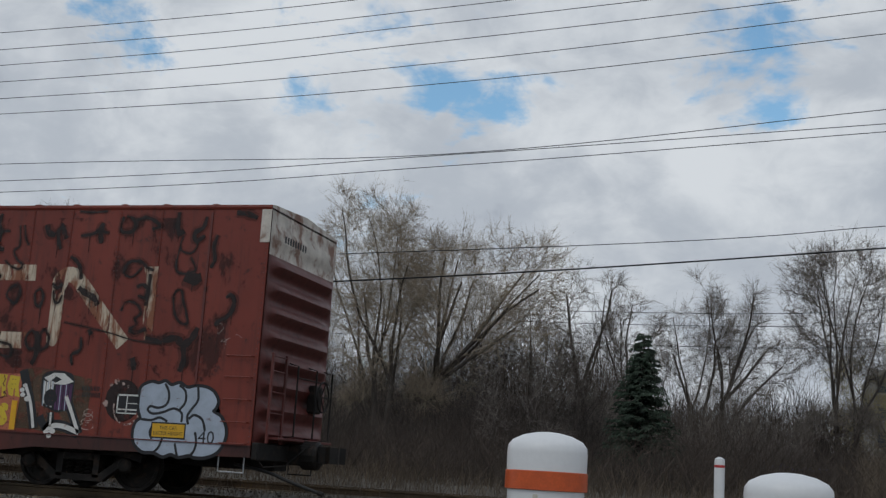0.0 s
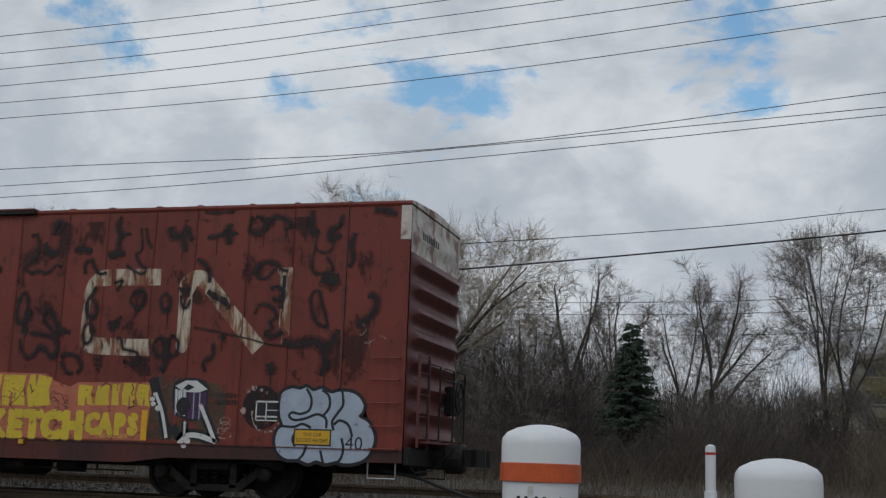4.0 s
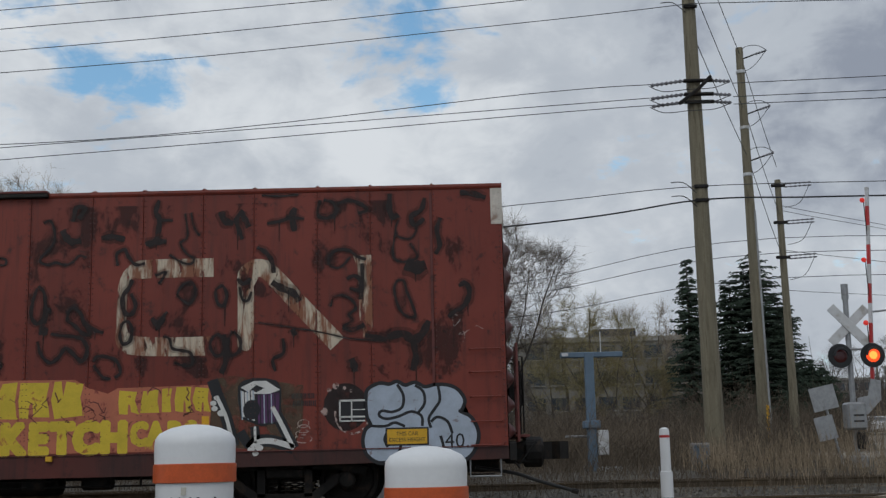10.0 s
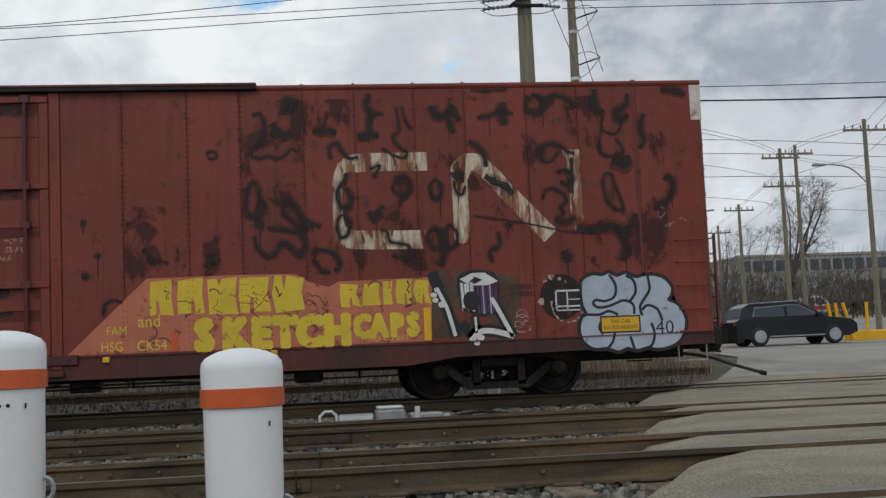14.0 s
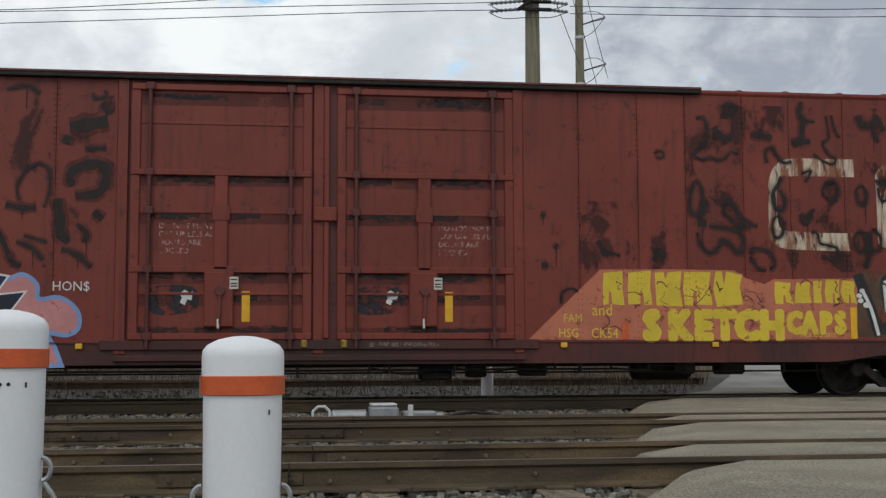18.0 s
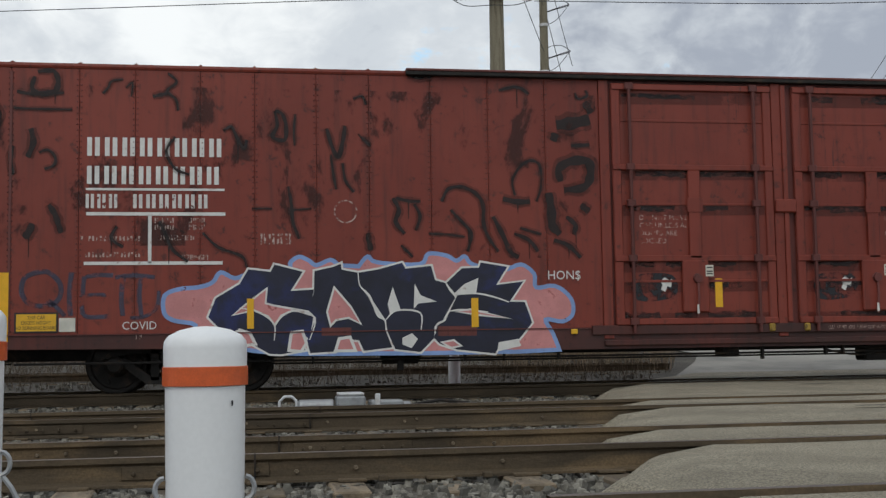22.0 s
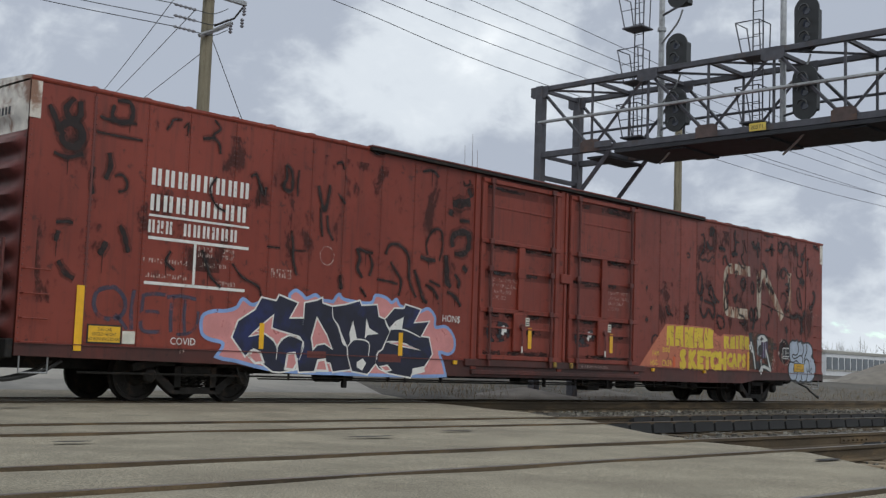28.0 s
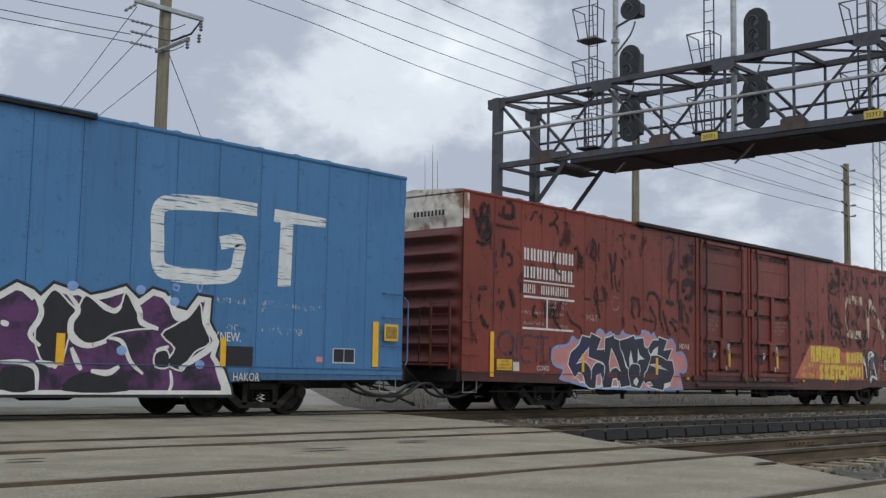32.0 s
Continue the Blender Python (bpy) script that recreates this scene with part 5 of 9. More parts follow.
    # graffiti: a navy piece on pink, outlined in pale blue and white
    left_bank = [(-18.13, 0.79), (-18, 1.01), (-18.3, 1.08), (-18.45, 1.19), (-18.45, 1.45), (-18.25, 1.55), (-17.95, 1.58), (-17.75, 1.65), (-17.63, 1.8), (-17.42, 1.71), (-17.19, 1.78), (-16.65, 1.84), (-16.59, 1.95), (-16.46, 2.03), (-16.31, 1.97), (-16.2, 1.9), (-15.99, 1.98), (-15.86, 1.9)]
    right_bank = [(-15.56, 1.88), (-15.42, 2.03), (-15.27, 1.94), (-14.62, 1.91), (-14.48, 2.07), (-14.19, 2.04), (-14.04, 1.96), (-13.91, 2.03), (-13.78, 1.9), (-13.32, 1.81), (-13.02, 1.9), (-12.81, 1.75), (-12.78, 1.54), (-12.48, 1.56), (-12.23, 1.37), (-12.2, 1.12), (-12.37, 1), (-12.64, 1.03), (-12.53, 0.82), (-12.43, 0.56)]
    foot_bank = [(-13.09, 0.54), (-14.53, 0.54), (-15.46, 0.55), (-16.37, 0.56), (-17.09, 0.61), (-17.7, 0.72), (-17.98, 0.75)]
    first = [(-17.81, 1.13), (-17.7, 1.41), (-17.35, 1.62), (-17.22, 1.84), (-16.89, 1.8), (-16.83, 1.91), (-16.41, 1.8), (-16.59, 1.51), (-16.24, 1.53), (-16.31, 1.21), (-16.85, 1.31), (-16.95, 1.34), (-16.93, 1.58), (-17.25, 1.34), (-17.48, 1.14), (-17.14, 1.21), (-16.94, 1.12), (-16.83, 0.98), (-16.72, 1.13), (-16.54, 1.21), (-16.25, 1.12), (-16.31, 0.78), (-16.47, 0.91), (-16.55, 0.8), (-16.37, 0.62), (-16.73, 0.56), (-16.91, 0.57), (-17.22, 0.75), (-17.27, 0.91), (-17.4, 0.93), (-17.52, 0.82)]
    second = [(-16.23, 1.81), (-15.95, 1.87), (-15.83, 1.92), (-15.82, 1.83), (-15.57, 1.78), (-15.52, 1.54), (-15.42, 1.42), (-15.28, 1.13), (-15.16, 1.06), (-15.16, 0.9), (-15.05, 0.64), (-15.49, 0.59), (-15.56, 0.75), (-15.75, 0.78), (-15.92, 0.59), (-16.3, 0.57), (-16.35, 0.75), (-16.21, 1.1), (-16.32, 1.21), (-16.24, 1.5)]
    third = [(-15.57, 1.78), (-15.26, 1.83), (-14.89, 1.93), (-14.84, 1.84), (-14.44, 1.88), (-14.38, 1.66), (-14.21, 1.61), (-14.07, 1.38), (-14.18, 1.2), (-14.27, 1.04), (-14.4, 0.95), (-14.41, 0.77), (-14.62, 0.56), (-15.01, 0.61), (-15.14, 0.9), (-15.17, 1.08), (-15.38, 1.4), (-15.52, 1.54)]
    fourth = [(-14.41, 0.77), (-14.38, 0.95), (-14.23, 1.03), (-14.16, 1.18), (-14.04, 1.42), (-14.21, 1.61), (-13.96, 1.84), (-13.69, 1.85), (-13.66, 1.93), (-13.24, 1.86), (-13.42, 1.58), (-12.99, 1.63), (-13.21, 1.32), (-12.97, 1.31), (-12.86, 0.99), (-13.07, 0.74), (-13.38, 0.64), (-13.46, 0.52), (-14.05, 0.59), (-14.32, 0.68)]
    hole_a = [(-15.94, 1.59), (-15.67, 1.27), (-15.51, 0.98), (-15.72, 1.08), (-15.9, 1.05), (-16, 0.95), (-16.06, 1.19)]
    hole_b = [(-15.04, 1.56), (-14.92, 1.21), (-15.09, 1.15), (-15.12, 1.31)]
    hole_c = [(-14.7, 1.61), (-14.61, 1.43), (-14.36, 1.33), (-14.65, 1.3), (-14.72, 1.22)]
    hole_d = [(-14.1, 1.44), (-13.92, 1.6), (-13.7, 1.69), (-13.74, 1.45)]
    hole_e = [(-14.08, 1.17), (-13.84, 1.22), (-13.17, 1.05), (-13.7, 1.1)]
    hole_f = [(-14.9, 0.78), (-14.75, 0.85), (-14.66, 0.76), (-14.76, 0.62), (-14.9, 0.68)]
    hole_g = [(-14.32, 0.71), (-14.1, 0.75), (-13.96, 0.64), (-14.15, 0.6)]
    hole_h = [(-13.4, 0.69), (-13.09, 0.74), (-13.04, 0.63), (-13.42, 0.55)]
    cloud = curve(left_bank, 4) + curve(right_bank, 4) + curve(foot_bank, 3)
    piece = part("graffiti_piece", Geo().sheet(grown(cloud, 0.03), SIDE - 0.0115), SKYBLUE, car, "navy graffiti piece on pink with pale outlines")
    part("fill", Geo().sheet(grown(cloud, -0.035), SIDE - 0.0120), PINK, piece)
    for i, s in enumerate((first, second, third, fourth)):
        part("letter_edge", Geo().sheet(grown(s, 0.03), SIDE - 0.0125 - 0.0003 * i), CHALK, piece)
        part("letter_shape", Geo().sheet(s, SIDE - 0.0138 - 0.0001 * i), NAVY, piece)
    for i, s in enumerate((hole_a, hole_b, hole_c, hole_d, hole_e, hole_f, hole_g, hole_h)):
        part("letter_gap", Geo().sheet(s, SIDE - 0.0144 - 0.0001 * i), CHALK, piece)
        if i in (0, 4, 6):
            part("gap_fill", Geo().sheet(grown(s, -0.03), SIDE - 0.0154), PINK, piece)
    edge_stroke(piece, 0.027, (-17.35, 1.26), (-17.14, 1.22), (-16.94, 1.12), (-16.83, 0.98), (-16.84, 0.77))
    edge_stroke(piece, 0.027, (-16.83, 0.98), (-16.72, 1.13), (-16.54, 1.21), (-16.23, 1.1), (-16.31, 0.77))
    edge_stroke(piece, 0.027, (-15.57, 1.78), (-15.54, 1.58), (-15.39, 1.42), (-15.28, 1.13), (-15.17, 1.06), (-15.14, 0.9), (-15.05, 0.63))
    edge_stroke(piece, 0.027, (-15.15, 1.06), (-14.98, 1.2), (-14.62, 1.16), (-14.61, 0.89))
    edge_stroke(piece, 0.027, (-14.17, 1.18), (-13.94, 1.2), (-13.55, 1.16))
    edge_stroke(piece, 0.027, (-14.1, 1.43), (-13.74, 1.45), (-13.45, 1.39), (-13.22, 1.31))
    edge_stroke(piece, 0.027, (-14.39, 0.84), (-14.36, 0.98), (-14.23, 1.04))
    edge_stroke(piece, 0.036, (-14.21, 1.61), (-14.14, 1.5), (-14.06, 1.4))
    for a, b, z0, z1 in ((-16.13, -15.68, 0.83, 0.95), (-14.35, -13.74, 0.80, 0.95)):
        part("bare_patch", Geo().box((a, SIDE - 0.0158, z0), (b, SIDE - 0.0152, z1)), RED_DARK, piece)
    for s in ([(-17.45, 0.82), (-17.35, 0.93), (-17.2, 0.88), (-17.12, 0.72), (-17.3, 0.70)], [(-16.62, 0.62), (-16.58, 0.88), (-16.42, 0.9), (-16.36, 0.72), (-16.44, 0.6)], [(-15.92, 0.6), (-15.86, 0.78), (-15.7, 0.8), (-15.62, 0.6)]):
        part("drip_shape", Geo().sheet(grown(s, 0.025), SIDE - 0.0150), CHALK, piece)
        part("drip_fill", Geo().sheet(grown(s, -0.02), SIDE - 0.0156), PINK, piece)
    # silver throw-up near the right end
    blob = [(2.32, 1.63), (2.35, 1.77), (2.52, 1.85), (2.66, 1.83), (2.78, 1.87), (2.9, 1.81), (3.05, 1.85), (3.2, 1.78), (3.35, 1.81), (3.54, 1.8), (3.69, 1.73), (3.78, 1.59), (3.75, 1.47), (3.71, 1.41), (3.87, 1.32), (3.97, 1.13), (3.96, 0.95), (3.85, 0.76), (3.65, 0.67), (3.45, 0.66), (3.36, 0.69), (3.16, 0.65), (3.01, 0.69), (2.87, 0.64), (2.68, 0.7), (2.48, 0.7), (2.32, 0.82), (2.27, 1), (2.31, 1.17), (2.39, 1.24), (2.33, 1.39)]
    blob = curve(blob, 4, True)
    tu = part("graffiti_throwup", Geo().sheet(grown(blob, 0.045), SIDE - 0.0120), INK, car, "silver bubble graffiti outlined in black")
    part("fill", Geo().sheet(grown(blob, -0.012), SIDE - 0.0124), SILVER, tu)
    outline(tu, 0.043, (2.78, 1.84), (2.87, 1.68), (2.85, 1.5), (2.7, 1.43), (2.55, 1.45), (2.5, 1.39), (2.6, 1.33), (2.79, 1.36), (2.99, 1.43), (3.14, 1.36), (3.15, 1.21), depth=0.0130)
    outline(tu, 0.043, (2.37, 1.23), (2.59, 1.22), (2.74, 1.27), (2.89, 1.21), depth=0.0130)
    outline(tu, 0.043, (3.05, 1.82), (3.17, 1.73), (3.19, 1.55), (3.09, 1.41), depth=0.0130)
    outline(tu, 0.043, (3.4, 1.8), (3.42, 1.59), (3.33, 1.45), (3.25, 1.32), (3.28, 1.18), depth=0.0130)
    outline(tu, 0.043, (3.28, 1.27), (3.38, 1.34), (3.53, 1.27), (3.6, 1.09), depth=0.0130)
    outline(tu, 0.043, (3.42, 1.06), (3.46, 0.9), (3.43, 0.75), (3.36, 0.67), depth=0.0130)
    outline(tu, 0.043, (2.83, 0.95), (2.78, 0.79), (2.7, 0.7), depth=0.0130)
    outline(tu, 0.043, (3.07, 0.86), (3.1, 0.75), (3.13, 0.66), depth=0.0130)
    outline(tu, 0.043, (2.62, 1.13), (2.58, 1.02), (2.63, 0.91), depth=0.0130)
    words("40.", 0.31, 3.48, 0.88, SIDE - 0.0130, "painted_number", INK, tu)
    # salmon panel with yellow block letters, drawn as plain blocks
    pan = [(-5.46, 0.92), (-4.30, 2.02), (-3.06, 2.03), (-2.1, 2.02), (-1.92, 1.9), (-1.6, 1.80), (-1.45, 1.88), (-0.02, 1.90), (-0.06, 0.92)]
    mural = part("graffiti_panel", Geo().sheet(pan, SIDE - 0.0050), SALMON, car, "salmon graffiti panel with yellow block lettering")
    for a, b, z0, z1 in ((-4.26, -3.92, 1.48, 1.98), (-3.84, -3.46, 1.46, 1.99), (-3.40, -2.98, 1.46, 1.99), (-2.92, -2.48, 1.46, 1.99), (-2.42, -1.98, 1.46, 1.98), (-1.42, -1.14, 1.50, 1.84), (-1.08, -0.82, 1.50, 1.84), (-0.76, -0.62, 1.50, 1.84), (-0.56, -0.32, 1.50, 1.86), (-0.28, -0.06, 1.50, 1.86)):
        w_, h_ = b - a, z1 - z0
        j = lambda: rnd(-0.025, 0.025)
        cut = rnd(0.3, 0.6)
        low = random.random() < 0.55
        notch = [(a + w_ * (cut + 0.09), z0 + j()), (a + w_ * (cut + 0.05), z0 + h_ * rnd(0.3, 0.5)), (a + w_ * (cut - 0.06), z0 + h_ * rnd(0.3, 0.5)), (a + w_ * (cut - 0.08), z0 + j())]
        lid = [(a + w_ * (cut - 0.07), z1 + j()), (a + w_ * cut, z1 - h_ * rnd(0.2, 0.4)), (a + w_ * (cut + 0.10), z1 + j())]
        block = [(a + j(), z0 + j()), (a - 0.02 + j(), z0 + h_ * 0.5), (a + j(), z1 + j())] + (lid if not low else []) + [(b + j(), z1 + j()), (b - 0.03 + j(), z0 + h_ * 0.55), (b + 0.01 + j(), z0 + j())] + (notch if low else [])
        part("letter_block", Geo().sheet(block[::-1], SIDE - 0.0060), LEMON, mural)
        part("block_edge", Geo().ribbon([(b + 0.015, z0 + j()), (b - 0.01, z0 + h_ * 0.5), (b + 0.015, z1 + j())], [0.012, 0.03, 0.015], SIDE - 0.0063), SALMON, mural)
    for ch, x in zip("SKETCH", (-3.60, -3.20, -2.77, -2.44, -2.10, -1.69)):
        bold(ch, 0.62, x, 0.93, SIDE - 0.0064, 0.021, LEMON, mural, 0.88)
    for ch, x in zip("CAPS", (-1.24, -0.98, -0.68, -0.42)):
        bold(ch, 0.46, x, 1.03, SIDE - 0.0064, 0.014, LEMON, mural, 0.78)
    words("MEXICO 2015", 0.10, -1.02, 0.955, SIDE - 0.0064, "small_lettering", LEMON, mural)
    words("FAM", 0.18, -4.90, 1.20, SIDE - 0.0064, "small_lettering", LEMON, mural, 0.9)
    words("HSG", 0.20, -4.98, 0.96, SIDE - 0.0064, "small_lettering", LEMON, mural, 0.85)
    words("and", 0.26, -4.44, 1.30, SIDE - 0.0064, "small_lettering", LEMON, mural, 0.9)
    words("CK54", 0.22, -4.46, 0.95, SIDE - 0.0064, "small_lettering", LEMON, mural, 0.85)
    cracks = Geo()
    for i in range(46):
        x, z = rnd(-4.3, -0.3), rnd(1.0, 1.9)
        pts = [(x, z)]
        for _ in range(5):
            x, z = x + rnd(-0.08, 0.10), z + rnd(-0.08, 0.05)
            pts.append((x, max(0.94, z)))
        cracks.ribbon(pts, rnd(0.008, 0.022), SIDE - 0.0072)
    tagged(part("cracked_paint", cracks, RED_DARK, mural), kind="stuff")
    # small painted box shape with two dark and pale limbs beside it
    drum = [(0.37, 1.87), (0.45, 1.95), (0.61, 1.99), (0.8, 1.98), (0.96, 1.94), (1.03, 1.81), (1.02, 1.31), (0.73, 1.26), (0.42, 1.38), (0.37, 1.67)]
    lid = [(0.41, 1.85), (0.61, 1.94), (0.8, 1.94), (1.01, 1.8), (0.84, 1.74), (0.56, 1.75)]
    slot = [(0.56, 1.81), (0.65, 1.88), (0.77, 1.83), (0.65, 1.77)]
    pale = [(0.41, 1.8), (0.62, 1.74), (0.63, 1.34), (0.43, 1.42)]
    dark = [(0.67, 1.73), (1, 1.76), (0.99, 1.33), (0.68, 1.3)]
    stain = [(0.28, 2.03), (1.36, 1.86), (1.35, 1.31), (1.2, 0.85), (0.26, 0.96), (-0.07, 0.96), (-0.06, 1.97)]
    part("olive_overspray", Geo().sheet(stain, SIDE - 0.0049), OLIVE, car)
    fig = part("graffiti_drawing", Geo().sheet(drum, SIDE - 0.0058), INK, car, "small black and cream spray drawing")
    for i, (s, m) in enumerate(((lid, CHALK), (slot, INK), (pale, CHALK), (dark, PURPLE))):
        part("colour_patch", Geo().sheet(s, SIDE - 0.0064 - 0.0001 * i), m, fig)
    for i in range(5):
        part("pleat", Geo().ribbon([(0.42 + 0.045 * i, 1.80), (0.44 + 0.045 * i, 1.36)], 0.014, SIDE - 0.0070), INK if i % 2 else SILVER, fig)
        part("pleat", Geo().ribbon([(0.71 + 0.055 * i, 1.74), (0.72 + 0.055 * i, 1.30)], 0.016, SIDE - 0.0070), SILVER if i % 2 else INK, fig)
    part("round_mark", Geo().sheet([(0.58 + 0.13 * math.cos(a), 1.51 + 0.15 * math.sin(a)) for a in [k * 0.42 for k in range(15)]], SIDE - 0.0074), INK, fig)
    outline(fig, 0.123, (-0.02, 1.97), (0.07, 1.72), (0.18, 1.45), (0.25, 1.22), (0.32, 0.97), depth=0.0064, grow=0.05, name="limb_stroke")
    outline(fig, 0.114, (0.89, 1.57), (1.02, 1.31), (1.11, 1.13), (1.22, 0.92), depth=0.0064, grow=0.05, name="limb_stroke")
    outline(fig, 0.133, (1.22, 0.92), (0.92, 1.03), (0.68, 1.04), (0.56, 0.92), depth=0.0064, grow=0.05, name="limb_stroke")
    outline(fig, 0.095, (0.41, 1.19), (0.5, 1.04), (0.63, 0.92), depth=0.0064, grow=0.05, name="limb_stroke")
    outline(fig, 0.085, (0.62, 1.26), (0.64, 1.13), (0.63, 1.01), depth=0.0064, grow=0.05, name="limb_stroke")
    outline(fig, 0.057, (0.05, 1.72), (0.18, 1.45), (0.25, 1.22), (0.31, 0.98), depth=0.0072, material=CHALK, name="limb_stroke")
    outline(fig, 0.067, (0.89, 1.55), (1.02, 1.31), (1.11, 1.13), (1.21, 0.93), depth=0.0072, material=CHALK, name="limb_stroke")
    outline(fig, 0.085, (1.22, 0.94), (0.92, 1.03), (0.7, 1.03), (0.58, 0.92), depth=0.0072, material=CHALK, name="limb_stroke")
    outline(fig, 0.038, (0.63, 1.26), (0.64, 1.01), depth=0.0072, material=CHALK, name="limb_stroke")
    for x, z, r in ((0.0, 1.62, 0.05), (0.02, 1.54, 0.05), (0.05, 1.70, 0.045), (0.12, 1.47, 0.06), (0.57, 0.92, 0.05), (0.64, 0.86, 0.05), (0.7, 0.94, 0.06)):
        part("knuckle_dab", Geo().sheet([(x + r * math.cos(a), z + r * 0.8 * math.sin(a)) for a in [k * 0.63 for k in range(10)]], SIDE - 0.0078), CHALK, fig)
    for x, z in ((1.18, 1.66), (1.2, 1.55)):
        letters_as_bars(6, x, x + 0.36, z, z + 0.08, SIDE - 0.0060, INK, car, "small_tag")
    for i in range(4):
        part("chalk_outline", Geo().ribbon([(1.36 + 0.13 * math.cos(a) * (1 - 0.12 * i), 1.06 + 0.30 * i * 0.25 + 0.06 * math.sin(a)) for a in [k * 0.45 for k in range(15)]], 0.014, SIDE - 0.0062), FADED, car)
    part("grey_ring", Geo().ribbon([(2.10 + 0.26 * math.cos(a), 1.42 + 0.30 * math.sin(a)) for a in [k * 0.25 for k in range(12, 26)]], 0.03, SIDE - 0.0056), FADED, car)
    for x, z, r in ((1.85, 1.84, 0.05), (1.75, 1.78, 0.035), (1.98, 1.8, 0.03), (1.68, 1.46, 0.06), (2.08, 1.76, 0.025)):
        part("chalk_dab", Geo().sheet([(x + r * math.cos(a), z + r * math.sin(a)) for a in [k * 0.63 for k in range(10)]], SIDE - 0.0057), FADED, car)
    part("primer_disc", Geo().sheet([(2.0 + 0.34 * math.cos(a), 1.52 + 0.36 * math.sin(a)) for a in [k * 0.35 for k in range(18)]], SIDE - 0.0050), SMEAR, car)
    for dy in (0.12, 0.42):
        part("air_hose", Geo().tube(curve([(-24.9, SIDE + dy, 0.62), (-24.5, SIDE + dy, 0.44), (-23.9, SIDE + dy, 0.36), (-23.3, SIDE + dy, 0.42), (-22.95, SIDE + dy, 0.60), (-22.6, SIDE + dy, 0.62), (-22.3, SIDE + dy, 0.42), (-21.8, SIDE + dy, 0.34), (-21.2, SIDE + dy, 0.48), (-20.9, SIDE + dy, 0.64)], 5), 0.03, 7), HOSE, car)
    # broad thin stains of old spray
    for a, b, z0, z1 in ((-2.9, 0.2, 2.0, 4.7), (0.2, 2.4, 2.1, 4.7), (2.4, 4.1, 1.9, 4.7), (-21.5, -19.9, 1.5, 4.7), (-19.9, -15.0, 2.2, 4.6), (-15.0, -12.6, 2.0, 4.6), (-12.6, -11.75, 2.0, 4.6), (-5.2, -2.9, 1.9, 3.1)):
        part("old_stain", Geo().sheet([(a, z0), (b, z0), (b, z1), (a, z1)], SIDE - 0.0026), STAIN, car)
    # tags and old scrawls
    scrawl(car, 3.55, 4.1, 2.55, 2.78, 4, 0.014, FADED, 0.2, "chalk_tag")
    outline(car, 0.072, (-20.27, 1.81), (-20.44, 1.73), (-20.48, 1.52), (-20.36, 1.35), (-20.11, 1.32), (-19.95, 1.43), (-19.94, 1.64), (-20.11, 1.81), (-20.27, 1.81), depth=0.0060, material=SCRIBBLE, name="blue_tag")
    outline(car, 0.063, (-20.11, 1.4), (-19.99, 1.3), (-19.87, 1.17), depth=0.0060, material=SCRIBBLE, name="blue_tag")
    outline(car, 0.072, (-19.78, 1.81), (-19.81, 1.47), (-19.79, 1.17), depth=0.0060, material=SCRIBBLE, name="blue_tag")
    outline(car, 0.063, (-19.6, 1.75), (-19.62, 1.46), (-19.59, 1.17), (-19.24, 1.16), depth=0.0060, material=SCRIBBLE, name="blue_tag")
    outline(car, 0.063, (-19.58, 1.74), (-19.4, 1.77), (-19.19, 1.76), depth=0.0060, material=SCRIBBLE, name="blue_tag")
    outline(car, 0.054, (-19.59, 1.46), (-19.44, 1.48), (-19.28, 1.47), depth=0.0060, material=SCRIBBLE, name="blue_tag")
    outline(car, 0.072, (-19.04, 1.75), (-19.07, 1.46), (-19.05, 1.16), depth=0.0060, material=SCRIBBLE, name="blue_tag")
    outline(car, 0.063, (-19.16, 1.73), (-18.89, 1.76), (-18.59, 1.73), depth=0.0060, material=SCRIBBLE, name="blue_tag")
    outline(car, 0.063, (-18.79, 1.71), (-18.81, 1.45), (-18.78, 1.15), depth=0.0060, material=SCRIBBLE, name="blue_tag")
    outline(car, 0.054, (-18.94, 1.13), (-18.73, 1.15), (-18.56, 1.28), (-18.53, 1.53), depth=0.0060, material=SCRIBBLE, name="blue_tag")
    words("HON$", 0.20, -12.60, 1.66, SIDE - 0.0115, "white_tag", CHALK, car, 0.95)
    words("COVID", 0.17, -19.06, 0.96, SIDE - 0.0115, "white_tag", CHALK, car, 0.95)
    words("19", 0.12, -18.88, 0.82, SIDE - 0.0115, "white_tag", FADED, car, 0.95)
    spray(car, 0.048, (-2.67, 4.45), (-2.58, 4.5), (-2.51, 4.39), (-2.49, 4.19), (-2.56, 4.05), (-2.67, 3.94), (-2.7, 3.85), (-2.58, 3.8), (-2.45, 3.83), (-2.31, 3.79), (-2.19, 3.84), (-2.1, 3.93), (-1.99, 3.9))
    spray(car, 0.114, (-2.37, 4.34), (-2.31, 4.22), (-2.22, 4.15), (-2.08, 4.17))
    spray(car, 0.076, (-2.21, 4.47), (-2.17, 4.69), (-2.03, 4.67), (-2.13, 4.51))
    spray(car, 0.104, (-1.77, 4.2), (-1.58, 4.21), (-1.4, 4.17))
    spray(car, 0.085, (-0.88, 4.78), (-0.93, 4.59), (-0.87, 4.46), (-0.91, 4.18), (-1.03, 4.05))
    spray(car, 0.048, (-0.91, 4.44), (-0.78, 4.46), (-0.66, 4.45))
    spray(car, 0.095, (-1.08, 4.09), (-0.91, 4.12), (-0.75, 4.12))
    spray(car, 0.057, (-1.5, 3.76), (-1.52, 3.94), (-1.4, 4.01), (-1.34, 3.9), (-1.22, 3.77), (-1.08, 3.79))
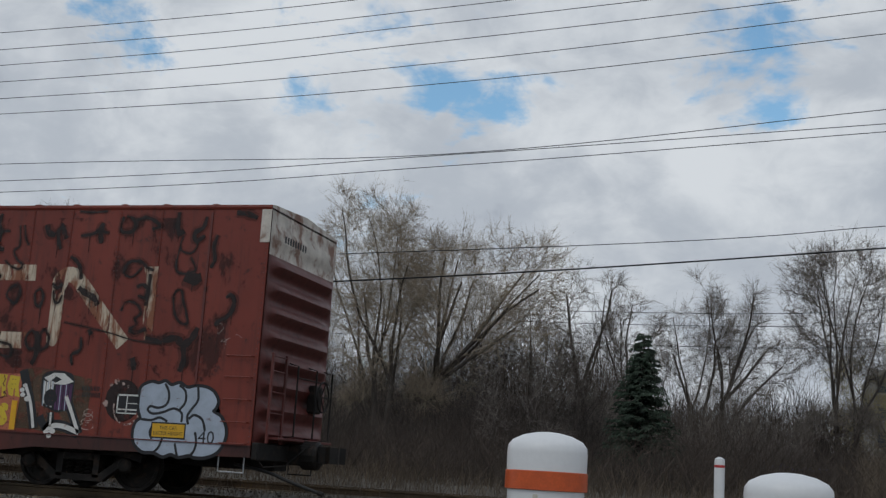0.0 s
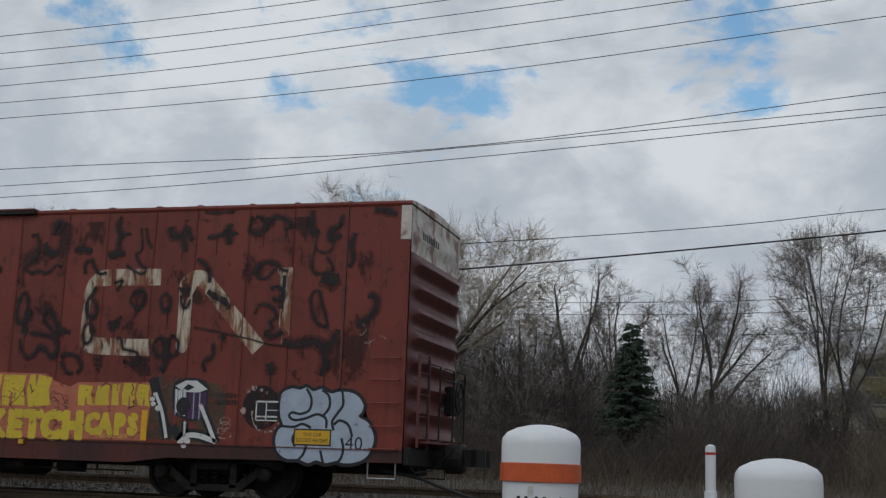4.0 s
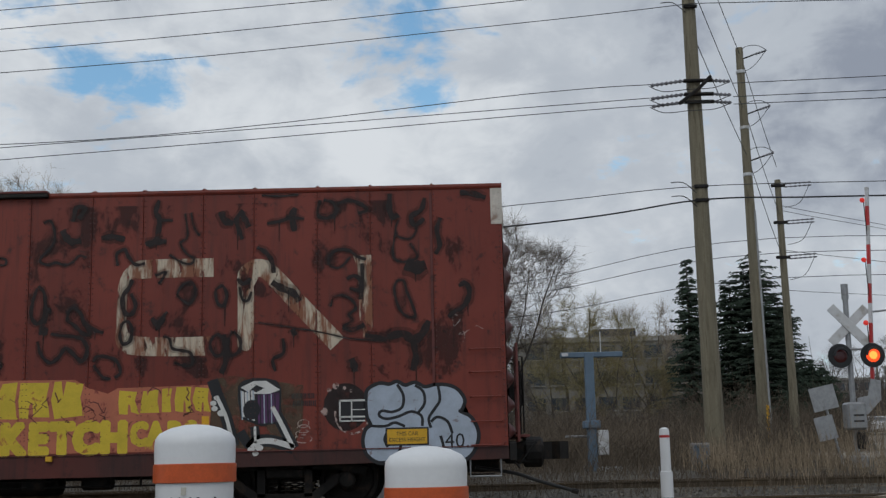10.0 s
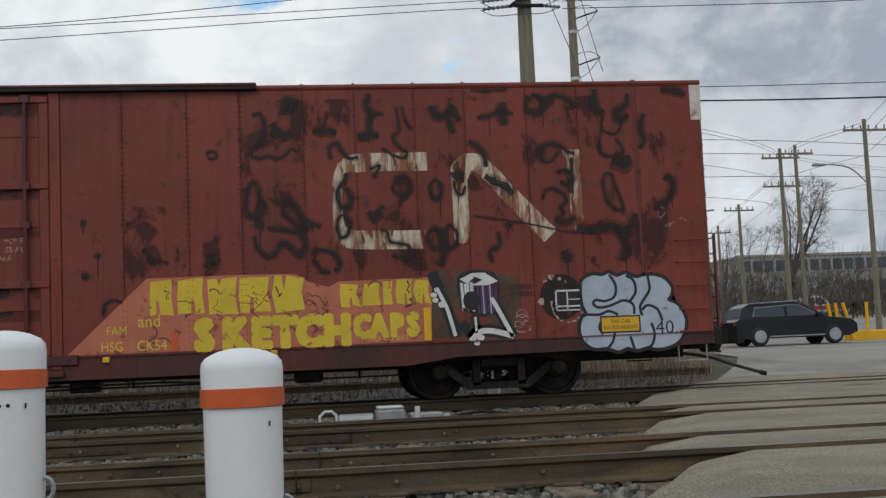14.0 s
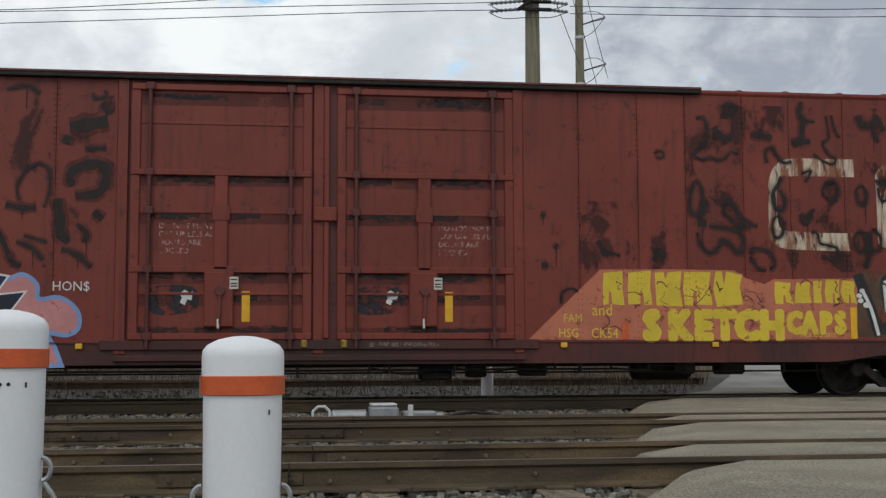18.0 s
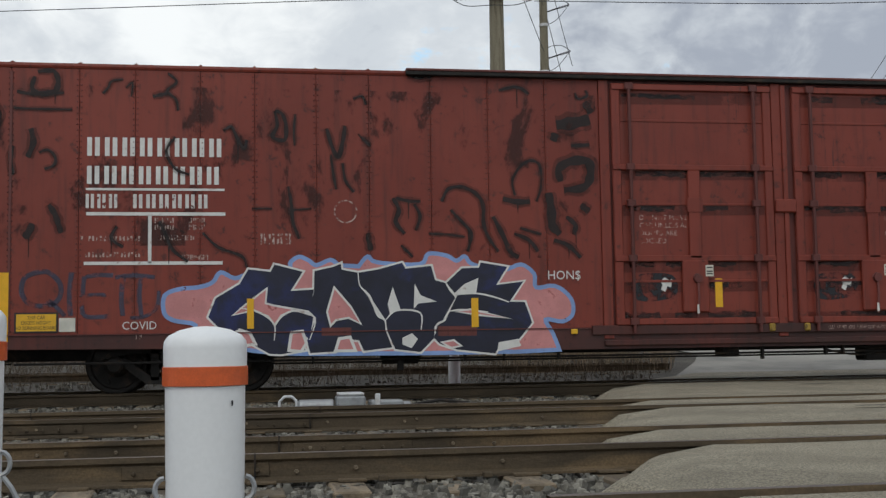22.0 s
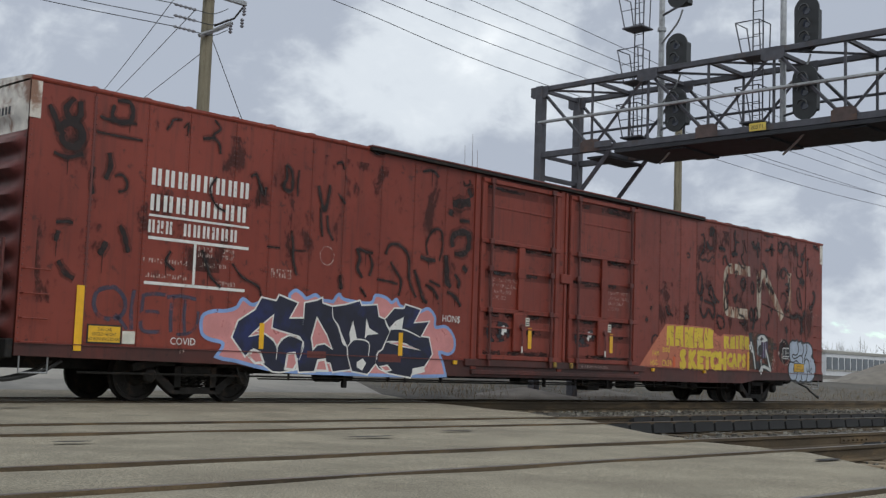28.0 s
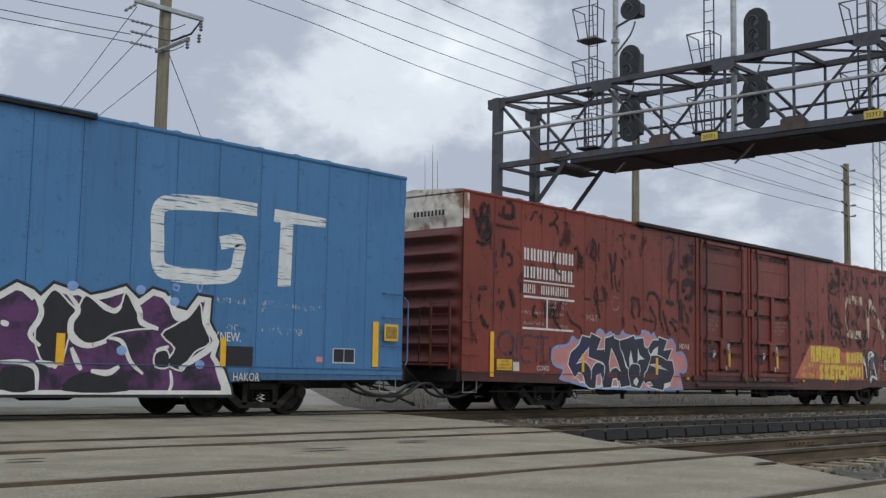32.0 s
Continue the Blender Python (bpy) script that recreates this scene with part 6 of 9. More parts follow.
    spray(car, 0.038, (-0.38, 4.57), (-0.33, 4.34), (-0.24, 4.2))
    spray(car, 0.038, (-0.47, 4.56), (-0.43, 4.2), (-0.54, 4.09), (-0.43, 3.92), (-0.32, 3.84), (-0.39, 3.76), (-0.55, 3.81), (-0.71, 3.92))
    spray(car, 0.067, (-2.73, 3.44), (-2.79, 3.24), (-2.81, 3.02), (-2.72, 2.89), (-2.61, 2.98), (-2.6, 3.2), (-2.63, 3.38), (-2.72, 3.47))
    spray(car, 0.085, (-2.61, 2.89), (-2.58, 3.07), (-2.5, 3.09))
    spray(car, 0.133, (-2.68, 2.78), (-2.54, 2.76))
    spray(car, 0.067, (-2.23, 3.08), (-2.25, 2.94), (-2.14, 2.85), (-2, 2.72), (-1.9, 2.72), (-2, 2.9), (-2.05, 3.03), (-2.16, 3.12), (-2.23, 3.08))
    spray(car, 0.057, (-2, 2.9), (-1.82, 2.77), (-1.69, 2.73))
    spray(car, 0.067, (-2.7, 2.62), (-2.63, 2.41), (-2.5, 2.29), (-2.37, 2.36), (-2.27, 2.5), (-2.14, 2.41), (-2.01, 2.3), (-1.93, 2.46), (-2, 2.62), (-2.14, 2.68), (-2.32, 2.7), (-2.5, 2.73))
    spray(car, 0.057, (-1.83, 2.28), (-1.78, 2.37), (-1.6, 2.35), (-1.47, 2.28), (-1.42, 2.11), (-1.51, 2.04))
    spray(car, 0.048, (-1.83, 2.24), (-1.69, 2.06), (-1.56, 2.02))
    spray(car, 0.076, (-1.27, 3.54), (-1.32, 3.41), (-1.41, 3.27), (-1.38, 3.04), (-1.28, 3), (-1.21, 3.14), (-1.29, 3.32))
    spray(car, 0.057, (-1.41, 2.87), (-1.44, 2.69), (-1.39, 2.55), (-1.28, 2.6), (-1.26, 2.78), (-1.32, 2.89), (-1.41, 2.87))
    spray(car, 0.048, (-0.92, 3.59), (-0.76, 3.64), (-0.86, 3.46))
    spray(car, 0.048, (-0.58, 3.28), (-0.51, 3.42), (-0.35, 3.47), (-0.3, 3.33), (-0.37, 3.15), (-0.49, 3.2), (-0.58, 3.28))
    spray(car, 0.057, (0.01, 3.34), (0.12, 3.41), (0.19, 3.25), (0.13, 3.1), (0.04, 3.16), (0.01, 3.34))
    spray(car, 0.085, (-0.96, 2.94), (-0.86, 2.83), (-0.77, 2.94))
    spray(car, 0.057, (-0.89, 2.74), (-0.84, 2.87), (-0.72, 3.03))
    spray(car, 0.048, (-0.78, 2.65), (-0.68, 2.61), (-0.64, 2.47), (-0.5, 2.43), (-0.36, 2.39), (-0.32, 2.25), (-0.41, 2.19), (-0.6, 2.25))
    spray(car, 0.057, (-0.03, 2.61), (-0.06, 2.48), (0.03, 2.34), (0.15, 2.39), (0.15, 2.57), (0.06, 2.66), (-0.03, 2.61))
    spray(car, 0.057, (0.29, 2.71), (0.4, 2.57), (0.38, 2.39), (0.24, 2.35), (0.22, 2.57), (0.29, 2.71))
    spray(car, 0.095, (0.15, 2.66), (0.18, 2.48), (0.19, 2.26), (0.11, 2.07))
    spray(car, 0.067, (0.35, 3.52), (0.44, 3.43), (0.56, 3.51))
    spray(car, 0.048, (0.38, 3.39), (0.42, 3.21), (0.51, 3.17), (0.57, 3.31))
    spray(car, 0.114, (0.09, 4.58), (0.14, 4.44), (0.28, 4.38))
    spray(car, 0.076, (0.43, 4.59), (0.33, 4.45), (0.37, 4.27), (0.42, 4.13))
    spray(car, 0.095, (0.41, 4.54), (0.52, 4.32))
    spray(car, 0.038, (0.72, 4.82), (1, 4.8), (1.29, 4.82))
    spray(car, 0.104, (1.24, 4.61), (1.19, 4.47), (1.23, 4.24))
    spray(car, 0.057, (0.8, 4.37), (0.99, 4.4), (1.19, 4.47))
    spray(car, 0.048, (1.09, 4.47), (1.38, 4.43))
    spray(car, 0.067, (1.63, 4.72), (1.59, 4.48), (1.77, 4.44), (1.88, 4.54), (1.82, 4.68), (1.68, 4.72))
    spray(car, 0.067, (1.89, 4.65), (2.06, 4.71), (2.26, 4.64), (2.35, 4.55), (2.21, 4.5))
    spray(car, 0.095, (2.71, 4.8), (2.7, 4.56), (2.76, 4.42), (2.84, 4.47))
    spray(car, 0.085, (3.25, 4.72), (3.19, 4.53), (3.04, 4.43), (3.09, 4.29), (3.24, 4.39))
    spray(car, 0.028, (2.84, 4.38), (2.79, 4.24), (2.83, 4.12), (3.01, 4.08), (3.11, 4.2), (3.09, 4.29))
    spray(car, 0.038, (2.79, 4.19), (2.75, 3.95), (2.77, 3.77), (2.92, 3.72), (3.12, 3.78), (3.07, 3.92), (3.01, 4.01))
    spray(car, 0.209, (2.94, 3.69), (3.09, 3.63), (3.25, 3.67))
    spray(car, 0.048, (2.81, 3.44), (2.76, 3.3), (2.82, 3.02), (2.94, 2.88), (3.07, 2.87), (3.04, 3.03), (2.95, 3.26), (2.91, 3.42), (2.81, 3.44))
    spray(car, 0.076, (3.49, 4.4), (3.43, 4.21), (3.47, 3.97), (3.4, 3.83))
    spray(car, 0.057, (1.75, 3.7), (1.77, 3.84), (1.9, 3.93), (2.09, 3.91), (2.19, 3.82), (2.33, 3.77))
    spray(car, 0.038, (1.76, 3.68), (1.9, 3.65), (1.99, 3.7), (2.09, 3.82))
    spray(car, 0.067, (2.03, 3.47), (2.15, 3.52), (2.25, 3.43), (2.22, 3.29), (2.07, 3.33))
    spray(car, 0.067, (2.27, 3.71), (2.27, 3.43), (2.23, 3.15))
    spray(car, 0.048, (1.78, 3.05), (1.83, 3.19), (1.97, 3.22), (2.12, 3.13), (2.16, 3.01), (2.06, 2.92), (2.11, 2.83), (1.96, 2.74))
    spray(car, 0.114, (0.88, 3.45), (1.02, 3.36), (1.21, 3.27), (1.3, 3.14))
    spray(car, 0.076, (0.65, 4), (0.79, 3.91), (0.88, 3.77), (0.91, 3.59))
    spray(car, 0.085, (3.75, 3.32), (3.85, 3.37), (3.91, 3.23), (3.84, 3.04), (3.68, 2.94), (3.58, 2.85))
    spray(car, 0.133, (2.64, 2.56), (2.88, 2.61), (3.03, 2.51), (3.18, 2.61), (3.28, 2.8))
    spray(car, 0.104, (3.03, 2.51), (3.07, 2.24), (3.01, 2.05))
    spray(car, 0.076, (2.3, 2.6), (2.64, 2.53))
    spray(car, 0.114, (2.09, 2.25), (2.13, 2.14), (2.14, 2.05))
    spray(car, 0.076, (1.96, 2.73), (2.11, 2.69), (2.3, 2.76))
    spray(car, 0.024, (0.67, 2.83), (1.15, 2.75), (1.62, 2.66), (2.1, 2.55), (2.59, 2.51))
    spray(car, 0.057, (1.05, 2.58), (1.06, 2.36), (0.9, 2.26), (0.94, 2.08))
    spray(car, 0.085, (1.19, 2.72), (1.24, 2.62))
    spray(car, 0.095, (3.8, 4.79), (4, 4.77), (4.2, 4.7))
    spray(car, 0.048, (-4.34, 2.47), (-4.23, 2.3), (-4.11, 2.28), (-3.97, 2.24))
    spray(car, 0.085, (-3.43, 2.16), (-3.34, 2.28), (-3.23, 2.22))
    spray(car, 0.038, (-3.38, 3.87), (-3.32, 3.92), (-3.23, 3.89), (-3.25, 3.81), (-3.36, 3.82))
    spray(car, 0.038, (-4.93, 1.48), (-4.91, 1.65), (-4.77, 1.72), (-4.65, 1.67))
    spray(car, 0.076, (-5.24, 2.89), (-5.16, 2.87))
    spray(car, 0.085, (-5.24, 2.08), (-5.13, 2.09))
    spray(car, 0.057, (-5.03, 2.34), (-4.97, 2.42))
    spray(car, 0.107, (-21.03, 4.7), (-21.16, 4.52), (-21.12, 4.4), (-20.99, 4.36), (-20.91, 4.49), (-20.94, 4.66))
    spray(car, 0.125, (-21.16, 4.1), (-21.24, 4.18), (-21.12, 4.29), (-20.91, 4.26), (-20.87, 4.06), (-21, 3.93), (-21.16, 3.97), (-21.22, 4.1))
    spray(car, 0.089, (-21.44, 4.52), (-21.32, 4.31), (-21.24, 4.14))
    spray(car, 0.081, (-20.33, 4.72), (-20.37, 4.54), (-20.25, 4.46), (-20.04, 4.51), (-20, 4.68), (-20.08, 4.81), (-20.29, 4.79))
    spray(car, 0.054, (-20.58, 4.49), (-20.38, 4.46), (-19.91, 4.48))
    spray(car, 0.036, (-20.63, 4.24), (-20.21, 4.23), (-19.79, 4.23))
    spray(car, 0.089, (-20.38, 3.94), (-20.34, 3.73), (-20.42, 3.51))
    spray(car, 0.045, (-20.26, 3.58), (-20.13, 3.62), (-20.03, 3.51), (-20.05, 3.39), (-20.18, 3.34))
    spray(car, 0.089, (-20.12, 2.81), (-20.03, 2.68), (-19.98, 2.53), (-19.93, 2.39))
    spray(car, 0.107, (-20.34, 2.53), (-20.39, 2.4), (-20.46, 2.32))
    spray(car, 0.054, (-21.21, 2.74), (-21.04, 2.77), (-20.92, 2.76))
    spray(car, 0.081, (-21.16, 2.62), (-21.2, 2.45))
    spray(car, 0.089, (-21.13, 2.16), (-21.01, 1.99), (-20.85, 1.9))
    spray(car, 0.063, (-21.32, 3.8), (-21.08, 3.76), (-20.83, 3.85))
    spray(car, 0.063, (-20.63, 3.68), (-20.66, 3.47), (-20.62, 3.25))
    spray(car, 0.036, (-19.36, 4.48), (-19.28, 4.57), (-19.23, 4.67), (-19.06, 4.7))
    spray(car, 0.027, (-19.02, 4.57), (-18.93, 4.66), (-18.94, 4.44))
    spray(car, 0.045, (-18.41, 4.81), (-18.28, 4.68), (-18.42, 4.54), (-18.29, 4.41), (-18.26, 4.24))
    spray(car, 0.054, (-18.63, 4.45), (-18.42, 4.5))
    spray(car, 0.054, (-17.59, 3.94), (-17.47, 4), (-17.37, 3.81), (-17.28, 3.67), (-17.24, 3.81))
    spray(car, 0.063, (-16.82, 4.26), (-16.78, 4.04), (-16.85, 3.86), (-16.67, 3.82), (-16.65, 4.04), (-16.71, 4.22), (-16.82, 4.26))
    spray(car, 0.036, (-16.51, 4.22), (-16.53, 3.95), (-16.52, 3.73))
    spray(car, 0.072, (-16.03, 4), (-15.94, 3.69), (-15.85, 3.56), (-15.78, 3.83), (-15.75, 4.05))
    spray(car, 0.045, (-15.97, 3.6), (-15.93, 3.28), (-15.89, 3.06))
    spray(car, 0.045, (-15.79, 3.47), (-15.75, 3.2), (-15.62, 3.02))
    spray(car, 0.036, (-15.62, 4.47), (-15.48, 4.51), (-15.42, 4.38))
    spray(car, 0.036, (-15.55, 3.92), (-15.36, 3.74))
    spray(car, 0.054, (-16.62, 3.1), (-16.58, 2.88), (-16.55, 2.57), (-16.46, 2.3))
    spray(car, 0.027, (-17.17, 2.76), (-16.86, 2.76))
    spray(car, 0.027, (-16.59, 2.74), (-16.27, 2.76))
    spray(car, 0.063, (-14.26, 2.88), (-14.16, 3.07), (-13.96, 3.11), (-13.73, 3.02), (-13.61, 2.84), (-13.6, 2.52), (-13.51, 2.29), (-13.37, 2.1))
    spray(car, 0.054, (-14.12, 2.75), (-13.94, 2.56), (-13.8, 2.38), (-13.86, 2.1))
    spray(car, 0.081, (-13.45, 2.65), (-13.31, 2.38), (-13.18, 2.1), (-13.05, 2.01))
    spray(car, 0.063, (-13.12, 2.38), (-12.88, 2.28), (-12.74, 2.1))
    spray(car, 0.045, (-13.02, 2.47), (-12.68, 2.37))
    spray(car, 0.036, (-14.47, 2.38), (-14.18, 2.37), (-13.9, 2.33))
    spray(car, 0.045, (-13.09, 2.98), (-13.13, 3.21), (-13, 3.44), (-12.83, 3.54), (-12.68, 3.45), (-12.67, 3.12), (-12.75, 2.89))
    spray(car, 0.089, (-13.29, 2.93), (-13.05, 2.88), (-12.85, 2.89))
    spray(car, 0.197, (-12.4, 4.11), (-12.15, 4.14), (-11.85, 4.21))
    spray(car, 0.125, (-11.93, 4.49), (-11.82, 4.31))
    spray(car, 0.125, (-12.41, 3.98), (-12.46, 3.85))
    spray(car, 0.143, (-12.34, 3.21), (-12.38, 3.4), (-12.18, 3.53), (-11.9, 3.53), (-11.86, 3.31), (-11.97, 3.12), (-12.3, 3.07))
    spray(car, 0.143, (-12.55, 3.03), (-12.51, 2.75), (-12.5, 2.51), (-12.38, 2.37))
    spray(car, 0.072, (-12.48, 2.28), (-12.24, 2.19), (-12.05, 2))
    spray(car, 0.063, (-12.17, 3.78), (-11.86, 3.8))
    spray(car, 0.036, (-12.08, 4.63), (-12.03, 4.54), (-11.88, 4.59), (-11.91, 4.68))
    spray(car, 0.107, (-12.03, 2.84), (-11.89, 2.73))
    spray(car, 0.081, (-12.27, 2.65), (-12.12, 2.51), (-12.17, 2.37))
    spray(car, 0.072, (-15.02, 2.93), (-14.93, 2.75), (-14.98, 2.56), (-14.84, 2.38))
    spray(car, 0.054, (-14.97, 2.93), (-14.78, 2.89), (-14.59, 2.88))
    spray(car, 0.054, (-14.69, 2.84), (-14.6, 2.65), (-14.67, 2.43))
    spray(car, 0.045, (-14.9, 2.2), (-14.72, 2.02))
    spray(car, 0.089, (-15.41, 2.39), (-15.37, 2.12))
    spray(car, 0.054, (-13.32, 4.65), (-13.03, 4.71), (-12.83, 4.6))
    spray(car, 0.045, (-18.3, 3.84), (-18.43, 3.62), (-18.3, 3.36), (-18.09, 3.27))
    spray(car, 0.054, (-18.53, 2.57), (-18.45, 2.4), (-18.33, 2.14), (-18.11, 1.96))
    spray(car, 0.045, (-17.89, 2.39), (-17.67, 2.18), (-17.32, 2.04), (-17.24, 1.87))
    spray(car, 0.054, (-19.14, 2.49), (-19.22, 2.31), (-19.05, 2.18))
    spray(car, 0.089, (-14.76, 4.87), (-14.53, 4.84), (-14.38, 4.88))
    # brake gear and pipes that hang below the sill
    for x, w_, z in ((-7.1, 0.5, 0.30), (-6.35, 0.3, 0.34), (-5.5, 0.42, 0.36), (-3.0, 0.36, 0.38), (-9.6, 0.3, 0.40), (-14.9, 0.28, 0.42)):
        part("gear_block", Geo().box((x, SIDE + 0.35, z), (x + w_, SIDE + 0.7, 0.58), 0.03), BLACK, car)
    for x in (-13.9, -12.4, -9.0, -7.9, -7.6, -6.6, -5.0, -4.6, -4.1, -3.5):
        part("pipe_hanger", Geo().box((x - 0.02, SIDE + 0.12, 0.36 + 0.1 * (int(-x * 10) % 3) / 2), (x + 0.02, SIDE + 0.2, 0.58), 0.004), BLACK, car)
    part("train_line", Geo().tube([(-20.6, SIDE + 0.16, 0.47), (-12.0, SIDE + 0.16, 0.46), (-4.0, SIDE + 0.16, 0.47), (-3.4, SIDE + 0.16, 0.43)], 0.018, 6), BLACK, car)
    part("retainer_pipe", Geo().tube([(-8.2, SIDE + 0.22, 0.53), (-2.4, SIDE + 0.22, 0.51)], 0.012, 5), BLACK, car)
    part("slack_chain", Geo().tube(curve([(-7.9, SIDE + 0.2, 0.5), (-7.3, SIDE + 0.2, 0.40), (-6.7, SIDE + 0.2, 0.5), (-6.1, SIDE + 0.2, 0.42), (-5.6, SIDE + 0.2, 0.5)], 5), 0.016, 5), BLACK, car)
    return car, wheels


def blue_car():
    car = thing("boxcar", "faded blue high-cube boxcar with purple graffiti on the track", "freight car", "cars of the train")
    wheels = []
    x0, x1 = -49.70, -23.62
    seams = [x0] + [-49.7 + 0.93 * k for k in range(1, 18)] + [-33.0, -32.06, -31.18, -30.19, -29.34, -28.44, -27.48, -26.59, -25.79, -24.72, x1]
    shell(car, x0, x1, seams, None, BLUE, BLUE_DARK, BLUE, CREAM, (-43, -31.0))
    for x in (-46.3, -27.03):
        truck(x, car, wheels)
    for x, s in ((x0, -1), (x1, 1)):
        car_end(car, x, s, BLUE_DARK, BLUE_DARK if s < 0 else BLUE, None)
    ladder(car, x1 - 0.62, x1 - 0.10, (0.95, 1.38, 1.95, 2.44), SIDE, BLUE_DARK)
    part("corner_rail", Geo().tube([(x1 + 0.06, SIDE - 0.03, 1.0), (x1 + 0.12, SIDE - 0.03, 1.1), (x1 + 0.12, SIDE - 0.03, 2.3), (x1 + 0.0, SIDE - 0.03, 2.4)], 0.016, 6), BLUE, car)
    # pale rule under the side sheets
    part("sill_band", Geo().box((-28.1, SIDE - 0.02, 0.79), (x1, SIDE - 0.0065, 0.88)), BLUE, car)
    # the worn two-stroke company mark
    g_path = [(-27.56, 3.77), (-28.27, 3.77), (-29.13, 3.72), (-29.57, 3.65), (-29.71, 3.46), (-29.69, 3.05), (-29.67, 2.65), (-29.53, 2.49), (-29.07, 2.45), (-28.34, 2.47), (-28.04, 2.58), (-27.96, 2.87), (-27.94, 3.15), (-28.37, 3.08)]
    g_line = curve(g_path, 4)
    mark = part("company_mark", Geo().ribbon(g_line, [0.24] * 5 + [0.27] * 30 + [0.24] * 30, SIDE - 0.0062), LOGO_BLUE, car, "worn pale company mark")
    part("mark_stroke", Geo().sheet([(-27.16, 3.60), (-25.86, 3.62), (-25.84, 3.80), (-27.14, 3.84)], SIDE - 0.0066), LOGO_BLUE, mark)
    part("mark_stroke", Geo().sheet([(-27.02, 2.40), (-26.70, 2.42), (-26.68, 3.62), (-26.99, 3.62)], SIDE - 0.0064), LOGO_BLUE, mark)
    for a, b, z, h in ((-28.4, -27.6, 2.02, 0.10), (-27.4, -26.9, 2.02, 0.10), (-26.8, -25.9, 2.00, 0.08)):
        letters_as_bars(max(3, int((b - a) / 0.13)), a, b, z, z + h, SIDE - 0.006, SLOGAN, car, "faded_slogan")
    for a in (-27.35, -26.25):
        part("slogan_cross", Geo().ribbon([(a, 1.90), (a, 2.2)], 0.03, SIDE - 0.0062).ribbon([(a - 0.08, 1.98), (a + 0.08, 1.98)], 0.03, SIDE - 0.0062), SLOGAN, car)
    words("od", 0.30, -28.18, 1.52, SIDE - 0.0062, "faded_slogan", SLOGAN, car)
    words("rack roa", 0.28, -27.38, 1.50, SIDE - 0.0062, "faded_slogan", SLOGAN, car, 1.08)
    words("KNEW.", 0.24, -28.44, 1.34, SIDE - 0.0170, "white_tag", CHALK, car, 0.8)
    words("HAKOR", 0.22, -28.0, 0.64, SIDE - 0.0230, "white_tag", STENCIL, car, 0.8)
    # plates and reflectors
    for a, b, z0, z1 in ((-24.50, -24.34, 0.95, 1.86), (-28.29, -28.17, 0.88, 1.40), (-31.49, -31.34, 0.86, 1.36)):
        part("reflective_strip", Geo().box((a, SIDE - 0.022, z0), (b, SIDE - 0.015, z1)), YELLOW, car)
    part("data_panel", Geo().box((-28.15, SIDE - 0.012, 0.88), (-27.55, SIDE - 0.008, 1.26)), INK, car)
    part("data_panel", Geo().box((-25.58, SIDE - 0.012, 1.00), (-24.98, SIDE - 0.008, 1.30)), SILVER, car)
    for a in (-25.55, -25.27):
        part("panel_field", Geo().box((a, SIDE - 0.015, 1.03), (a + 0.26, SIDE - 0.0125, 1.28)), INK, car)
    pl = part("placard", Geo().box((-24.24, SIDE - 0.09, 1.48), (-23.84, SIDE - 0.075, 1.82), 0.003), PLACARD, car, "yellow notice plate")
    part("plate_field", Geo().box((-24.20, SIDE - 0.092, 1.53), (-23.88, SIDE - 0.0905, 1.77)), PLATEBROWN, pl)
    part("red_sticker", Geo().box((-26.0, SIDE - 0.010, 1.02), (-25.84, SIDE - 0.0085, 1.12)), PINK, car)
    # purple graffiti with white edges
    top = [(-32.81, 1.73), (-32.46, 1.95), (-32.2, 2.11), (-31.93, 2.02), (-31.79, 1.92), (-31.57, 2.13), (-31.28, 2.06), (-31.13, 2.08), (-30.92, 1.99), (-30.63, 2.06), (-30.27, 2.18), (-30.01, 1.98), (-29.74, 2.17), (-29.49, 2.12), (-29.25, 1.88), (-29.03, 1.84), (-28.81, 2.11), (-28.52, 2.09), (-28.54, 1.67), (-28.31, 1.33), (-28.39, 1.08), (-28.18, 0.83), (-28.02, 0.5)]
    b1 = [(-31.79, 1.64), (-31.71, 1.86), (-31.55, 2.03), (-31.31, 1.84), (-31.18, 1.71), (-31.27, 1.48), (-31.3, 1.26), (-31.41, 0.9), (-31.67, 0.89), (-31.84, 1.25)]
    b2 = [(-31.11, 1.78), (-31, 1.97), (-30.81, 1.87), (-30.59, 1.74), (-30.34, 1.85), (-30.26, 2.06), (-30.08, 1.8), (-29.87, 1.54), (-29.69, 1.52), (-30.04, 1.49), (-30.47, 1.4), (-30.67, 1.28), (-30.98, 1.23), (-31.22, 1.46)]
    b3 = [(-29.51, 1.41), (-29.26, 1.57), (-29.03, 1.72), (-28.78, 1.98), (-28.7, 1.64), (-28.53, 1.32), (-28.82, 1.16), (-28.99, 0.97), (-29.1, 0.82), (-29.38, 0.94), (-29.24, 1.19)]
    b4 = [(-29.63, 1.08), (-29.41, 1.13), (-29.37, 0.88), (-29.62, 0.88)]
    b5 = [(-32.35, 0.81), (-31.83, 0.78), (-31.82, 0.47), (-32.33, 0.47)]
    b6 = [(-31.05, 0.74), (-30.43, 0.73), (-30.15, 0.46), (-31.33, 0.46)]
    top = [(-35.2, 0.40), (-35.2, 1.7), (-34.4, 2.05), (-33.9, 1.8), (-33.3, 2.1)] + top + [(-28.0, 0.40)]
    gp = part("graffiti_piece", Geo().sheet(grown(top, 0.05), SIDE - 0.0095), INK, car, "purple and black graffiti piece edged in white")
